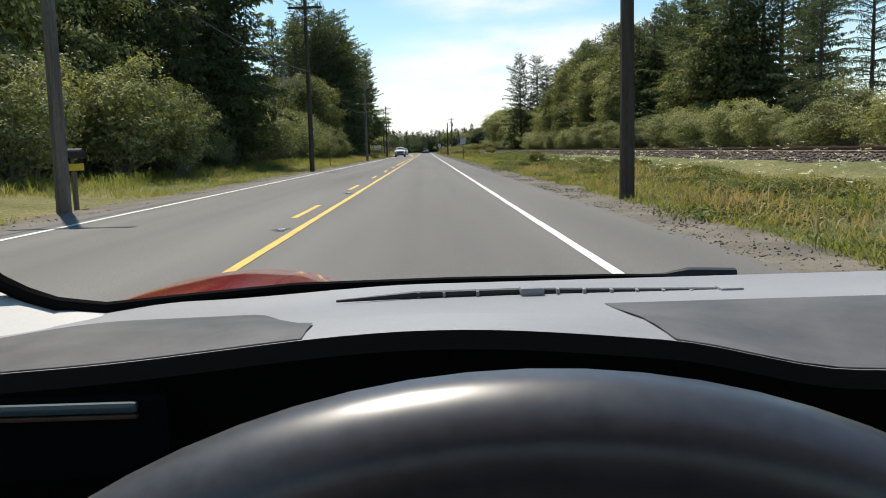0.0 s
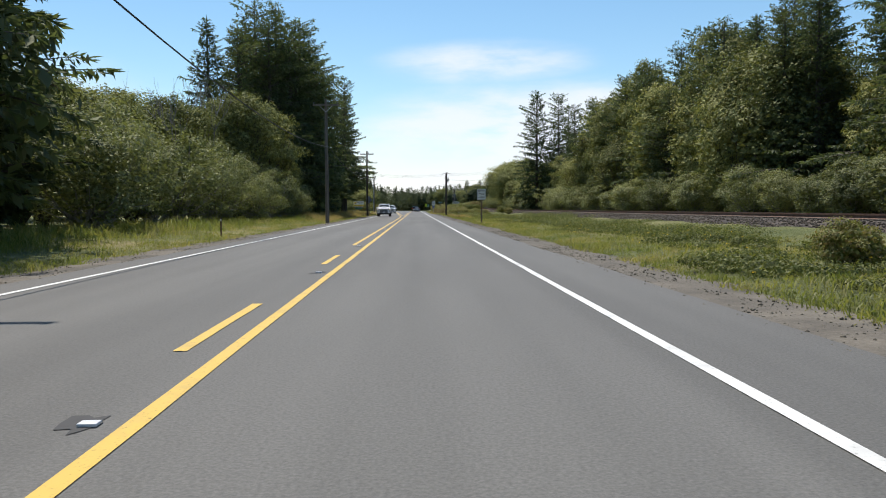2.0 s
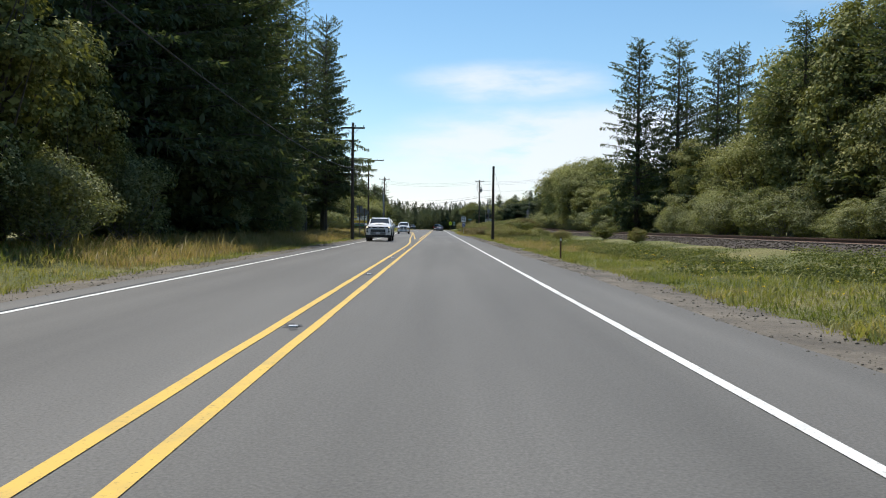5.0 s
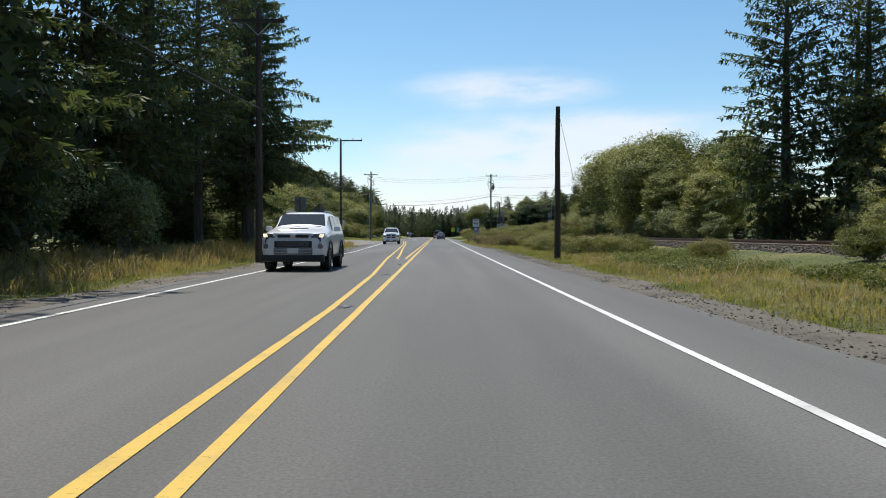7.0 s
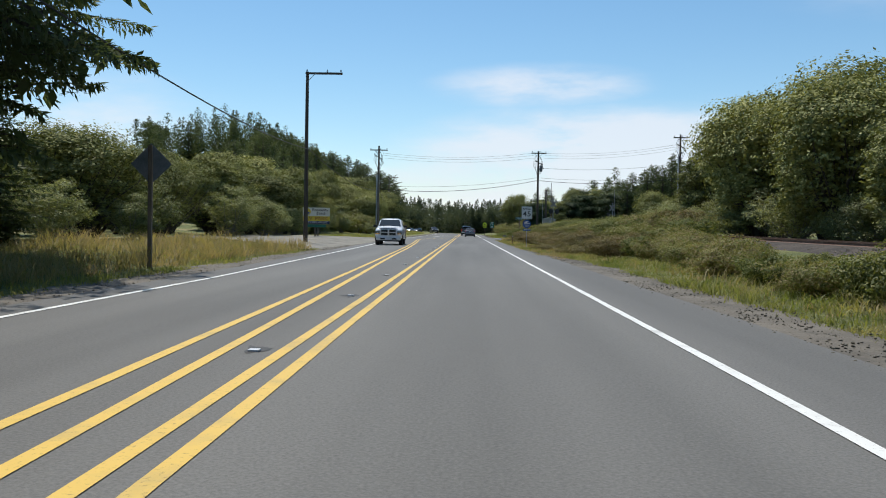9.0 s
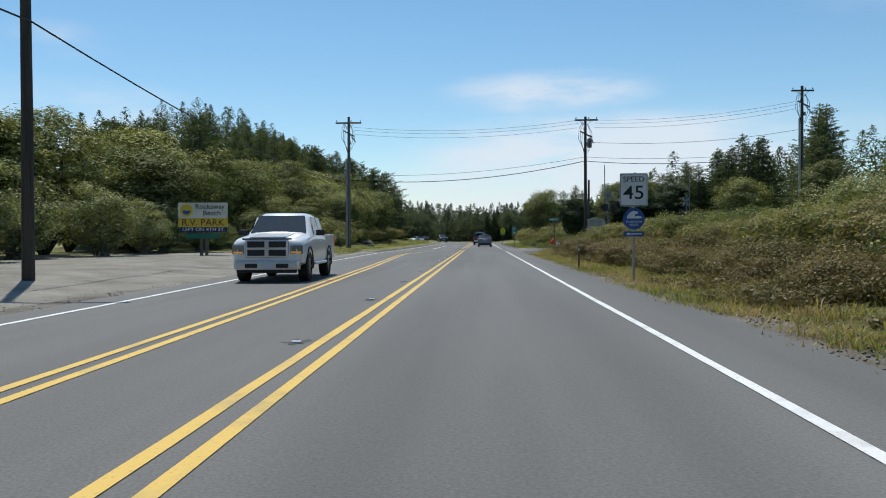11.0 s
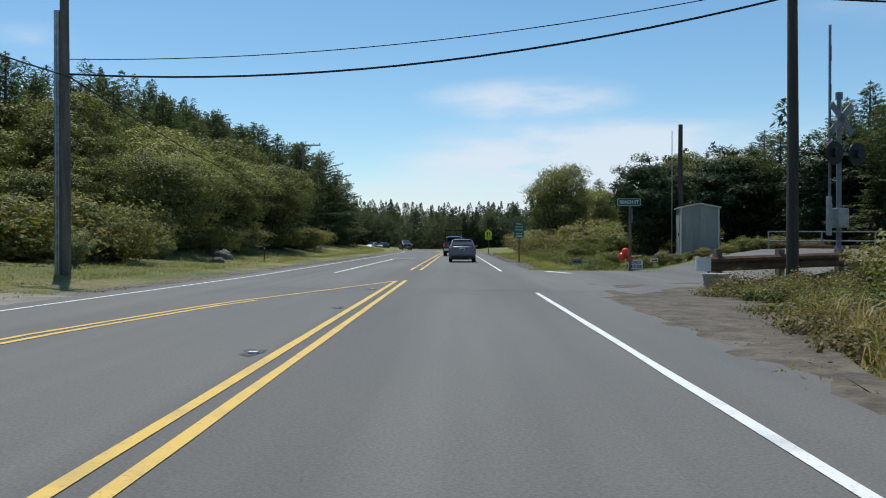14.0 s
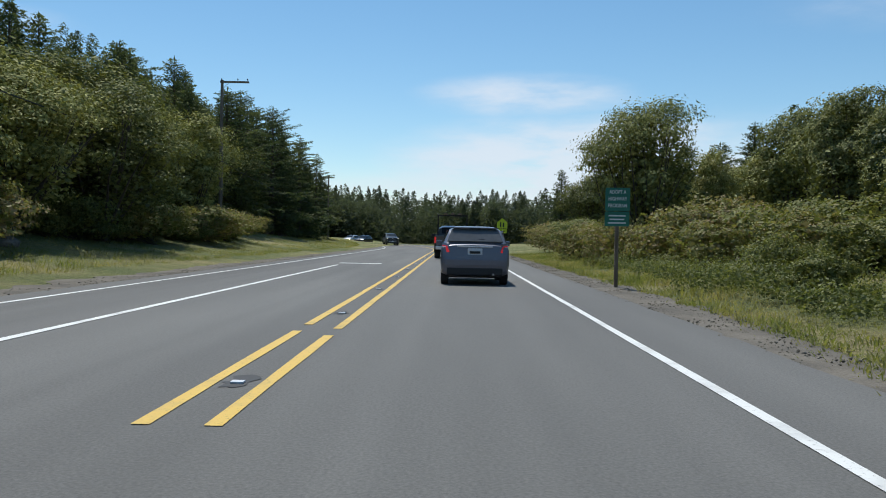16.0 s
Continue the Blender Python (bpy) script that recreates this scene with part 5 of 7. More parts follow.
def lettering(text, size, mat, parent, x, y, z, width=None, label="", facing=90):
    """Raised letters on a board that faces back along the road."""
    cu = bpy.data.curves.new("lettering", "FONT")
    cu.body, cu.size, cu.align_x, cu.align_y, cu.extrude, cu.offset = text, size, "CENTER", "CENTER", 0.002, min(size * 0.010, 0.0018)
    tmp = bpy.data.objects.new("tmp", cu)
    mesh = bpy.data.meshes.new_from_object(tmp)
    mesh.name = "lettering"
    bpy.data.objects.remove(tmp)
    ob = link_mesh("lettering", mesh, mat, parent, label)
    xs = [v.co.x for v in mesh.vertices]
    s = width / (max(xs) - min(xs)) if width else 1.0
    ob.matrix_basis = pose(x, y, z, facing) @ Matrix.Diagonal((s, 1, 1, 1))
    return ob


def rounded_plate(w, h, r=0.04, t=0.006, n=5):
    """A thin plate with rounded corners, upright, facing along y."""
    bm = bmesh.new()
    pts = []
    for cx, cz, a0 in ((w / 2 - r, h / 2 - r, 0), (-w / 2 + r, h / 2 - r, 90), (-w / 2 + r, -h / 2 + r, 180), (w / 2 - r, -h / 2 + r, 270)):
        for k in range(n + 1):
            a = radians(a0 + 90 * k / n)
            pts.append((cx + r * math.cos(a), cz + r * math.sin(a)))
    return poly_plate(pts, t, bm)


def poly_plate(pts, t, bm=None):
    bm = bm or bmesh.new()
    f = bm.faces.new([bm.verts.new((x, -t / 2, z)) for x, z in pts])
    r = bmesh.ops.extrude_face_region(bm, geom=[f])
    bmesh.ops.translate(bm, verts=[e for e in r["geom"] if isinstance(e, bmesh.types.BMVert)], vec=(0, t, 0))
    bmesh.ops.recalc_face_normals(bm, faces=bm.faces[:])
    return bm


def plate(name, w, h, mat, parent, x, y, z, r=0.04, label="", t=0.006):
    ob = part(name, rounded_plate(w, h, r, t), mat, parent, label)
    ob.location = (x, y, z)
    return ob


def sign_post(parent, height, wood=True, x=0.0, y=0.06, side=0.10):
    bm = bmesh.new()
    if wood:
        box(bm, x, y, height / 2 - 0.3, side, side, height + 0.6, 0.008)
        return part("post", bm, POST_WOOD, parent)
    box(bm, x, y, height / 2 - 0.3, 0.05, 0.05, height + 0.6, 0.006)
    return part("post", bm, GALV, parent)


# --- poles and cables ---


def pole_mesh(h, r, bm=None):
    bm = bm or bmesh.new()
    chain(bm, [(0, 0, -0.8), (0.01, 0, h * 0.35), (-0.01, 0.01, h * 0.7), (0, 0, h)], [r, r * 0.88, r * 0.76, r * 0.66], 12)
    return bm


def insulator(parent, x, y, z):
    bm = bmesh.new()
    tube(bm, (x, y, z), (x, y, z + 0.07), 0.018)
    tube(bm, (x, y, z + 0.07), (x, y, z + 0.13), 0.055, 0.045)
    tube(bm, (x, y, z + 0.13), (x, y, z + 0.19), 0.038, 0.02)
    return part("insulator", bm, CERAMIC, parent)


def utility_pole(x, y, h, mat, label, arms=(), r=0.15, transformer=None, conduit=0.0, brace=True, gear=False):
    """Arms: (height, from x, to x)."""
    root = thing("utility_pole", x, y, ground_z(x, y), 0, label, "utility pole", "utility poles")
    part("pole", pole_mesh(h, r), mat, root)
    for az, x0, x1 in arms:
        bm = bmesh.new()
        box(bm, (x0 + x1) / 2, -r * 0.85, az, x1 - x0, 0.11, 0.13, 0.01)
        part("crossarm", bm, mat, root)
        for ix in (x0 + 0.1, x1 - 0.1, (x0 + x1) / 2 + 0.22):
            insulator(root, ix, -r * 0.85, az + 0.06)
        if brace:
            for s in (-1, 1):
                if x0 < s * 0.5 < x1:
                    bm = bmesh.new()
                    tube(bm, (s * 0.5, -r * 0.85, az - 0.06), (0, -r * 0.8, az - 0.55), 0.018)
                    part("brace", bm, GALV, root)
    if transformer:
        bm = bmesh.new()
        tube(bm, (0.34, 0, transformer), (0.34, 0, transformer + 0.75), 0.19, 0.19, 16)
        tube(bm, (0.34, 0, transformer + 0.75), (0.34, 0, transformer + 0.82), 0.20, 0.08, 16)
        tube(bm, (0.40, 0.02, transformer + 0.8), (0.42, 0.02, transformer + 1.05), 0.03)
        part("transformer", bm, DULL_METAL, root, "grey drum transformer")
    if conduit:
        for dx in (-0.20, -0.12):
            bm = bmesh.new()
            tube(bm, (dx - 0.05, -0.05, 0), (dx - 0.05, -0.05, conduit), 0.05)
            part("conduit", bm, GALV, root)
    if gear:
        for k in range(3):
            bm = bmesh.new()
            a = Vector((0.25 + 0.14 * k, -0.25, h - 1.75 - 0.14 * k))
            tube(bm, a, a + Vector((0.16, 0, -0.28)), 0.025)
            tube(bm, a + Vector((0.05, 0, 0.05)), a + Vector((-0.12, 0.1, 0.12)), 0.02)
            part("fuse_cutout", bm, CERAMIC, root)
        bm = bmesh.new()
        box(bm, 0.05, -0.2, h - 1.5, 1.1, 0.09, 0.1, 0.01, pose(0, 0, 0, 0, 28, 0))
        part("crossarm", bm, mat, root)
        box_at = Vector((0.12, -0.22, h - 2.3))
        bm = bmesh.new()
        box(bm, *box_at, 0.18, 0.14, 0.30, 0.02)
        part("junction_box", bm, CERAMIC, root)
        for k in range(5):
            side = (-0.55, -0.42, 0.35, 0.5, -0.3)[k]
            bm = bmesh.new()
            chain(bm, [(side * 0.4, -0.2, h - 0.45 - 0.1 * k), (side, -0.25, h - 1.0 - 0.12 * k), (side * 1.1, -0.22, h - 1.9 - 0.1 * k), (side * 0.35, -0.18, h - 2.7 - 0.12 * k), (-0.12, -0.1, h - 3.1)], [0.018] * 5, 5)
            part("drop_wire", bm, CABLE_BLACK, root)
    return root


def cable(a, b, sag, r=0.02, label="thin black overhead cable between poles", name="overhead_cable"):
    a, b = Vector(a), Vector(b)
    pts = []
    for i in range(19):
        t = i / 18
        p = a.lerp(b, t)
        p.z -= sag * 4 * t * (1 - t)
        pts.append(p)
    bm = bmesh.new()
    chain(bm, pts, [r] * 19, 5)
    return tagged(part(name, bm, CABLE_BLACK), label, "cable", "overhead cables")


POLES = [(-7.5, -36, 10.0), (-7.4, 15.8, 10.2), (-6.75, 48.4, 10.1), (-7.1, 99.9, 9.6), (-7.5, 160.0, 9.8), (-10.9, 216.2, 11.1), (-12.0, 270.2, 11.9), (-16.6, 333.2, 10.9), (-20.4, 407.0, 10.0)]
WOOD_LABEL = "weathered grey timber utility pole with a crossarm"
for i, (x, y, h) in enumerate(POLES):
    if i == 5:
        utility_pole(x, y, h, DARK_POLE, "tall dark timber utility pole with a one-sided arm", [(h - 0.12, -0.1, 2.3)], 0.15)
    elif i == 6:
        utility_pole(x, y, h - 0.2, POLE_WOOD, "grey timber utility pole with crossarm, fuses and conduits", [(h - 0.75, -1.15, 1.15)], 0.17, conduit=8.0, gear=True)
    elif i == 7:
        utility_pole(x, y, h, POLE_WOOD, "tall pale timber utility pole with a one-sided arm", [(h - 0.15, -0.1, 1.9)], 0.15)
    else:
        utility_pole(x, y, h, DARK_POLE if i in (2, 4) else POLE_WOOD, WOOD_LABEL, [(h - 0.45, -1.0, 1.0)], 0.155)
utility_pole(8.5, 266.8, 11.2, DARK_POLE, "dark timber utility pole with transformer and riser pipe", [(10.9, -0.9, 1.0)], 0.16, transformer=8.6, gear=True)
utility_pole(26.0, 266.0, 12.6, DARK_POLE, "tall dark timber utility pole with a short crossarm", [(12.2, -0.9, 0.9)], 0.17, conduit=10.0, gear=True)
utility_pole(4.15, 15.15, 8.6, DARK_POLE, "dark bare timber pole at the edge of the verge", (), 0.16)
utility_pole(4.42, 162.4, 6.45, DARK_POLE, "dark bare timber pole at the edge of the verge", (), 0.14)
utility_pole(11.7, 289.2, 6.9, DARK_POLE, "short dark bare timber pole behind the shed", (), 0.17)
for (x0, y0, h0), (x1, y1, h1) in zip(POLES, POLES[1:]):
    cable((x0 + 0.17, y0, 5.9 + 0.3 * (y0 > 200)), (x1 + 0.17, y1, 5.9 + 0.3 * (y1 > 200)), 0.85 if y0 > 20 else 0.5, 0.024, "thick black overhead telephone cable")
G, H, I = Vector((-12.0, 270.2, 0)), Vector((8.5, 266.8, 0)), Vector((26.0, 266.0, 0))
cable(G + Vector((0.15, 0, 6.3)), H + Vector((-0.15, 0, 7.5)), 0.75, 0.03, "thick black overhead cable crossing the highway")
cable(G + Vector((0.15, 0, 6.75)), H + Vector((-0.15, 0, 7.85)), 0.55, 0.014)
for dz, dy in ((10.6, 0.3), (10.9, -0.2), (11.2, 0.1)):
    cable(G + Vector((0.5, dy, dz - 0.2)), H + Vector((-0.6, dy, dz - 0.25)), 0.55, 0.011)
    cable(H + Vector((0.8, dy, dz - 0.25)), I + Vector((-0.5, dy, dz + 1.0)), 0.45, 0.011)
cable(H + Vector((0.15, 0, 7.5)), I + Vector((-0.15, 0, 8.0)), 0.5, 0.026, "thick black overhead cable crossing the highway")
cable(H + Vector((0.15, 0, 7.85)), I + Vector((-0.15, 0, 8.3)), 0.4, 0.014)
cable(H + Vector((0.2, 0, 9.1)), I + Vector((-0.15, 0, 9.9)), 0.5, 0.016)
cable((4.42, 162.4, 6.3), (6.6, 166.5, 0.1), 0.0, 0.008, "thin steel stay wire of the bare pole", "guy_wire")

# --- signs ---


def speed_zone_sign():
    s = thing("speed_zone_sign", 4.42, 94.5, ground_z(4.42, 94.5), -2, "white speed zone ahead sign on a timber post", "road sign")
    sign_post(s, 2.35, True, 0, 0.06)
    p = plate("panel", 0.61, 0.76, SIGN_WHITE, s, 0, 0, 2.12)
    bm = rounded_plate(0.58, 0.73, 0.035, 0.002)
    inner = rounded_plate(0.56, 0.71, 0.03, 0.004)
    b = part("border", bm, SIGN_BLACK, s)
    b.location = (0, -0.004, 2.12)
    f = part("face", inner, SIGN_WHITE, s)
    f.location = (0, -0.006, 2.12)
    for text, z, w in (("SPEED", 2.36, 0.46), ("ZONE", 2.13, 0.40), ("AHEAD", 1.90, 0.46)):
        lettering(text, 0.19, SIGN_BLACK, s, 0, -0.010, z, w)
    return s


def speed_45_sign():
    s = thing("speed_limit_sign", 3.7, 219.0, ground_z(3.7, 219.0), -2, "white speed limit sign with a blue evacuation route disc", "road sign")
    sign_post(s, 2.7, False, 0.0, 0.05)
    plate("panel", 0.72, 0.86, SIGN_WHITE, s, 0, 0, 2.42)
    b = part("border", rounded_plate(0.69, 0.83, 0.035, 0.002), SIGN_BLACK, s)
    b.location = (0, -0.004, 2.42)
    f = part("face", rounded_plate(0.665, 0.805, 0.03, 0.004), SIGN_WHITE, s)
    f.location = (0, -0.006, 2.42)
    lettering("SPEED", 0.19, SIGN_BLACK, s, 0, -0.010, 2.69, 0.54)
    ob = lettering("45", 0.50, SIGN_BLACK, s, 0, -0.010, 2.33, 0.52)
    disc = [(0.28 * math.cos(2 * math.pi * k / 28), 0.28 * math.sin(2 * math.pi * k / 28)) for k in range(28)]
    d = part("disc", poly_plate(disc, 0.006), SIGN_BLUE, s, "blue round tsunami evacuation route panel")
    d.location = (0, 0, 1.66)
    wave = [(-0.20, -0.02), (0.22, -0.02), (0.22, 0.03), (0.12, 0.06), (0.02, 0.03), (0.04, 0.10), (0.13, 0.13), (0.10, 0.18), (-0.02, 0.20), (-0.14, 0.13), (-0.20, 0.04)]
    w = part("wave_mark", poly_plate([(x * 0.9, z * 0.9) for x, z in wave], 0.003), SIGN_WHITE, s)
    w.location = (0, -0.005, 1.69)
    lettering("EVACUATION", 0.075, SIGN_WHITE, s, 0, -0.007, 1.585, 0.40)
    lettering("ROUTE", 0.075, SIGN_WHITE, s, 0, -0.007, 1.505, 0.22)
    plate("arrow_panel", 0.52, 0.13, SIGN_BLUE, s, 0, 0, 1.27, 0.02)
    a = part("arrow", poly_plate([(-0.2, 0), (-0.12, 0.04), (-0.12, 0.015), (0.2, 0.015), (0.2, -0.015), (-0.12, -0.015), (-0.12, -0.04)], 0.003), SIGN_WHITE, s)
    a.location = (0, -0.005, 1.27)
    return s


def rv_sign():
    s = thing("park_billboard", -14.2, 238.0, ground_z(-14.2, 238.0) - 0.32, 4, "cream and yellow roadside billboard on a timber post", "billboard")
    for dx in (-0.1, 0.15):
        bm = bmesh.new()
        box(bm, dx, 0.09, 1.2, 0.14, 0.12, 3.4, 0.01)
        part("post", bm, POST_WOOD, s)
    plate("upper_board", 2.45, 0.78, CREAM, s, 0, 0, 2.62, 0.02, "", 0.04)
    plate("middle_board", 2.45, 0.44, SIGN_YELLOW, s, 0, -0.003, 2.00, 0.02, "", 0.04)
    plate("lower_board", 2.35, 0.24, NAVY_INK, s, 0.04, -0.003, 1.66, 0.02, "", 0.03)
    plate("small_board", 1.7, 0.26, SIGN_GREEN, s, 0.02, 0, 1.34, 0.02, "", 0.03)
    lettering("Rockaway", 0.36, SIGN_BLACK, s, 0.35, -0.03, 2.80, 1.45)
    lettering("Beach", 0.34, SIGN_BLACK, s, 0.45, -0.03, 2.48, 0.85)
    lettering("R.V. PARK", 0.46, PURPLE_INK, s, 0.0, -0.032, 2.00, 2.1)
    lettering("LEFT ON 4TH ST.", 0.23, SIGN_WHITE, s, 0.04, -0.028, 1.66, 2.1)
    disc = [(0.32 * math.cos(2 * math.pi * k / 24), 0.32 * math.sin(2 * math.pi * k / 24)) for k in range(24)]
    e = part("emblem", poly_plate(disc, 0.01), SIGN_YELLOW, s, "round painted emblem in yellow and blue")
    e.location = (-0.82, -0.025, 2.62)
    sea = part("emblem_sea", poly_plate([(-0.22, 0.0), (-0.1, 0.03), (0.05, -0.01), (0.22, 0.02), (0.16, -0.14), (0, -0.2), (-0.16, -0.14)], 0.004), SIGN_BLUE, e)
    sea.location = (0, -0.007, -0.02)
    return s


def sign_backs():
    d = thing("warning_sign_back", -8.6, 184.0, ground_z(-8.6, 184.0), 3, "grey back of a diamond warning sign on a post", "road sign")
    sign_post(d, 3.2, True, 0, -0.06)
    k = 0.53
    p = part("panel", poly_plate([(0, k), (-k, 0), (0, -k), (k, 0)], 0.005), DULL_METAL, d)
    p.location = (0, 0.0, 2.72)
    e = thing("speed_sign_back", -8.25, 174.2, ground_z(-8.25, 174.2), 3, "grey back of a rectangular road sign on a post", "road sign")
    sign_post(e, 3.2, True, 0, -0.06)
    plate("panel", 0.61, 0.76, DULL_METAL, e, 0, 0, 2.85)
    plate("plaque", 0.46, 0.3, DULL_METAL, e, 0, 0, 2.25)


def highway_program_sign():
    s = thing("adopt_highway_sign", 3.75, 296.8, ground_z(3.75, 296.8), -4, "green adopt a highway sign on a timber post", "road sign")
    sign_post(s, 1.9, True, 0, 0.055, 0.09)
    plate("panel", 0.61, 0.58, SIGN_GREEN, s, 0, 0, 2.27)
    plate("sponsor_panel", 0.61, 0.37, SIGN_GREEN, s, -0.01, 0, 1.78)
    for text, z, w in (("ADOPT A", 2.45, 0.42), ("HIGHWAY", 2.28, 0.46), ("PROGRAM", 2.11, 0.46)):
        lettering(text, 0.13, SIGN_WHITE, s, 0, -0.006, z, w)
    for z, w in ((1.86, 0.42), (1.77, 0.36), (1.68, 0.44)):
        bm = bmesh.new()
        box(bm, -0.01, -0.005, z, w, 0.004, 0.035)
        part("text_bar", bm, SIGN_WHITE, s)
    return s


def school_sign():
    s = thing("school_sign", 3.6, 343.0, ground_z(3.6, 343.0), -3, "bright yellow-green school crossing sign on a post", "road sign")
    sign_post(s, 2.6, True, 0, 0.055, 0.09)
    k = 0.42
    p = part("panel", poly_plate([(0, k), (-k, 0.08), (-k, -k), (k, -k), (k, 0.08)], 0.006), SCHOOL_YELLOW, s)
    p.location = (0, 0, 2.55)
    for dx, h in ((-0.12, 0.42), (0.10, 0.36)):
        bm = bmesh.new()
        box(bm, dx, -0.006, 2.42, 0.11, 0.004, h, 0.0)
        part("symbol", bm, SIGN_BLACK, s, "plain dark upright bar")
    plate("plaque", 0.76, 0.34, SCHOOL_YELLOW, s, 0, 0, 1.92, 0.03)
    bm = bmesh.new()
    box(bm, 0, -0.006, 1.92, 0.5, 0.004, 0.08)
    part("text_bar", bm, SIGN_BLACK, s)
    return s


def street_sign():
    s = thing("street_name_sign", 7.1, 279.9, ground_z(7.1, 279.9), -6, "green street name sign on a tall timber post", "road sign")
    sign_post(s, 2.95, True, 0, 0.06, 0.10)
    plate("panel", 0.95, 0.30, SIGN_WHITE, s, -0.05, 0, 3.02, 0.04)
    plate("face", 0.92, 0.27, SIGN_GREEN, s, -0.05, -0.005, 3.02, 0.035)
    lettering("BEACH ST", 0.19, SIGN_WHITE, s, -0.05, -0.011, 3.02, 0.78)
    bm = bmesh.new()
    box(bm, 0.06, -0.01, 2.45, 0.02, 0.5, 0.6, 0.004)
    part("stop_sign_edge", bm, DULL_METAL, s)
    return s


def open_house_sign():
    s = thing("open_house_sign", 7.45, 280.5, ground_z(7.45, 280.5) + 0.02, -6, "small white open house board with black letters", "sign")
    for dx in (-0.28, 0.28):
        bm = bmesh.new()
        tube(bm, (dx, 0.02, -0.15), (dx, 0.02, 0.2), 0.012)
        part("leg", bm, GALV, s)
    plate("panel", 0.60, 0.40, SIGN_WHITE, s, 0, 0, 0.36, 0.01, "", 0.01)
    lettering("OPEN", 0.17, SIGN_BLACK, s, 0, -0.008, 0.44, 0.42)
    lettering("HOUSE", 0.17, SIGN_BLACK, s, 0, -0.008, 0.27, 0.50)
    b = thing("balloon_bunch", 6.95, 280.3, ground_z(6.95, 280.3) + 0.02, 0, "bunch of red-orange balloons tied near the ground", "balloons")
    rng = random.Random(9)
    for dx, dy, dz, r in ((-0.1, 0, 0.72, 0.17), (0.14, 0.05, 0.80, 0.16), (0.02, -0.08, 0.92, 0.16), (0.2, -0.05, 0.62, 0.14)):
        bm = bmesh.new()
        bmesh.ops.create_uvsphere(bm, u_segments=14, v_segments=10, radius=r)
        for v in bm.verts:
            if v.co.z < 0:
                v.co.z *= 1.25
            v.co += Vector((dx, dy, dz))
        tube(bm, (dx, dy, dz - r * 1.3), (dx, dy, dz - r * 1.2), 0.02, 0.01)
        part("balloon", bm, BALLOON, b, smooth=True)
    bm = bmesh.new()
    tube(bm, (0.05, 0, -0.02), (0.05, 0, 0.6), 0.004)
    part("string", bm, SIGN_WHITE, b)


def arrow_board(x, y, w, label, face):
    s = thing("arrow_board", x, y, ground_z(x, y) + 0.02, -4, label, "sign", "small roadside boards")
    bm = bmesh.new()
    tube(bm, (0, 0.015, -0.15), (0, 0.015, 0.4), 0.012)
    part("stake", bm, GALV, s)
    k = w / 0.5
    plate("panel", w, 0.24 * k, face, s, 0, 0, 0.42, 0.01, "", 0.01)
    p = part("arrow", poly_plate([(x1 * k, z1 * k) for x1, z1 in ((0.20, 0.0), (0.10, 0.08), (0.10, 0.035), (-0.16, 0.035), (-0.16, -0.035), (0.10, -0.035), (0.10, -0.08))], 0.004), SIGN_BLACK, s)
    p.location = (0, -0.007, 0.42)


speed_zone_sign()
speed_45_sign()
rv_sign()
sign_backs()
highway_program_sign()
school_sign()
street_sign()
open_house_sign()
arrow_board(5.1, 281.4, 0.47, "small dull grey board with a black arrow", DULL_METAL)
arrow_board(8.5, 281.6, 0.34, "small cream board with a black arrow", CREAM)


def delineator(x, y, h=0.85):
    s = thing("marker_post", x, y, ground_z(x, y), 0, "thin brown roadside marker post", "marker post", "roadside marker posts")
    bm = bmesh.new()
    box(bm, 0, 0, h / 2 - 0.15, 0.06, 0.035, h + 0.3, 0.006)
    part("stake", bm, RUST, s)
    plate("reflector", 0.05, 0.09, PLATE_WHITE, s, 0, -0.021, h - 0.1, 0.01)


for x, y in ((-8.1, 69.4), (4.25, 122), (3.2, 226.8), (7.0, 268.9), (-13.0, 266), (-14.2, 267.5), (-10.6, 290), (-11.5, 262.5)):
    delineator(x, y)


def mailbox():
    s = thing("mailbox", -7.9, 17.6, ground_z(-7.9, 17.6), 80, "dark mailbox with a yellow newspaper tube on a post", "mailbox")
    bm = bmesh.new()
    box(bm, 0, 0, 0.5, 0.09, 0.09, 1.3, 0.008)
    part("post", bm, POST_WOOD, s)
    bm = bmesh.new()
    box(bm, 0, 0, 1.24, 0.2, 0.5, 0.12, 0.01)
    tube(bm, (0, -0.25, 1.30), (0, 0.25, 1.30), 0.10, 0.10, 14)
    part("box", bm, BLACK_TRIM, s)
    bm = bmesh.new()
    box(bm, 0, 0, 0.98, 0.18, 0.42, 0.16, 0.02)
    part("newspaper_tube", bm, SIGN_YELLOW, s, "yellow plastic newspaper tube")


mailbox()

# --- the corner of the side street ---


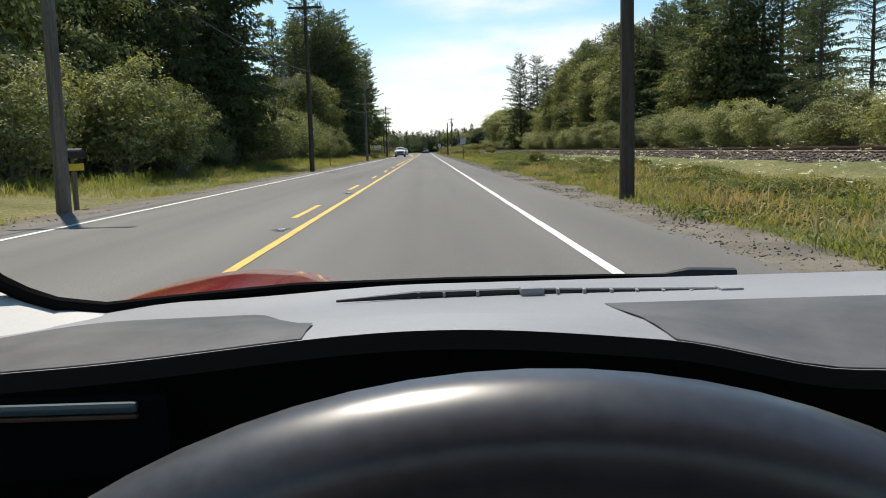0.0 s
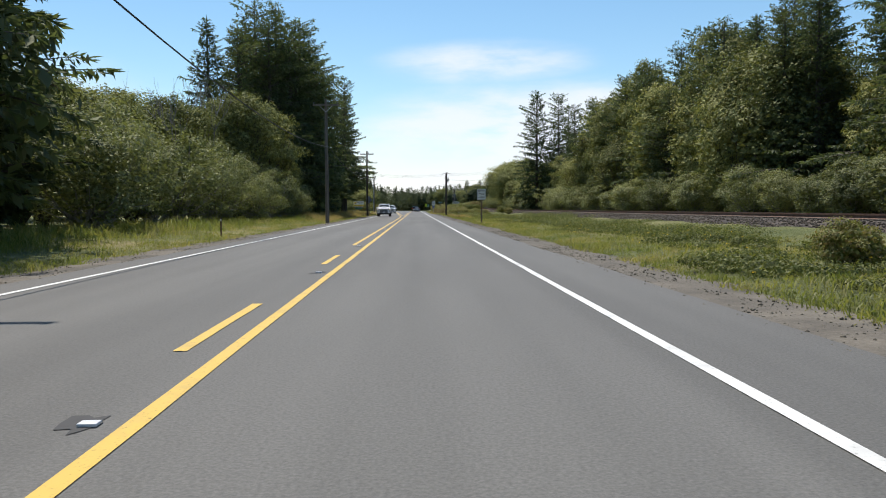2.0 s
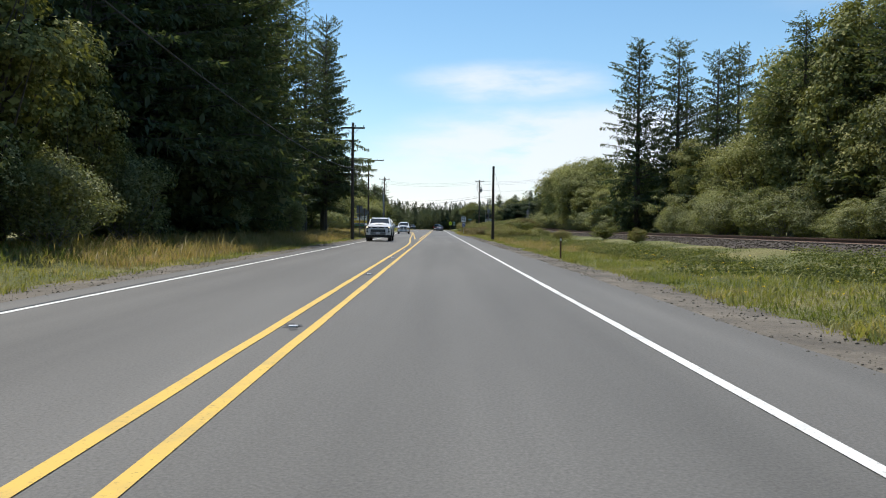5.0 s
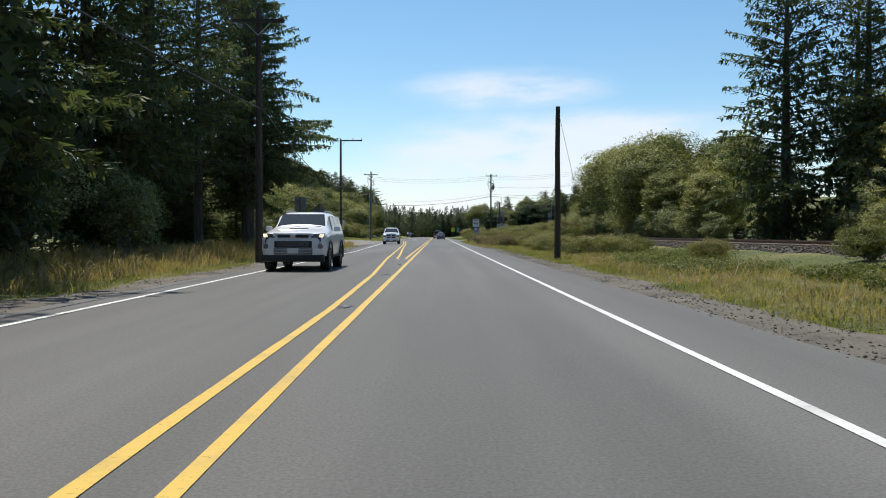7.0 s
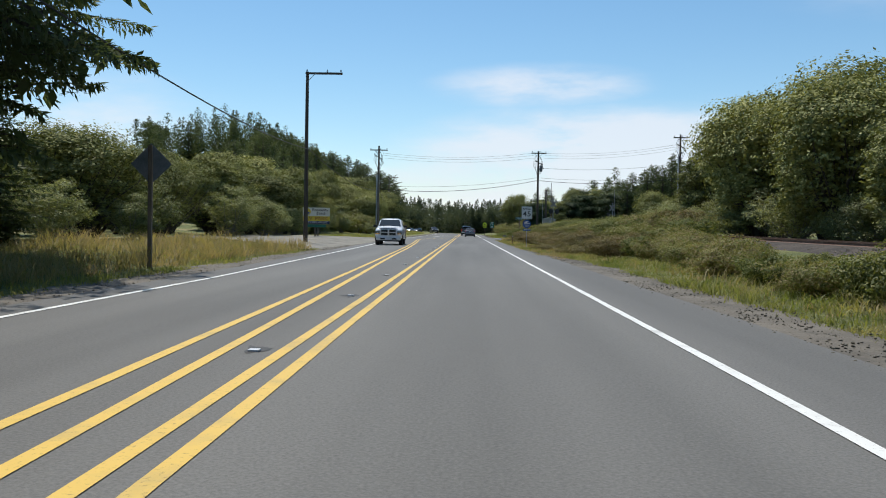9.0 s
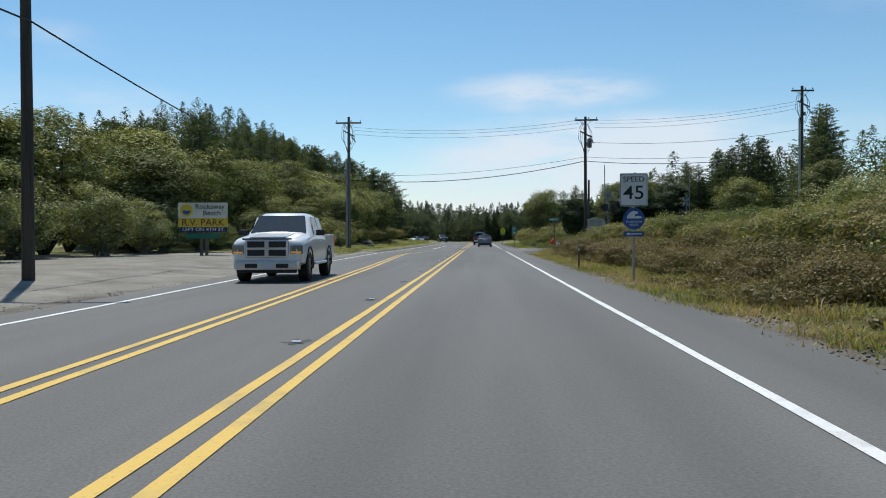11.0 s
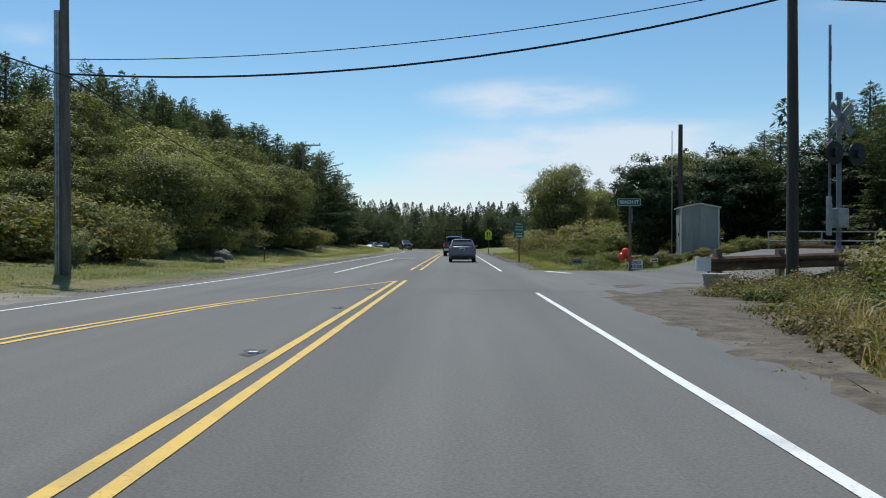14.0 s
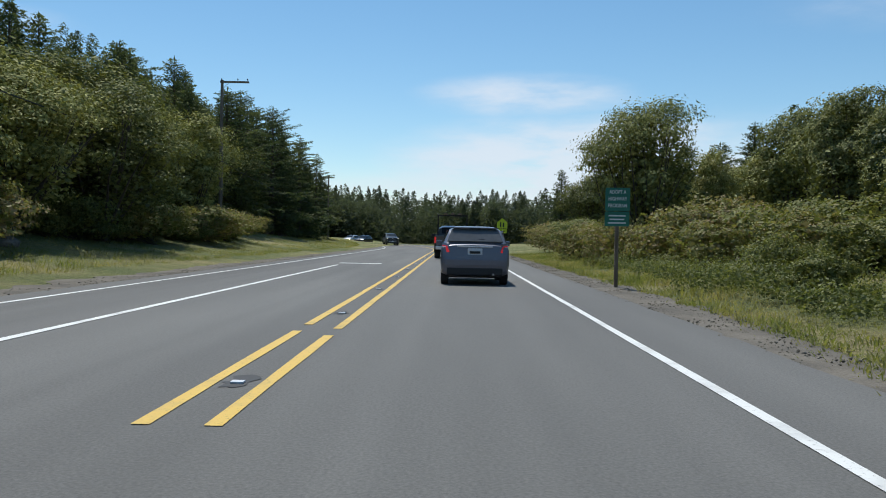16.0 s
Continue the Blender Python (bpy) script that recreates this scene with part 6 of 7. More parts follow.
def shed():
    s = thing("metal_shed", 12.05, 287.4, ground_z(12.05, 287.4) - 0.12, -8, "small grey metal equipment shed with a pale roof", "shed")
    bm = bmesh.new()
    box(bm, 0, 0, 1.15, 2.3, 2.0, 2.5, 0.02)
    part("body", bm, SHED_METAL, s)
    for k in range(5):
        bm = bmesh.new()
        box(bm, -0.92 + 0.46 * k, -1.015, 1.15, 0.035, 0.03, 2.4, 0.005)
        part("seam", bm, SHED_METAL, s)
    for side in (-1, 1):
        bm = bmesh.new()
        box(bm, side * 0.62, 0, 2.50, 1.30, 2.25, 0.07, 0.015, pose(0, 0, 0, 0, side * 9.0, 0))
        part("roof", bm, SHED_ROOF, s, "pale sheet roof")
    bm = bmesh.new()
    bm.faces.new([bm.verts.new(p) for p in ((-1.12, -0.99, 2.38), (1.12, -0.99, 2.38), (0, -0.99, 2.57))])
    part("gable", bm, SHED_METAL, s)
    s.scale = (0.80, 0.95, 1.02)
    for dx in (-1.13, 1.13):
        bm = bmesh.new()
        box(bm, dx, -1.02, 1.2, 0.07, 0.05, 2.4, 0.01)
        part("corner_trim", bm, SHED_ROOF, s, "pale corner strip")
    bm = bmesh.new()
    box(bm, -1.165, -0.1, 1.1, 0.03, 0.9, 1.9, 0.01)
    d = part("door", bm, SHED_METAL, s)
    bm = bmesh.new()
    box(bm, -1.2, -0.42, 1.1, 0.04, 0.03, 0.14, 0.005)
    part("handle", bm, BLACK_TRIM, d)
    bm = bmesh.new()
    box(bm, 0, 0, 0.0, 2.6, 2.3, 0.24, 0.02)
    part("base_slab", bm, CONCRETE, s)
    mast = thing("thin_mast", 11.2, 289.0, ground_z(11.2, 289.0), 0, "thin grey metal mast beside the bare pole", "mast")
    bm = bmesh.new()
    tube(bm, (0, 0, -0.3), (0, 0, 6.6), 0.03, 0.02)
    part("tube", bm, GALV, mast)


def crossing_signal(x, y, z, turn, label):
    s = thing("crossing_signal", x, y, z, turn, label, "crossing signal", "level crossing signals")
    bm = bmesh.new()
    tube(bm, (0, 0, -0.8), (0, 0, 4.3), 0.075, 0.065, 12)
    tube(bm, (0, 0, -0.1), (0, 0, 0.15), 0.16, 0.10, 12)
    tube(bm, (0, 0, 4.3), (0, 0, 4.5), 0.10, 0.10, 12)
    part("mast", bm, DULL_METAL, s)
    bm = bmesh.new()
    box(bm, 0, -0.12, 2.75, 0.95, 0.07, 0.07, 0.01)
    part("lamp_arm", bm, GALV, s)
    for dx in (-0.44, 0.44):
        bm = bmesh.new()
        tube(bm, (dx, -0.22, 2.75), (dx, -0.25, 2.75), 0.33, 0.33, 20)
        b = part("lamp_backing", bm, BLACK_TRIM, s)
        bm = bmesh.new()
        tube(bm, (dx, -0.26, 2.75), (dx, -0.36, 2.75), 0.13, 0.13, 16)
        part("lamp_hood", bm, BLACK_TRIM, b)
    for a in (45, -45):
        bm = bmesh.new()
        box(bm, 0, -0.09, 3.75, 1.15, 0.015, 0.2, 0.0, pose(0, 0, 0, 0, a, 0))
        part("crossbuck", bm, DULL_METAL, s)
    bm = bmesh.new()
    box(bm, 0.05, 0.05, 0.95, 0.42, 0.36, 0.55, 0.03)
    part("gate_motor", bm, GALV, s)
    bm = bmesh.new()
    box(bm, -0.32, 0.05, 1.0, 0.14, 0.10, 1.1, 0.02)
    part("counterweight", bm, GALV, s)
    g = bmesh.new()
    box(g, -0.3, 0.05, 3.9, 0.07, 0.04, 5.0, 0.005)
    arm = part("gate_arm", g, DULL_METAL, s)
    for k in range(4):
        bm = bmesh.new()
        box(bm, -0.3, 0.026, 2.3 + 1.1 * k, 0.074, 0.002, 0.45)
        part("red_band", bm, FADED_RED, arm)


def guard_rail():
    s = thing("guard_rail", 6.25, 266.9, 0.02, 16, "short weathered guard rail, shade put into its brown, with a white rounded end", "guard rail")
    bm = bmesh.new()
    prof = [(0.0, 0.42), (-0.06, 0.48), (-0.06, 0.55), (0.0, 0.61), (-0.06, 0.67), (-0.06, 0.74), (0.0, 0.80), (0.02, 0.80), (0.02, 0.42)]
    a = [bm.verts.new((0.2, y, z)) for y, z in prof]
    b = [bm.verts.new((4.6, y, z + 0.12)) for y, z in prof]
    for k in range(len(prof)):
        j = (k + 1) % len(prof)
        bm.faces.new((a[k], a[j], b[j], b[k]))
    # Weathered steel; the dark rust brown also carries the shade it lies in.
    part("beam", bm, RUST, s)
    for px in (0.5, 2.4, 4.3):
        bm = bmesh.new()
        box(bm, px, 0.12, 0.35, 0.18, 0.18, 1.3, 0.01)
        part("post", bm, POST_WOOD, s)
    bm = bmesh.new()
    for k in range(9):
        a = radians(90 + 22.5 * k)
        box(bm, 0.1 + 0.22 * math.cos(a), 0.1 + 0.22 * math.sin(a), 0.61, 0.10, 0.02, 0.36, 0.0, pose(0, 0, 0, 0, 0, math.degrees(a) + 90))
    part("end_piece", bm, SIGN_WHITE, s, "white-painted curved end piece")
    c = thing("concrete_tub", 6.35, 266.15, ground_z(6.35, 266.15) + 0.03, 10, "grey round concrete tub beside the guard rail", "concrete tub")
    bm = bmesh.new()
    tube(bm, (0, 0, -0.1), (0, 0, 0.40), 0.27, 0.32, 20)
    part("tub", bm, CONCRETE, c)
    bm = bmesh.new()
    tube(bm, (0, 0, 0.40), (0, 0, 0.46), 0.345, 0.345, 20)
    part("rim", bm, CONCRETE, c)
    f = thing("pipe_fence", 19.0, 283.0, ground_z(19, 283), 0, "low pale pipe fence beside the crossing", "fence")
    for k in range(5):
        bm = bmesh.new()
        tube(bm, (-5 + 2.4 * k, 0, -0.2), (-5 + 2.4 * k, 0, 0.95), 0.035)
        part("post", bm, GALV, f)
    for z in (0.5, 0.92):
        bm = bmesh.new()
        tube(bm, (-5, 0, z), (4.6, 0, z), 0.028)
        part("rail", bm, GALV, f)


shed()
crossing_signal(10.7, 269.0, 0.95, 24, "railway crossing signal with lamps and a raised gate")
crossing_signal(20.5, 281.5, 0.9, 204, "railway crossing signal with lamps and a raised gate")
guard_rail()


def rock(x, y, r, seed, label="rough brown-grey boulder on the grass bank"):
    s = thing("boulder", x, y, ground_z(x, y), 0, label, "rock", "boulders on the bank")
    bm = bmesh.new()
    bmesh.ops.create_icosphere(bm, subdivisions=3, radius=r)
    for v in bm.verts:
        k = 1 + 0.35 * noise.noise(v.co * (1.3 / r) + Vector((seed * 7.1, 0, 0))) + 0.12 * noise.noise(v.co * (4 / r) + Vector((0, seed * 3.3, 0)))
        v.co *= k
        v.co.z = v.co.z * 0.62 + r * 0.2
    part("stone", bm, ROCK, s)


for i, (x, y, r) in enumerate(((-13.0, 290.5, 0.55), (-14.2, 293, 0.5), (-15.6, 297.5, 0.6), (-16.6, 300.5, 0.55), (-15.0, 303, 0.4), (-12.3, 287, 0.35), (-17.2, 309, 0.5), (-18.2, 316, 0.45))):
    rock(x, y, r, i + 1)


def log_fallen(x, y, ln, turn):
    s = thing("fallen_log", x, y, ground_z(x, y) + 0.14, turn, "grey fallen log on the grass bank", "log")
    bm = bmesh.new()
    chain(bm, [(-ln / 2, 0, 0), (0, 0.06, 0.02), (ln / 2, 0, 0.05)], [0.16, 0.14, 0.1], 9)
    part("trunk", bm, PALE_BARK, s)


log_fallen(-18.5, 292, 5.0, 25)
log_fallen(-19.5, 318, 4.0, 10)


def reflector_markers():
    """Raised pavement markers between the yellow lines."""
    bm = bmesh.new()
    box(bm, 0, 0, 0.009, 0.10, 0.085, 0.018, 0.006)
    mesh = bpy.data.meshes.new("marker")
    bm.to_mesh(mesh)
    bm.free()
    mesh.materials.append(PLATE_WHITE)
    spots = [(-1.95, 0.3 + 10.0 * k) for k in range(16)] + [(-1.95, 157.6), (-2.23, 162.7), (-1.94, 162.7)]
    spots += [(-2.24, 170.0 + 6.0 * k) for k in range(17)] + [(-1.94, 282.4 + 5.8 * k) for k in range(12)]
    for k, (x, y) in enumerate(spots):
        ob = new("road_marker", mesh)
        ob.matrix_basis = pose(x, y, 0.024)
        tagged(ob, "small square raised reflector on the road", "road marker", "road markers")
        rng = random.Random(k)
        bm = bmesh.new()
        vs = []
        for j in range(14):
            a, r = 2 * math.pi * j / 14, rng.uniform(0.05, 0.22)
            vs.append(bm.verts.new((x - 0.02 + math.cos(a) * r * 0.8, y + 0.05 + math.sin(a) * r * 1.7, 0.0245)))
        bm.faces.new(vs)
        tagged(part("tar_patch", bm, TAR), "dark ragged tar patch under a reflector", "tar patch", "tar patches", "structure")


reflector_markers()


def dead_tree(x, y, h, seed):
    s = thing("bare_tree", x, y, ground_z(x, y), 0, "leafless grey tree with thin forked branches", "tree", "bare trees")
    rng = random.Random(seed)
    bm = bmesh.new()

    def grow(p, d, ln, r, depth):
        q = p + d * ln
        mid = (p + q) / 2 + Vector((rng.uniform(-1, 1), rng.uniform(-1, 1), rng.uniform(-0.3, 0.3))) * ln * 0.08
        chain(bm, [p, mid, q], [r, r * 0.8, r * 0.6], 5)
        if depth:
            for _ in range(3 if depth > 1 else 2):
                nd = (d + Vector((rng.uniform(-1, 1), rng.uniform(-1, 1), rng.uniform(-0.1, 0.7))) * 0.75).normalized()
                grow(q - d * ln * rng.uniform(0, 0.3), nd, ln * rng.uniform(0.5, 0.75), r * 0.55, depth - 1)

    grow(Vector((0, 0, -0.3)), Vector((0.05, 0, 1)).normalized(), h * 0.5, 0.1, 4)
    part("wood", bm, PALE_BARK, s)


dead_tree(-17.5, 103.5, 11.0, 3)
dead_tree(-18.6, 98.5, 10.5, 4)
dead_tree(-16.5, 94.0, 9.0, 6)


def flowers(name, label, mat, seed, count, xr, yr, hr, size):
    rng = np.random.default_rng(seed)
    quads = []
    for _ in range(count):
        x, y = rng.uniform(*xr), rng.uniform(*yr)
        p = np.array([x, y, ground_z(x, y) + rng.uniform(*hr)])
        m = 7
        q = p + rng.normal(0, size * 0.5, (m, 3)) * np.array([1, 1, 0.3])
        d, a, b = frames_of(rng.normal(0, 1, (m, 3)) * np.array([1, 1, 0.2]))
        s = rng.uniform(0.6, 1.2, m) * size
        quads.append(leaf_quads(q, d, a, s, s * 0.8))
    tagged(link_mesh(name, quads_to_mesh(name, np.concatenate(quads)), mat), label, "flowers", kind="stuff")


flowers("white_wildflowers", "white umbel wildflowers standing in the verge grass", PETAL, 61, 380, (6.0, 11.5), (6, 44), (0.40, 0.85), 0.075)
flowers("yellow_wildflowers", "yellow wildflowers along the edge of the verge", YELLOW_PETAL, 62, 260, (4.0, 7.5), (4, 130), (0.2, 0.5), 0.035)
flowers("yellow_wildflowers", "yellow wildflowers at the foot of the brambles", YELLOW_PETAL, 63, 90, (3.1, 4.4), (225, 250), (0.1, 0.35), 0.04)

# ---- vehicles standing on the road ----


def loft(stations, mirror_pts=True):
    """A closed shell through cross-sections. Each station: y and the half outline [(x, z), ...] from the bottom to the top."""
    bm = bmesh.new()
    rings = []
    for y, half in stations:
        ring = [bm.verts.new((x, y, z)) for x, z in half] + [bm.verts.new((-x, y, z)) for x, z in reversed(half)]
        rings.append(ring)
    n = len(rings[0])
    for a, b in zip(rings, rings[1:]):
        for k in range(n):
            j = (k + 1) % n
            bm.faces.new((a[k], b[k], b[j], a[j]))
    bm.faces.new(rings[0])
    bm.faces.new(rings[-1][::-1])
    bmesh.ops.remove_doubles(bm, verts=bm.verts[:], dist=0.0005)
    bmesh.ops.recalc_face_normals(bm, faces=bm.faces[:])
    return bm


def body_section(w, zb, belt, wt, top):
    """Half outline of a car body: sill, flank, shoulder, window line, roof."""
    belt = min(belt, top - 0.05)
    return [(w * 0.80, zb), (w * 0.965, zb + 0.06), (w, zb + (belt - zb) * 0.45), (w * 0.985, belt - 0.10), (w * 0.955, belt), (wt + (w * 0.955 - wt) * 0.12, belt + (top - belt) * 0.82 if top - belt > 0.12 else belt + (top - belt) * 0.5), (wt * 0.80, top - 0.012), (wt * 0.3, top)]


def wheel(parent, x, y, r, width=0.21):
    bm = bmesh.new()
    s = 1 if x > 0 else -1
    prof = [(r * 0.62, -0.5), (r * 0.93, -0.5), (r, -0.36), (r, 0.36), (r * 0.93, 0.5), (r * 0.62, 0.5)]
    rings = []
    for k in range(24):
        a = 2 * math.pi * k / 24
        rings.append([bm.verts.new((x + q * width, y + math.cos(a) * rr, r + math.sin(a) * rr)) for rr, q in prof])
    for k in range(24):
        a, b = rings[k], rings[(k + 1) % 24]
        for i in range(len(prof)):
            j = (i + 1) % len(prof)
            bm.faces.new((a[i], a[j], b[j], b[i]))
    bmesh.ops.recalc_face_normals(bm, faces=bm.faces[:])
    t = part("wheel", bm, RUBBER, parent)
    bm = bmesh.new()
    tube(bm, (x - s * 0.04, y, r), (x + s * width * 0.40, y, r), r * 0.62, r * 0.60, 20)
    for k in range(5):
        a = 2 * math.pi * k / 5
        box(bm, x + s * width * 0.42, y + math.cos(a) * r * 0.3, r + math.sin(a) * r * 0.3, 0.03, r * 0.14, r * 0.56, 0.0, pose(0, 0, 0, 90 + math.degrees(a), 0, 0))
    part("rim", bm, ALLOY, t)
    return t


def panel(name, corners, mat, parent, push=0.008, label="", thick=0.01):
    """A slightly proud pane through four or more corners."""
    bm = bmesh.new()
    vs = [bm.verts.new(c) for c in corners]
    f = bm.faces.new(vs)
    f.normal_update()
    n = f.normal.copy()
    bmesh.ops.translate(bm, verts=vs, vec=n * push)
    r = bmesh.ops.extrude_face_region(bm, geom=[f])
    bmesh.ops.translate(bm, verts=[e for e in r["geom"] if isinstance(e, bmesh.types.BMVert)], vec=-n * thick)
    bmesh.ops.recalc_face_normals(bm, faces=bm.faces[:])
    return part(name, bm, mat, parent, label)


def block(name, parent, mat, c, s, bevel=0.01, label="", turn=None):
    bm = bmesh.new()
    box(bm, *c, *s, bevel, turn)
    return part(name, bm, mat, parent, label)


def hatchback(x, y, turn, paint, label, group="", plate_on=True):
    """A small five-door hatchback; its tail is at the origin and it faces +y."""
    c = thing("hatchback_car", x, y, 0.02, turn, label, "car", group)
    w = 0.845
    st = [(0.0, 0.34, 0.9, 0.60, 0.66, 0.93), (0.07, 0.26, 0.92, 0.70, 0.98, 0.985), (0.16, 0.24, 0.96, 0.72, 1.03, 1.0), (0.34, 0.22, 0.97, 0.70, 1.25, 1.0), (0.50, 0.2, 0.97, 0.67, 1.40, 1.0), (0.85, 0.2, 0.97, 0.66, 1.45, 1.0),
          (1.5, 0.2, 0.95, 0.66, 1.465, 1.0), (2.05, 0.2, 0.93, 0.65, 1.42, 1.0), (2.45, 0.2, 0.92, 0.62, 1.25, 1.0), (2.85, 0.2, 0.92, 0.62, 1.02, 1.0), (3.35, 0.2, 0.86, 0.62, 0.93, 0.99), (3.75, 0.24, 0.74, 0.56, 0.79, 0.93), (3.9, 0.3, 0.6, 0.45, 0.62, 0.8)]
    part("body", loft([(yy, body_section(w * ws, zb, bl, t * 0.93, tp)) for yy, zb, bl, t, tp, ws in st]), paint, c, smooth=True)
    panel("rear_window", [(-0.68, 0.165, 1.055), (0.68, 0.165, 1.055), (0.575, 0.475, 1.355), (-0.575, 0.475, 1.355)], SHEEN_GLASS, c, 0.03, "", 0.035)
    panel("windscreen", [(0.60, 2.80, 1.05), (-0.60, 2.80, 1.05), (-0.52, 2.12, 1.40), (0.52, 2.12, 1.40)], CAR_GLASS, c, 0.02)
    for s in (-1, 1):
        side = [(s * 0.80, 0.75, 0.99), (s * 0.80, 2.60, 0.95), (s * 0.69, 2.05, 1.34), (s * 0.70, 0.72, 1.36)]
        panel("side_window", side if s > 0 else side[::-1], CAR_GLASS, c, 0.012)
        t = panel("tail_lamp", [(s * 0.56, 0.05, 0.77), (s * 0.82, 0.11, 0.74), (s * 0.80, 0.19, 1.03), (s * 0.64, 0.10, 1.0)][::s], LAMP_CLEAR, c, 0.02, "clear outer tail lamp lens", 0.04)
        panel("red_lens", [(s * 0.61, 0.05, 0.80), (s * 0.80, 0.10, 0.78), (s * 0.785, 0.16, 0.97), (s * 0.67, 0.09, 0.95)][::s], TAIL_RED, t, 0.032)
        block("wing_mirror", c, paint, (s * 0.92, 2.42, 1.02), (0.17, 0.10, 0.13), 0.035)
        for yy in (0.62, 3.13):
            wheel(c, s * 0.735, yy, 0.295, 0.19)
    block("bumper", c, paint, (0, 0.04, 0.56), (1.52, 0.12, 0.20), 0.04)
    block("lower_bumper", c, BLACK_TRIM, (0, 0.05, 0.34), (1.36, 0.12, 0.18), 0.03)
    block("chrome_strip", c, CHROME, (0, 0.05, 0.945), (0.86, 0.03, 0.035), 0.008)
    if plate_on:
        p = block("number_plate", c, PLATE_WHITE, (0, 0.03, 0.81), (0.36, 0.02, 0.19), 0.006)
        block("plate_bar", p, SIGN_BLACK, (0, 0.017, 0.805), (0.26, 0.004, 0.06), 0)
    block("wiper", c, BLACK_TRIM, (-0.05, 0.20, 1.10), (0.55, 0.02, 0.025), 0.004, "", pose(0, 0, 0, 0, -6, 0))
    block("spoiler", c, paint, (0, 0.50, 1.405), (1.12, 0.20, 0.03), 0.012)
    block("brake_lamp", c, BLACK_TRIM, (0, 0.395, 1.395), (0.26, 0.012, 0.02), 0.002)
    bm = bmesh.new()
    tube(bm, (0, 0.85, 1.44), (0, 0.66, 1.58), 0.008)
    part("aerial", bm, BLACK_TRIM, c)
    bm = bmesh.new()
    tube(bm, (0.45, -0.02, 0.27), (0.45, 0.15, 0.27), 0.03)
    part("exhaust", bm, ALLOY, c)
    block("underbody", c, BLACK_TRIM, (0, 1.95, 0.24), (1.40, 3.2, 0.14), 0.02)
    return c


def suv(x, y, turn, paint, label, group=""):
    """A boxy four-wheel drive; its nose is at the origin and it faces -y."""
    c = thing("sport_utility_car", x, y, 0.02, turn, label, "car", group)
    w, wt = 0.955, 0.70
    st = [(0.0, 0.44, 0.92, 0.66, 0.99, 0.84), (0.06, 0.41, 1.0, 0.74, 1.07, 0.93), (0.18, 0.40, 1.05, 0.80, 1.13, 0.975), (0.40, 0.40, 1.08, 0.82, 1.17, 0.99), (0.95, 0.38, 1.14, 0.82, 1.24, 1.0), (1.38, 0.38, 1.17, 0.78, 1.30, 1.0), (1.62, 0.38, 1.16, 0.74, 1.43, 1.0), (1.95, 0.38, 1.16, 0.72, 1.72, 1.0),
          (2.5, 0.38, 1.16, 0.72, 1.78, 1.0), (3.6, 0.38, 1.17, 0.72, 1.78, 1.0), (4.35, 0.40, 1.18, 0.70, 1.74, 0.99), (4.7, 0.45, 1.18, 0.68, 1.56, 0.97), (4.8, 0.5, 1.0, 0.66, 1.1, 0.93)]
    part("body", loft([(yy, body_section(w * ws, zb, bl, t, tp)) for yy, zb, bl, t, tp, ws in st]), paint, c, smooth=True)
    panel("windscreen", [(-0.74, 1.43, 1.27), (0.74, 1.43, 1.27), (0.64, 1.93, 1.69), (-0.64, 1.93, 1.69)], WINDSCREEN, c, 0.02, "", 0.03)
    for s in (-1, 1):
        for y0, y1, y2, y3 in ((1.75, 2.72, 2.68, 2.02), (2.78, 3.60, 3.58, 2.76), (3.68, 4.45, 4.30, 3.68)):
            q = [(s * 0.905, y0, 1.20), (s * 0.905, y1, 1.20), (s * 0.765, y2, 1.66), (s * 0.765, y3, 1.66)]
            panel("side_window", q[::s], CAR_GLASS, c, 0.012)
        h = panel("head_lamp", [(s * 0.50, 0.0, 0.98), (s * 0.86, 0.10, 0.95), (s * 0.90, 0.20, 1.09), (s * 0.56, 0.06, 1.06)][::s], SMOKED, c, 0.05, "", 0.08)
        panel("indicator", [(s * 0.72, 0.06, 0.97), (s * 0.84, 0.095, 0.965), (s * 0.87, 0.17, 1.07), (s * 0.74, 0.11, 1.06)][::s], LAMP_WARM, h, 0.062)
        block("fog_lamp_pod", c, BLACK_TRIM, (s * 0.765, 0.045, 0.83), (0.10, 0.09, 0.34), 0.04, "", pose(0, 0, 0, 0, s * -8, 0))
        block("nose_strut", c, paint, (s * 0.50, 0.005, 1.00), (0.055, 0.07, 0.25), 0.02, "", pose(0, 0, 0, 0, s * 38, 0))
        bm = bmesh.new()
        tube(bm, (s * 0.785, -0.02, 0.735), (s * 0.785, 0.03, 0.735), 0.075, 0.07, 16)
        part("fog_lamp", bm, LAMP_CLEAR, c)
        block("wing_mirror", c, paint, (s * 1.05, 1.78, 1.25), (0.20, 0.14, 0.16), 0.05)
        bm = bmesh.new()
        chain(bm, [(s * 0.60, 2.25, 1.76), (s * 0.60, 2.4, 1.815), (s * 0.60, 4.0, 1.82), (s * 0.60, 4.2, 1.75)], [0.018] * 4, 6)
        part("roof_rail", bm, ALLOY, c)
        for yy in (0.92, 3.72):
            wheel(c, s * 0.82, yy, 0.385, 0.26)
            bm = bmesh.new()
            pts = [(s * 0.945, yy + math.cos(radians(a)) * 0.47, 0.40 + math.sin(radians(a)) * 0.47) for a in range(-10, 191, 20)]
            chain(bm, pts, [0.045] * len(pts), 6)
            part("wheel_arch", bm, BLACK_TRIM, c)
        for yy in (2.55, 3.45):
            block("door_handle", c, paint, (s * 0.955, yy, 1.08), (0.03, 0.18, 0.03), 0.008)
        block("side_step", c, BLACK_TRIM, (s * 0.90, 2.3, 0.42), (0.14, 1.9, 0.07), 0.02)
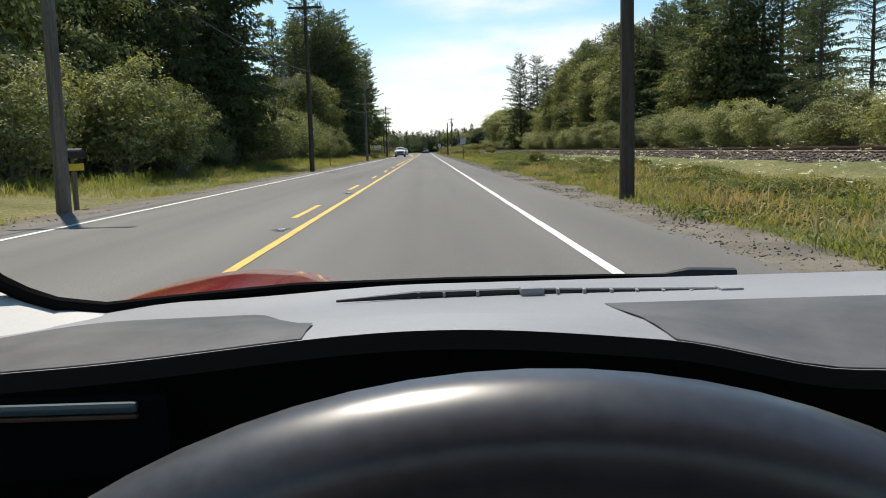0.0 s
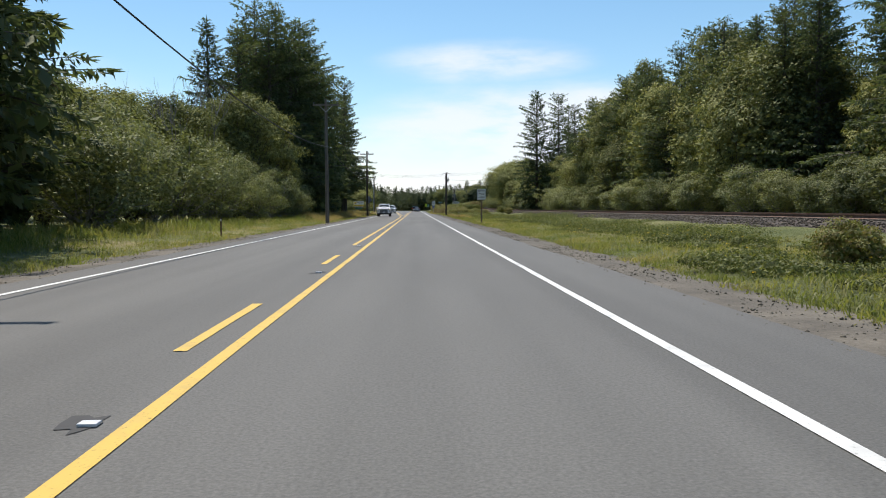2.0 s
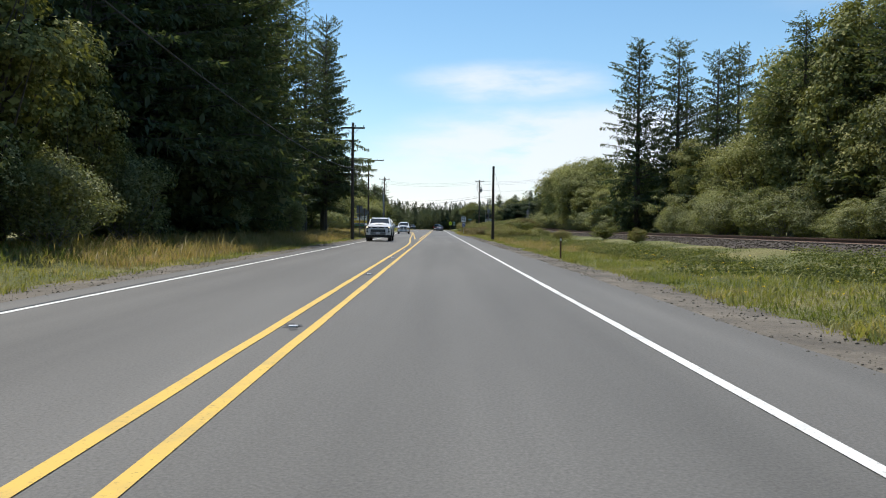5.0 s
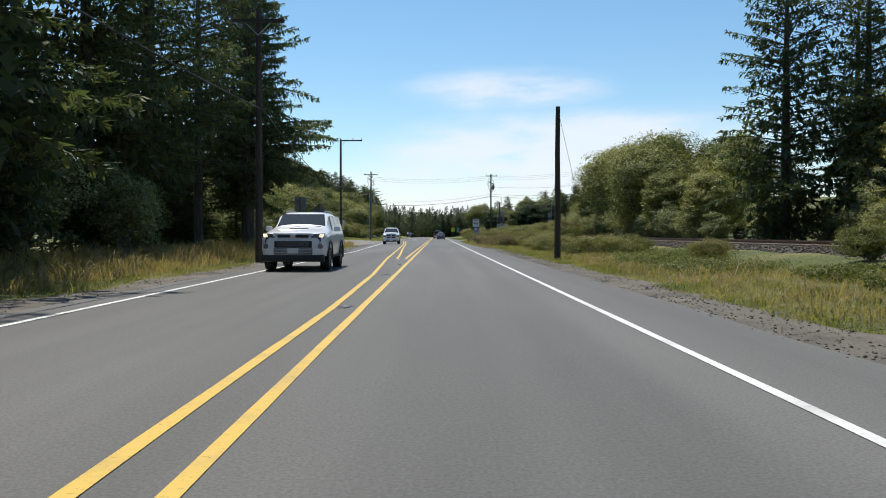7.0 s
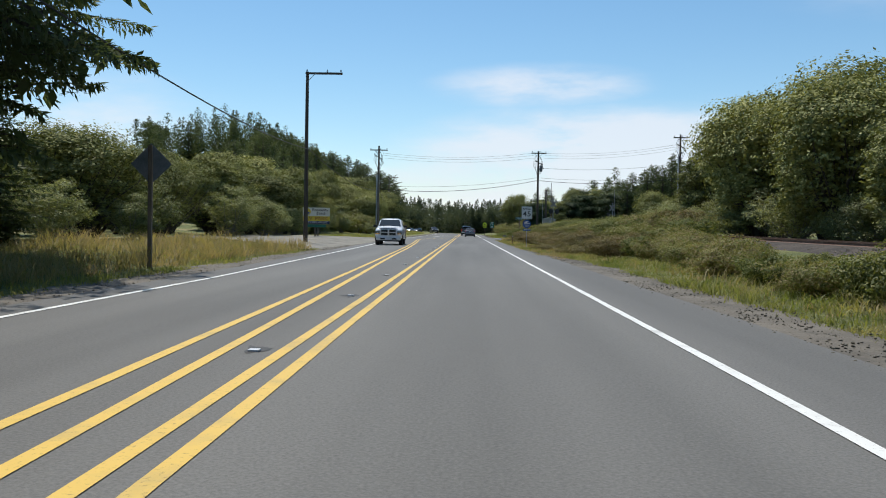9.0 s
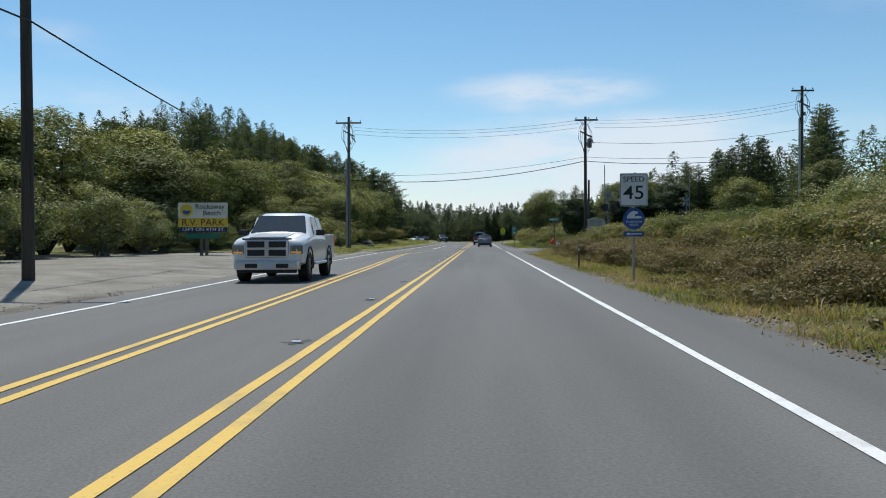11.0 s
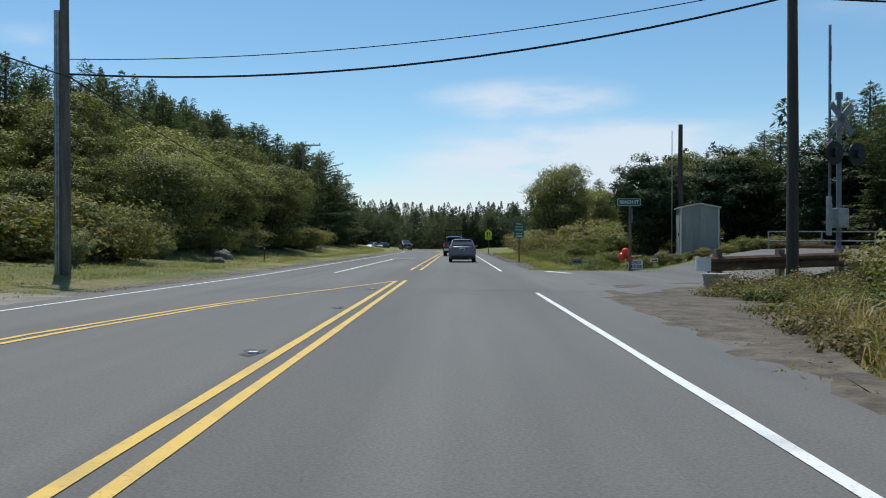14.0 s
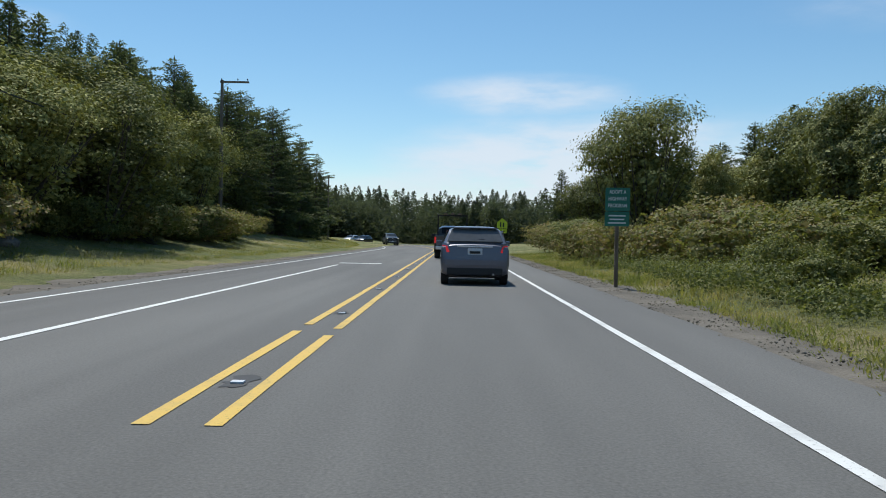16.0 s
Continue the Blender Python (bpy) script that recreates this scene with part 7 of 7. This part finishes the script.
    g = block("grille", c, BLACK_TRIM, (0, -0.005, 0.79), (1.08, 0.06, 0.19), 0.02)
    for k in range(3):
        block("grille_bar", g, DULL_METAL, (0, -0.04, 0.745 + 0.055 * k), (0.92, 0.012, 0.018), 0.003)
    block("upper_grille", c, BLACK_TRIM, (0, 0.0, 1.02), (0.88, 0.07, 0.075), 0.02)
    block("emblem", c, CHROME, (0, -0.045, 1.02), (0.15, 0.02, 0.10), 0.009, "plain chrome oval badge")
    block("skid_plate", c, DULL_METAL, (0, -0.005, 0.585), (1.12, 0.07, 0.19), 0.03, "grey bumper insert")
    for k in range(2):
        block("skid_bar", c, ALLOY, (0, -0.045, 0.555 + 0.085 * k), (1.04, 0.02, 0.025), 0.006)
    block("number_plate", c, PLATE_WHITE, (0, -0.062, 0.60), (0.32, 0.012, 0.15), 0.004)
    block("lower_bumper", c, BLACK_TRIM, (0, 0.06, 0.385), (1.80, 0.18, 0.20), 0.06)
    block("hood_edge", c, paint, (0, 0.035, 1.085), (1.10, 0.10, 0.05), 0.022)
    block("hood_scoop", c, BLACK_TRIM, (0, 1.02, 1.255), (0.56, 0.05, 0.025), 0.01)
    for dx in (-0.3, 0.35):
        block("wiper", c, BLACK_TRIM, (dx, 1.42, 1.30), (0.5, 0.02, 0.02), 0.004, "", pose(0, 0, 0, 0, -4, 0))
    block("underbody", c, BLACK_TRIM, (0, 2.4, 0.42), (1.5, 4.2, 0.16), 0.02)
    return c


def pickup(x, y, turn, paint, label, group="", rack=False):
    """A crew-cab pickup; its nose is at the origin and it faces -y."""
    c = thing("pickup_truck", x, y, 0.02, turn, label, "truck", group)
    w = 1.0
    st = [(0.0, 0.56, 0.96, 0.72, 1.03, 0.82), (0.05, 0.50, 1.02, 0.80, 1.11, 0.91), (0.16, 0.46, 1.07, 0.84, 1.17, 0.965), (0.4, 0.44, 1.12, 0.86, 1.215, 0.99), (1.1, 0.42, 1.18, 0.86, 1.27, 1.0), (1.5, 0.42, 1.22, 0.82, 1.32, 1.0), (1.8, 0.42, 1.24, 0.76, 1.535, 1.0), (2.15, 0.42, 1.22, 0.74, 1.84, 1.0),
          (2.6, 0.42, 1.22, 0.74, 1.90, 1.0), (3.5, 0.42, 1.22, 0.74, 1.89, 1.0), (3.85, 0.42, 1.22, 0.74, 1.80, 1.0), (4.02, 0.42, 1.22, 0.80, 1.40, 1.0), (4.04, 0.42, 1.20, 0.90, 1.27, 1.0)]
    part("cab", loft([(yy, body_section(w * ws, zb, bl, t, tp)) for yy, zb, bl, t, tp, ws in st]), paint, c, smooth=True)
    for s in (-1, 1):
        block("bed_side", c, paint, (s * 0.94, 4.92, 0.92), (0.11, 1.74, 0.74), 0.03)
    block("tailgate", c, paint, (0, 5.78, 0.92), (1.9, 0.09, 0.74), 0.03)
    block("bed_floor", c, BLACK_TRIM, (0, 4.92, 0.66), (1.8, 1.7, 0.12), 0.01)
    block("rear_bumper", c, CHROME, (0, 5.88, 0.62), (1.86, 0.14, 0.20), 0.04)
    panel("windscreen", [(-0.80, 1.55, 1.33), (0.80, 1.55, 1.33), (0.67, 2.12, 1.80), (-0.67, 2.12, 1.80)], WINDSCREEN, c, 0.02, "", 0.03)
    panel("rear_window", [(0.62, 3.99, 1.42), (-0.62, 3.99, 1.42), (-0.62, 3.87, 1.76), (0.62, 3.87, 1.76)], CAR_GLASS, c, 0.02)
    for s in (-1, 1):
        for y0, y1, y2, y3 in ((1.95, 2.92, 2.90, 2.25), (2.98, 3.80, 3.66, 2.97)):
            q = [(s * 0.95, y0, 1.27), (s * 0.95, y1, 1.27), (s * 0.79, y2, 1.78), (s * 0.79, y3, 1.78)]
            panel("side_window", q[::s], CAR_GLASS, c, 0.012)
        h = block("head_lamp", c, LAMP_CLEAR, (s * 0.785, 0.085, 0.88), (0.34, 0.17, 0.24), 0.035, "", pose(0, 0, 0, 0, 0, s * 16))
        block("indicator", h, LAMP_AMBER, (s * 0.785, -0.002, 0.80), (0.28, 0.022, 0.045), 0.008, "", pose(0, 0, 0, 0, 0, s * 16))
        block("wing_mirror", c, BLACK_TRIM, (s * 1.14, 1.98, 1.33), (0.26, 0.13, 0.17), 0.05)
        for yy in (1.02, 4.6):
            wheel(c, s * 0.86, yy, 0.41, 0.28)
            bm = bmesh.new()
            pts = [(s * 0.985, yy + math.cos(radians(a)) * 0.50, 0.43 + math.sin(radians(a)) * 0.50) for a in range(-10, 191, 20)]
            chain(bm, pts, [0.04] * len(pts), 6)
            part("wheel_arch", bm, BLACK_TRIM, c)
        bm = bmesh.new()
        tube(bm, (s * 1.0, 1.7, 0.47), (s * 1.0, 3.9, 0.47), 0.045)
        part("side_step", bm, CHROME, c)
        for yy in (2.75, 3.65):
            block("door_handle", c, paint, (s * 1.0, yy, 1.12), (0.03, 0.2, 0.035), 0.008)
        block("tail_lamp", c, TAIL_RED, (s * 0.95, 5.80, 1.05), (0.10, 0.08, 0.34), 0.02)
    g = block("grille", c, CHROME, (0, -0.005, 0.90), (1.18, 0.09, 0.48), 0.07)
    for sx in (-0.29, 0.29):
        for sz in (-0.11, 0.11):
            block("grille_opening", g, BLACK_TRIM, (sx, -0.048, 0.90 + sz), (0.47, 0.02, 0.16), 0.008)
    block("emblem", g, CHROME, (0, -0.06, 0.95), (0.10, 0.02, 0.13), 0.008, "plain chrome badge")
    b = block("bumper", c, CHROME, (0, 0.03, 0.47), (1.80, 0.20, 0.26), 0.08)
    block("hood_deflector", c, BLACK_TRIM, (0, 0.02, 1.15), (1.34, 0.06, 0.045), 0.018)
    block("hood_bulge", c, paint, (0, 0.78, 1.235), (1.00, 1.35, 0.07), 0.03, "", pose(0, 0, 0, 4.2, 0, 0))
    block("number_plate", b, PLATE_WHITE, (0, -0.075, 0.46), (0.33, 0.012, 0.16), 0.004)
    for s in (-0.42, 0.42):
        block("bumper_opening", b, BLACK_TRIM, (s, -0.068, 0.45), (0.34, 0.02, 0.11), 0.008)
    block("air_dam", c, BLACK_TRIM, (0, 0.08, 0.34), (1.6, 0.14, 0.16), 0.03)
    block("underbody", c, BLACK_TRIM, (0, 2.9, 0.48), (1.5, 5.2, 0.16), 0.02)
    c.scale = (1.0, 1.0, 1.0) if rack else (0.92, 0.86, 0.95)
    if rack:
        r = block("rack_bar", c, BLACK_TRIM, (0, 4.2, 2.45), (1.7, 0.05, 0.05), 0.008)
        block("rack_bar", c, BLACK_TRIM, (0, 5.6, 2.45), (1.7, 0.05, 0.05), 0.008)
        for s in (-0.82, 0.82):
            for yy in (4.2, 5.6):
                block("rack_post", c, BLACK_TRIM, (s, yy, 1.83), (0.05, 0.05, 1.26), 0.006)
            block("rack_rail", c, BLACK_TRIM, (s, 4.9, 2.48), (0.05, 2.2, 0.05), 0.006)
        for k in range(3):
            block("load", c, POST_WOOD, (-0.4 + 0.4 * k, 4.7, 2.53), (0.2, 3.0, 0.06), 0.004)
    return c


hatchback(0.20, 296.2, 0, GREY_BLUE, "slate-blue small hatchback on the highway, seen from behind")
suv(-4.75, 151.8, 0, WHITE_BODY, "white boxy sport utility car on the oncoming lane")
pickup(-5.6, 217.6, 1.5, WHITE_BODY, "white crew-cab pickup with a chrome grille on the highway")
pickup(-0.4, 328.0, 180, BLACK_BODY, "dark pickup with a loaded ladder rack, seen from behind", "", True)
suv(-9.2, 396.0, 12, BLACK_BODY, "black sport utility car on the far side of the road", "distant oncoming cars")
hatchback(-17.2, 419.0, 158, SILVER_BODY, "silver small car far along the oncoming lane", "distant oncoming cars")
hatchback(-14.6, 414.0, 160, BLACK_BODY, "dark small car far along the oncoming lane", "distant oncoming cars")


# ---- the red car at the start of the way ----


def red_car():
    """A red hatchback, its windscreen open: bonnet, dashboard, wheel, pillars, roof and tub."""
    c = thing("red_car", 0.133, -1.338, 0.0, 0, "red car with grey dashboard and black steering wheel, windscreen open", "car")
    # bonnet with a raised swell over each front wheel
    st = []
    for y, z, w in ((1.08, 0.850, 0.94), (1.3, 0.842, 0.96), (1.6, 0.826, 0.96), (1.9, 0.795, 0.95), (2.15, 0.74, 0.91), (2.35, 0.64, 0.84), (2.45, 0.54, 0.72)):
        st.append((y, [(w, z - 0.36), (w, z - 0.12), (w * 0.985, z - 0.05), (w * 0.93, z - 0.008), (w * 0.84, z + 0.018), (w * 0.74, z + 0.026), (w * 0.64, z + 0.018), (w * 0.54, z - 0.008), (w * 0.42, z - 0.022), (0.02, z - 0.022)]))
    ob = part("bonnet", loft(st), RED_BODY, c, smooth=True)
    ob.location = (0.30, 0, -0.022)
    ob.rotation_euler = (0, radians(2.4), 0)
    for s in (-1, 1):
        block("sill", c, RED_BODY, (0.30 + s * 0.80, 0.1, 0.36), (0.12, 2.6, 0.34), 0.04)
        block("door", c, RED_BODY, (0.30 + s * 0.84, -0.25, 0.68), (0.08, 1.5, 0.42), 0.03)
        for y in (1.75, -1.2):
            wheel(c, 0.30 + s * 0.76, y, 0.31, 0.2)
        bm = bmesh.new()
        chain(bm, [(0.30 + s * 0.98, 0.92, 0.90), (0.30 + s * 0.88, 0.45, 1.14), (0.30 + s * 0.70, -0.05, 1.36)], [0.055, 0.05, 0.05], 8)
        part("windscreen_pillar", bm, PILLAR_TRIM, c, "pale trimmed windscreen pillar")
    block("roof", c, RED_BODY, (0.30, -0.85, 1.40), (1.24, 1.6, 0.06), 0.02)
    block("floor", c, BLACK_TRIM, (0.30, 0.0, 0.22), (1.5, 3.4, 0.08), 0.01)
    block("tailgate", c, RED_BODY, (0.30, -1.75, 0.75), (1.5, 0.12, 0.8), 0.04)
    # dashboard top: sections across the car, from the cowl back to the brow
    rows = []
    xs = [-0.52 + 0.02 * i for i in range(84)]

    def top(x, y):
        brow = 0.024 * math.exp(-((x - 0.0) / 0.20) ** 2) * smooth01(0.78 - y, 0.0, 0.2)
        roll = 0.016 * smooth01(x, 0.16, 0.30) * smooth01(0.75 - y, 0.0, 0.15)
        return 0.928 + 0.016 * smooth01(0.98 - y, 0.0, 0.35) + brow - roll - 0.02 * smooth01(-x, 0.28, 0.5) - 0.013 * smooth01(-x, 0.0, 0.30) * smooth01(y, 0.74, 0.98)

    ys = [1.0, 0.96, 0.92, 0.88, 0.80, 0.72, 0.64, 0.58, 0.555]
    bm = bmesh.new()
    grid = [[bm.verts.new((x, y, top(x, y))) for x in xs] for y in ys]
    for a, b in zip(grid, grid[1:]):
        for k in range(len(xs) - 1):
            bm.faces.new((a[k], a[k + 1], b[k + 1], b[k]))
    bmesh.ops.recalc_face_normals(bm, faces=bm.faces[:])
    part("dashboard", bm, DASH_GREY, c, smooth=True)
    # Front below the brow: the shade there is put into the near-black colour.
    bm = bmesh.new()
    face = [[bm.verts.new((x, y, top(x, 0.555) - dz)) for x in xs] for y, dz in ((0.555, 0.0), (0.548, 0.012), (0.60, 0.10), (0.62, 0.36))]
    for a, b in zip(face, face[1:]):
        for k in range(len(xs) - 1):
            bm.faces.new((a[k], a[k + 1], b[k + 1], b[k]))
    bmesh.ops.recalc_face_normals(bm, faces=bm.faces[:])
    part("dashboard_front", bm, BLACK_AND_SHADE, c, "dashboard front, shade under the brow put into its black", smooth=True)
    # soft pads on the dashboard
    for x0, x1, y0, y1, lab in ((-0.50, -0.09, 0.557, 0.80, "dark soft brow over the instruments"), (0.17, 1.05, 0.557, 0.79, "dark soft pad before the passenger seat")):
        bm = bmesh.new()
        n = 30

        def pad_y(i, j):
            return y0 + (y1 - y0) * j / 5 * (0.72 + 0.28 * (i / n if x0 < 0 else 1.0)) * (1.0 if x0 > 0 else 1 - 0.75 * smooth01(i / n, 0.8, 1.0))

        g = [[bm.verts.new((x0 + (x1 - x0) * i / n, pad_y(i, j), top(x0 + (x1 - x0) * i / n, pad_y(i, j)) + 0.001 + 0.004 * math.sin(3.14 * j / 5) * smooth01(1 - abs(2 * i / n - 1), 0.0, 0.2))) for i in range(n + 1)] for j in range(6)]
        for a, b in zip(g, g[1:]):
            for k in range(n):
                bm.faces.new((a[k], a[k + 1], b[k + 1], b[k]))
        part("soft_pad", bm, DASH_DARK, c, lab, smooth=True)
    # slim air vent along the foot of the windscreen
    bm = bmesh.new()
    chain(bm, [(-0.101, 0.87, 0.933), (-0.016, 0.885, 0.935), (0.102, 0.895, 0.933), (0.317, 0.89, 0.928)], [0.0015, 0.004, 0.0045, 0.0045], 8)
    v = part("windscreen_vent", bm, BLACK_TRIM, c)
    for x, z in ((-0.013, 0.934), (0.015, 0.933), (0.052, 0.933), (0.14, 0.933), (0.169, 0.932), (0.199, 0.931), (0.227, 0.93), (0.256, 0.929), (0.287, 0.928)):
        block("vent_slat", v, DASH_GREY, (x, 0.888, z), (0.003, 0.012, 0.008), 0)
    for x, z in ((0.111, 0.936), (0.329, 0.93)):
        block("vent_cap", v, DASH_GREY, (x, 0.885, z), (0.026, 0.022, 0.009), 0.004)
    bm = bmesh.new()
    chain(bm, [(-0.523, 0.93, 0.981), (-0.498, 0.95, 0.952), (-0.48, 0.97, 0.934), (-0.453, 0.99, 0.918), (-0.397, 1.0, 0.909), (-0.302, 1.01, 0.916), (-0.171, 1.02, 0.924), (0.028, 1.03, 0.925), (0.244, 1.03, 0.923), (0.617, 1.02, 0.908)], [0.010, 0.010, 0.010, 0.009, 0.008, 0.007, 0.007, 0.006, 0.006, 0.006], 8)
    part("windscreen_seal", bm, BLACK_AND_SHADE, c, smooth=True)
    bm = bmesh.new()
    chain(bm, [(0.25, 1.12, 0.909), (0.33, 1.14, 0.907), (0.366, 1.15, 0.908), (0.438, 1.16, 0.904)], [0.003, 0.004, 0.0085, 0.0085], 8)
    part("wiper", bm, BLACK_TRIM, c)
    bm = bmesh.new()
    pairs = [(bm.verts.new(a), bm.verts.new(b)) for a, b in zip(((-0.554, 0.96, 0.967), (-0.509, 0.97, 0.941), (-0.46, 0.995, 0.913), (-0.397, 1.0, 0.904)), ((-0.492, 0.8, 0.905), (-0.446, 0.84, 0.901), (-0.415, 0.9, 0.895), (-0.386, 0.97, 0.904)))]
    for (a, b), (p, q) in zip(pairs, pairs[1:]):
        bm.faces.new((a, p, q, b))
    part("pillar_base", bm, PILLAR_TRIM, c, "pale pillar trim in the sun", smooth=True)
    # steering wheel
    bm = bmesh.new()
    tilt = radians(6)
    rings = []
    for k in range(96):
        a = 2 * math.pi * k / 96
        mid = Vector((0.02 + 0.19 * math.cos(a), 0.15 + 0.19 * math.sin(a) * math.sin(tilt), 0.854 + 0.19 * math.sin(a) * math.cos(tilt)))
        out = Vector((math.cos(a), math.sin(a) * math.sin(tilt), math.sin(a) * math.cos(tilt)))
        side = Vector((0, -math.cos(tilt), math.sin(tilt)))
        rings.append([bm.verts.new(mid - out * 0.014 + (out * math.cos(b) + side * math.sin(b)) * 0.0155) for b in (2 * math.pi * j / 12 for j in range(12))])
    for k in range(96):
        a, b = rings[k], rings[(k + 1) % 96]
        for i in range(12):
            bm.faces.new((a[i], a[(i + 1) % 12], b[(i + 1) % 12], b[i]))
    bmesh.ops.recalc_face_normals(bm, faces=bm.faces[:])
    sw = part("steering_wheel", bm, WHEEL_LEATHER, c, "black leather steering wheel", smooth=True)
    block("wheel_hub", sw, BLACK_TRIM, (0.02, 0.17, 0.84), (0.16, 0.05, 0.13), 0.03)
    for s in (-1, 1):
        block("wheel_spoke", sw, BLACK_TRIM, (0.02 + s * 0.12, 0.165, 0.845), (0.12, 0.02, 0.035), 0.008)
    bm = bmesh.new()
    tube(bm, (0.02, 0.19, 0.84), (0.02, 0.58, 0.74), 0.04)
    part("steering_column", bm, BLACK_TRIM, c)
    sv = block("side_vent", c, BLACK_AND_SHADE, (-0.29, 0.555, 0.902), (0.22, 0.02, 0.060), 0.008)
    # Two thin coloured strips paint the reflections on the black vent.
    block("vent_trim", sv, VENT_REFLECTION, (-0.3, 0.543, 0.924), (0.20, 0.006, 0.0075), 0.003, "dim blue-green reflection made as a strip")
    block("vent_trim", sv, RUST, (-0.3, 0.542, 0.918), (0.20, 0.005, 0.003), 0.001, "dull orange reflection made as a lower strip")
    return c


red_car()
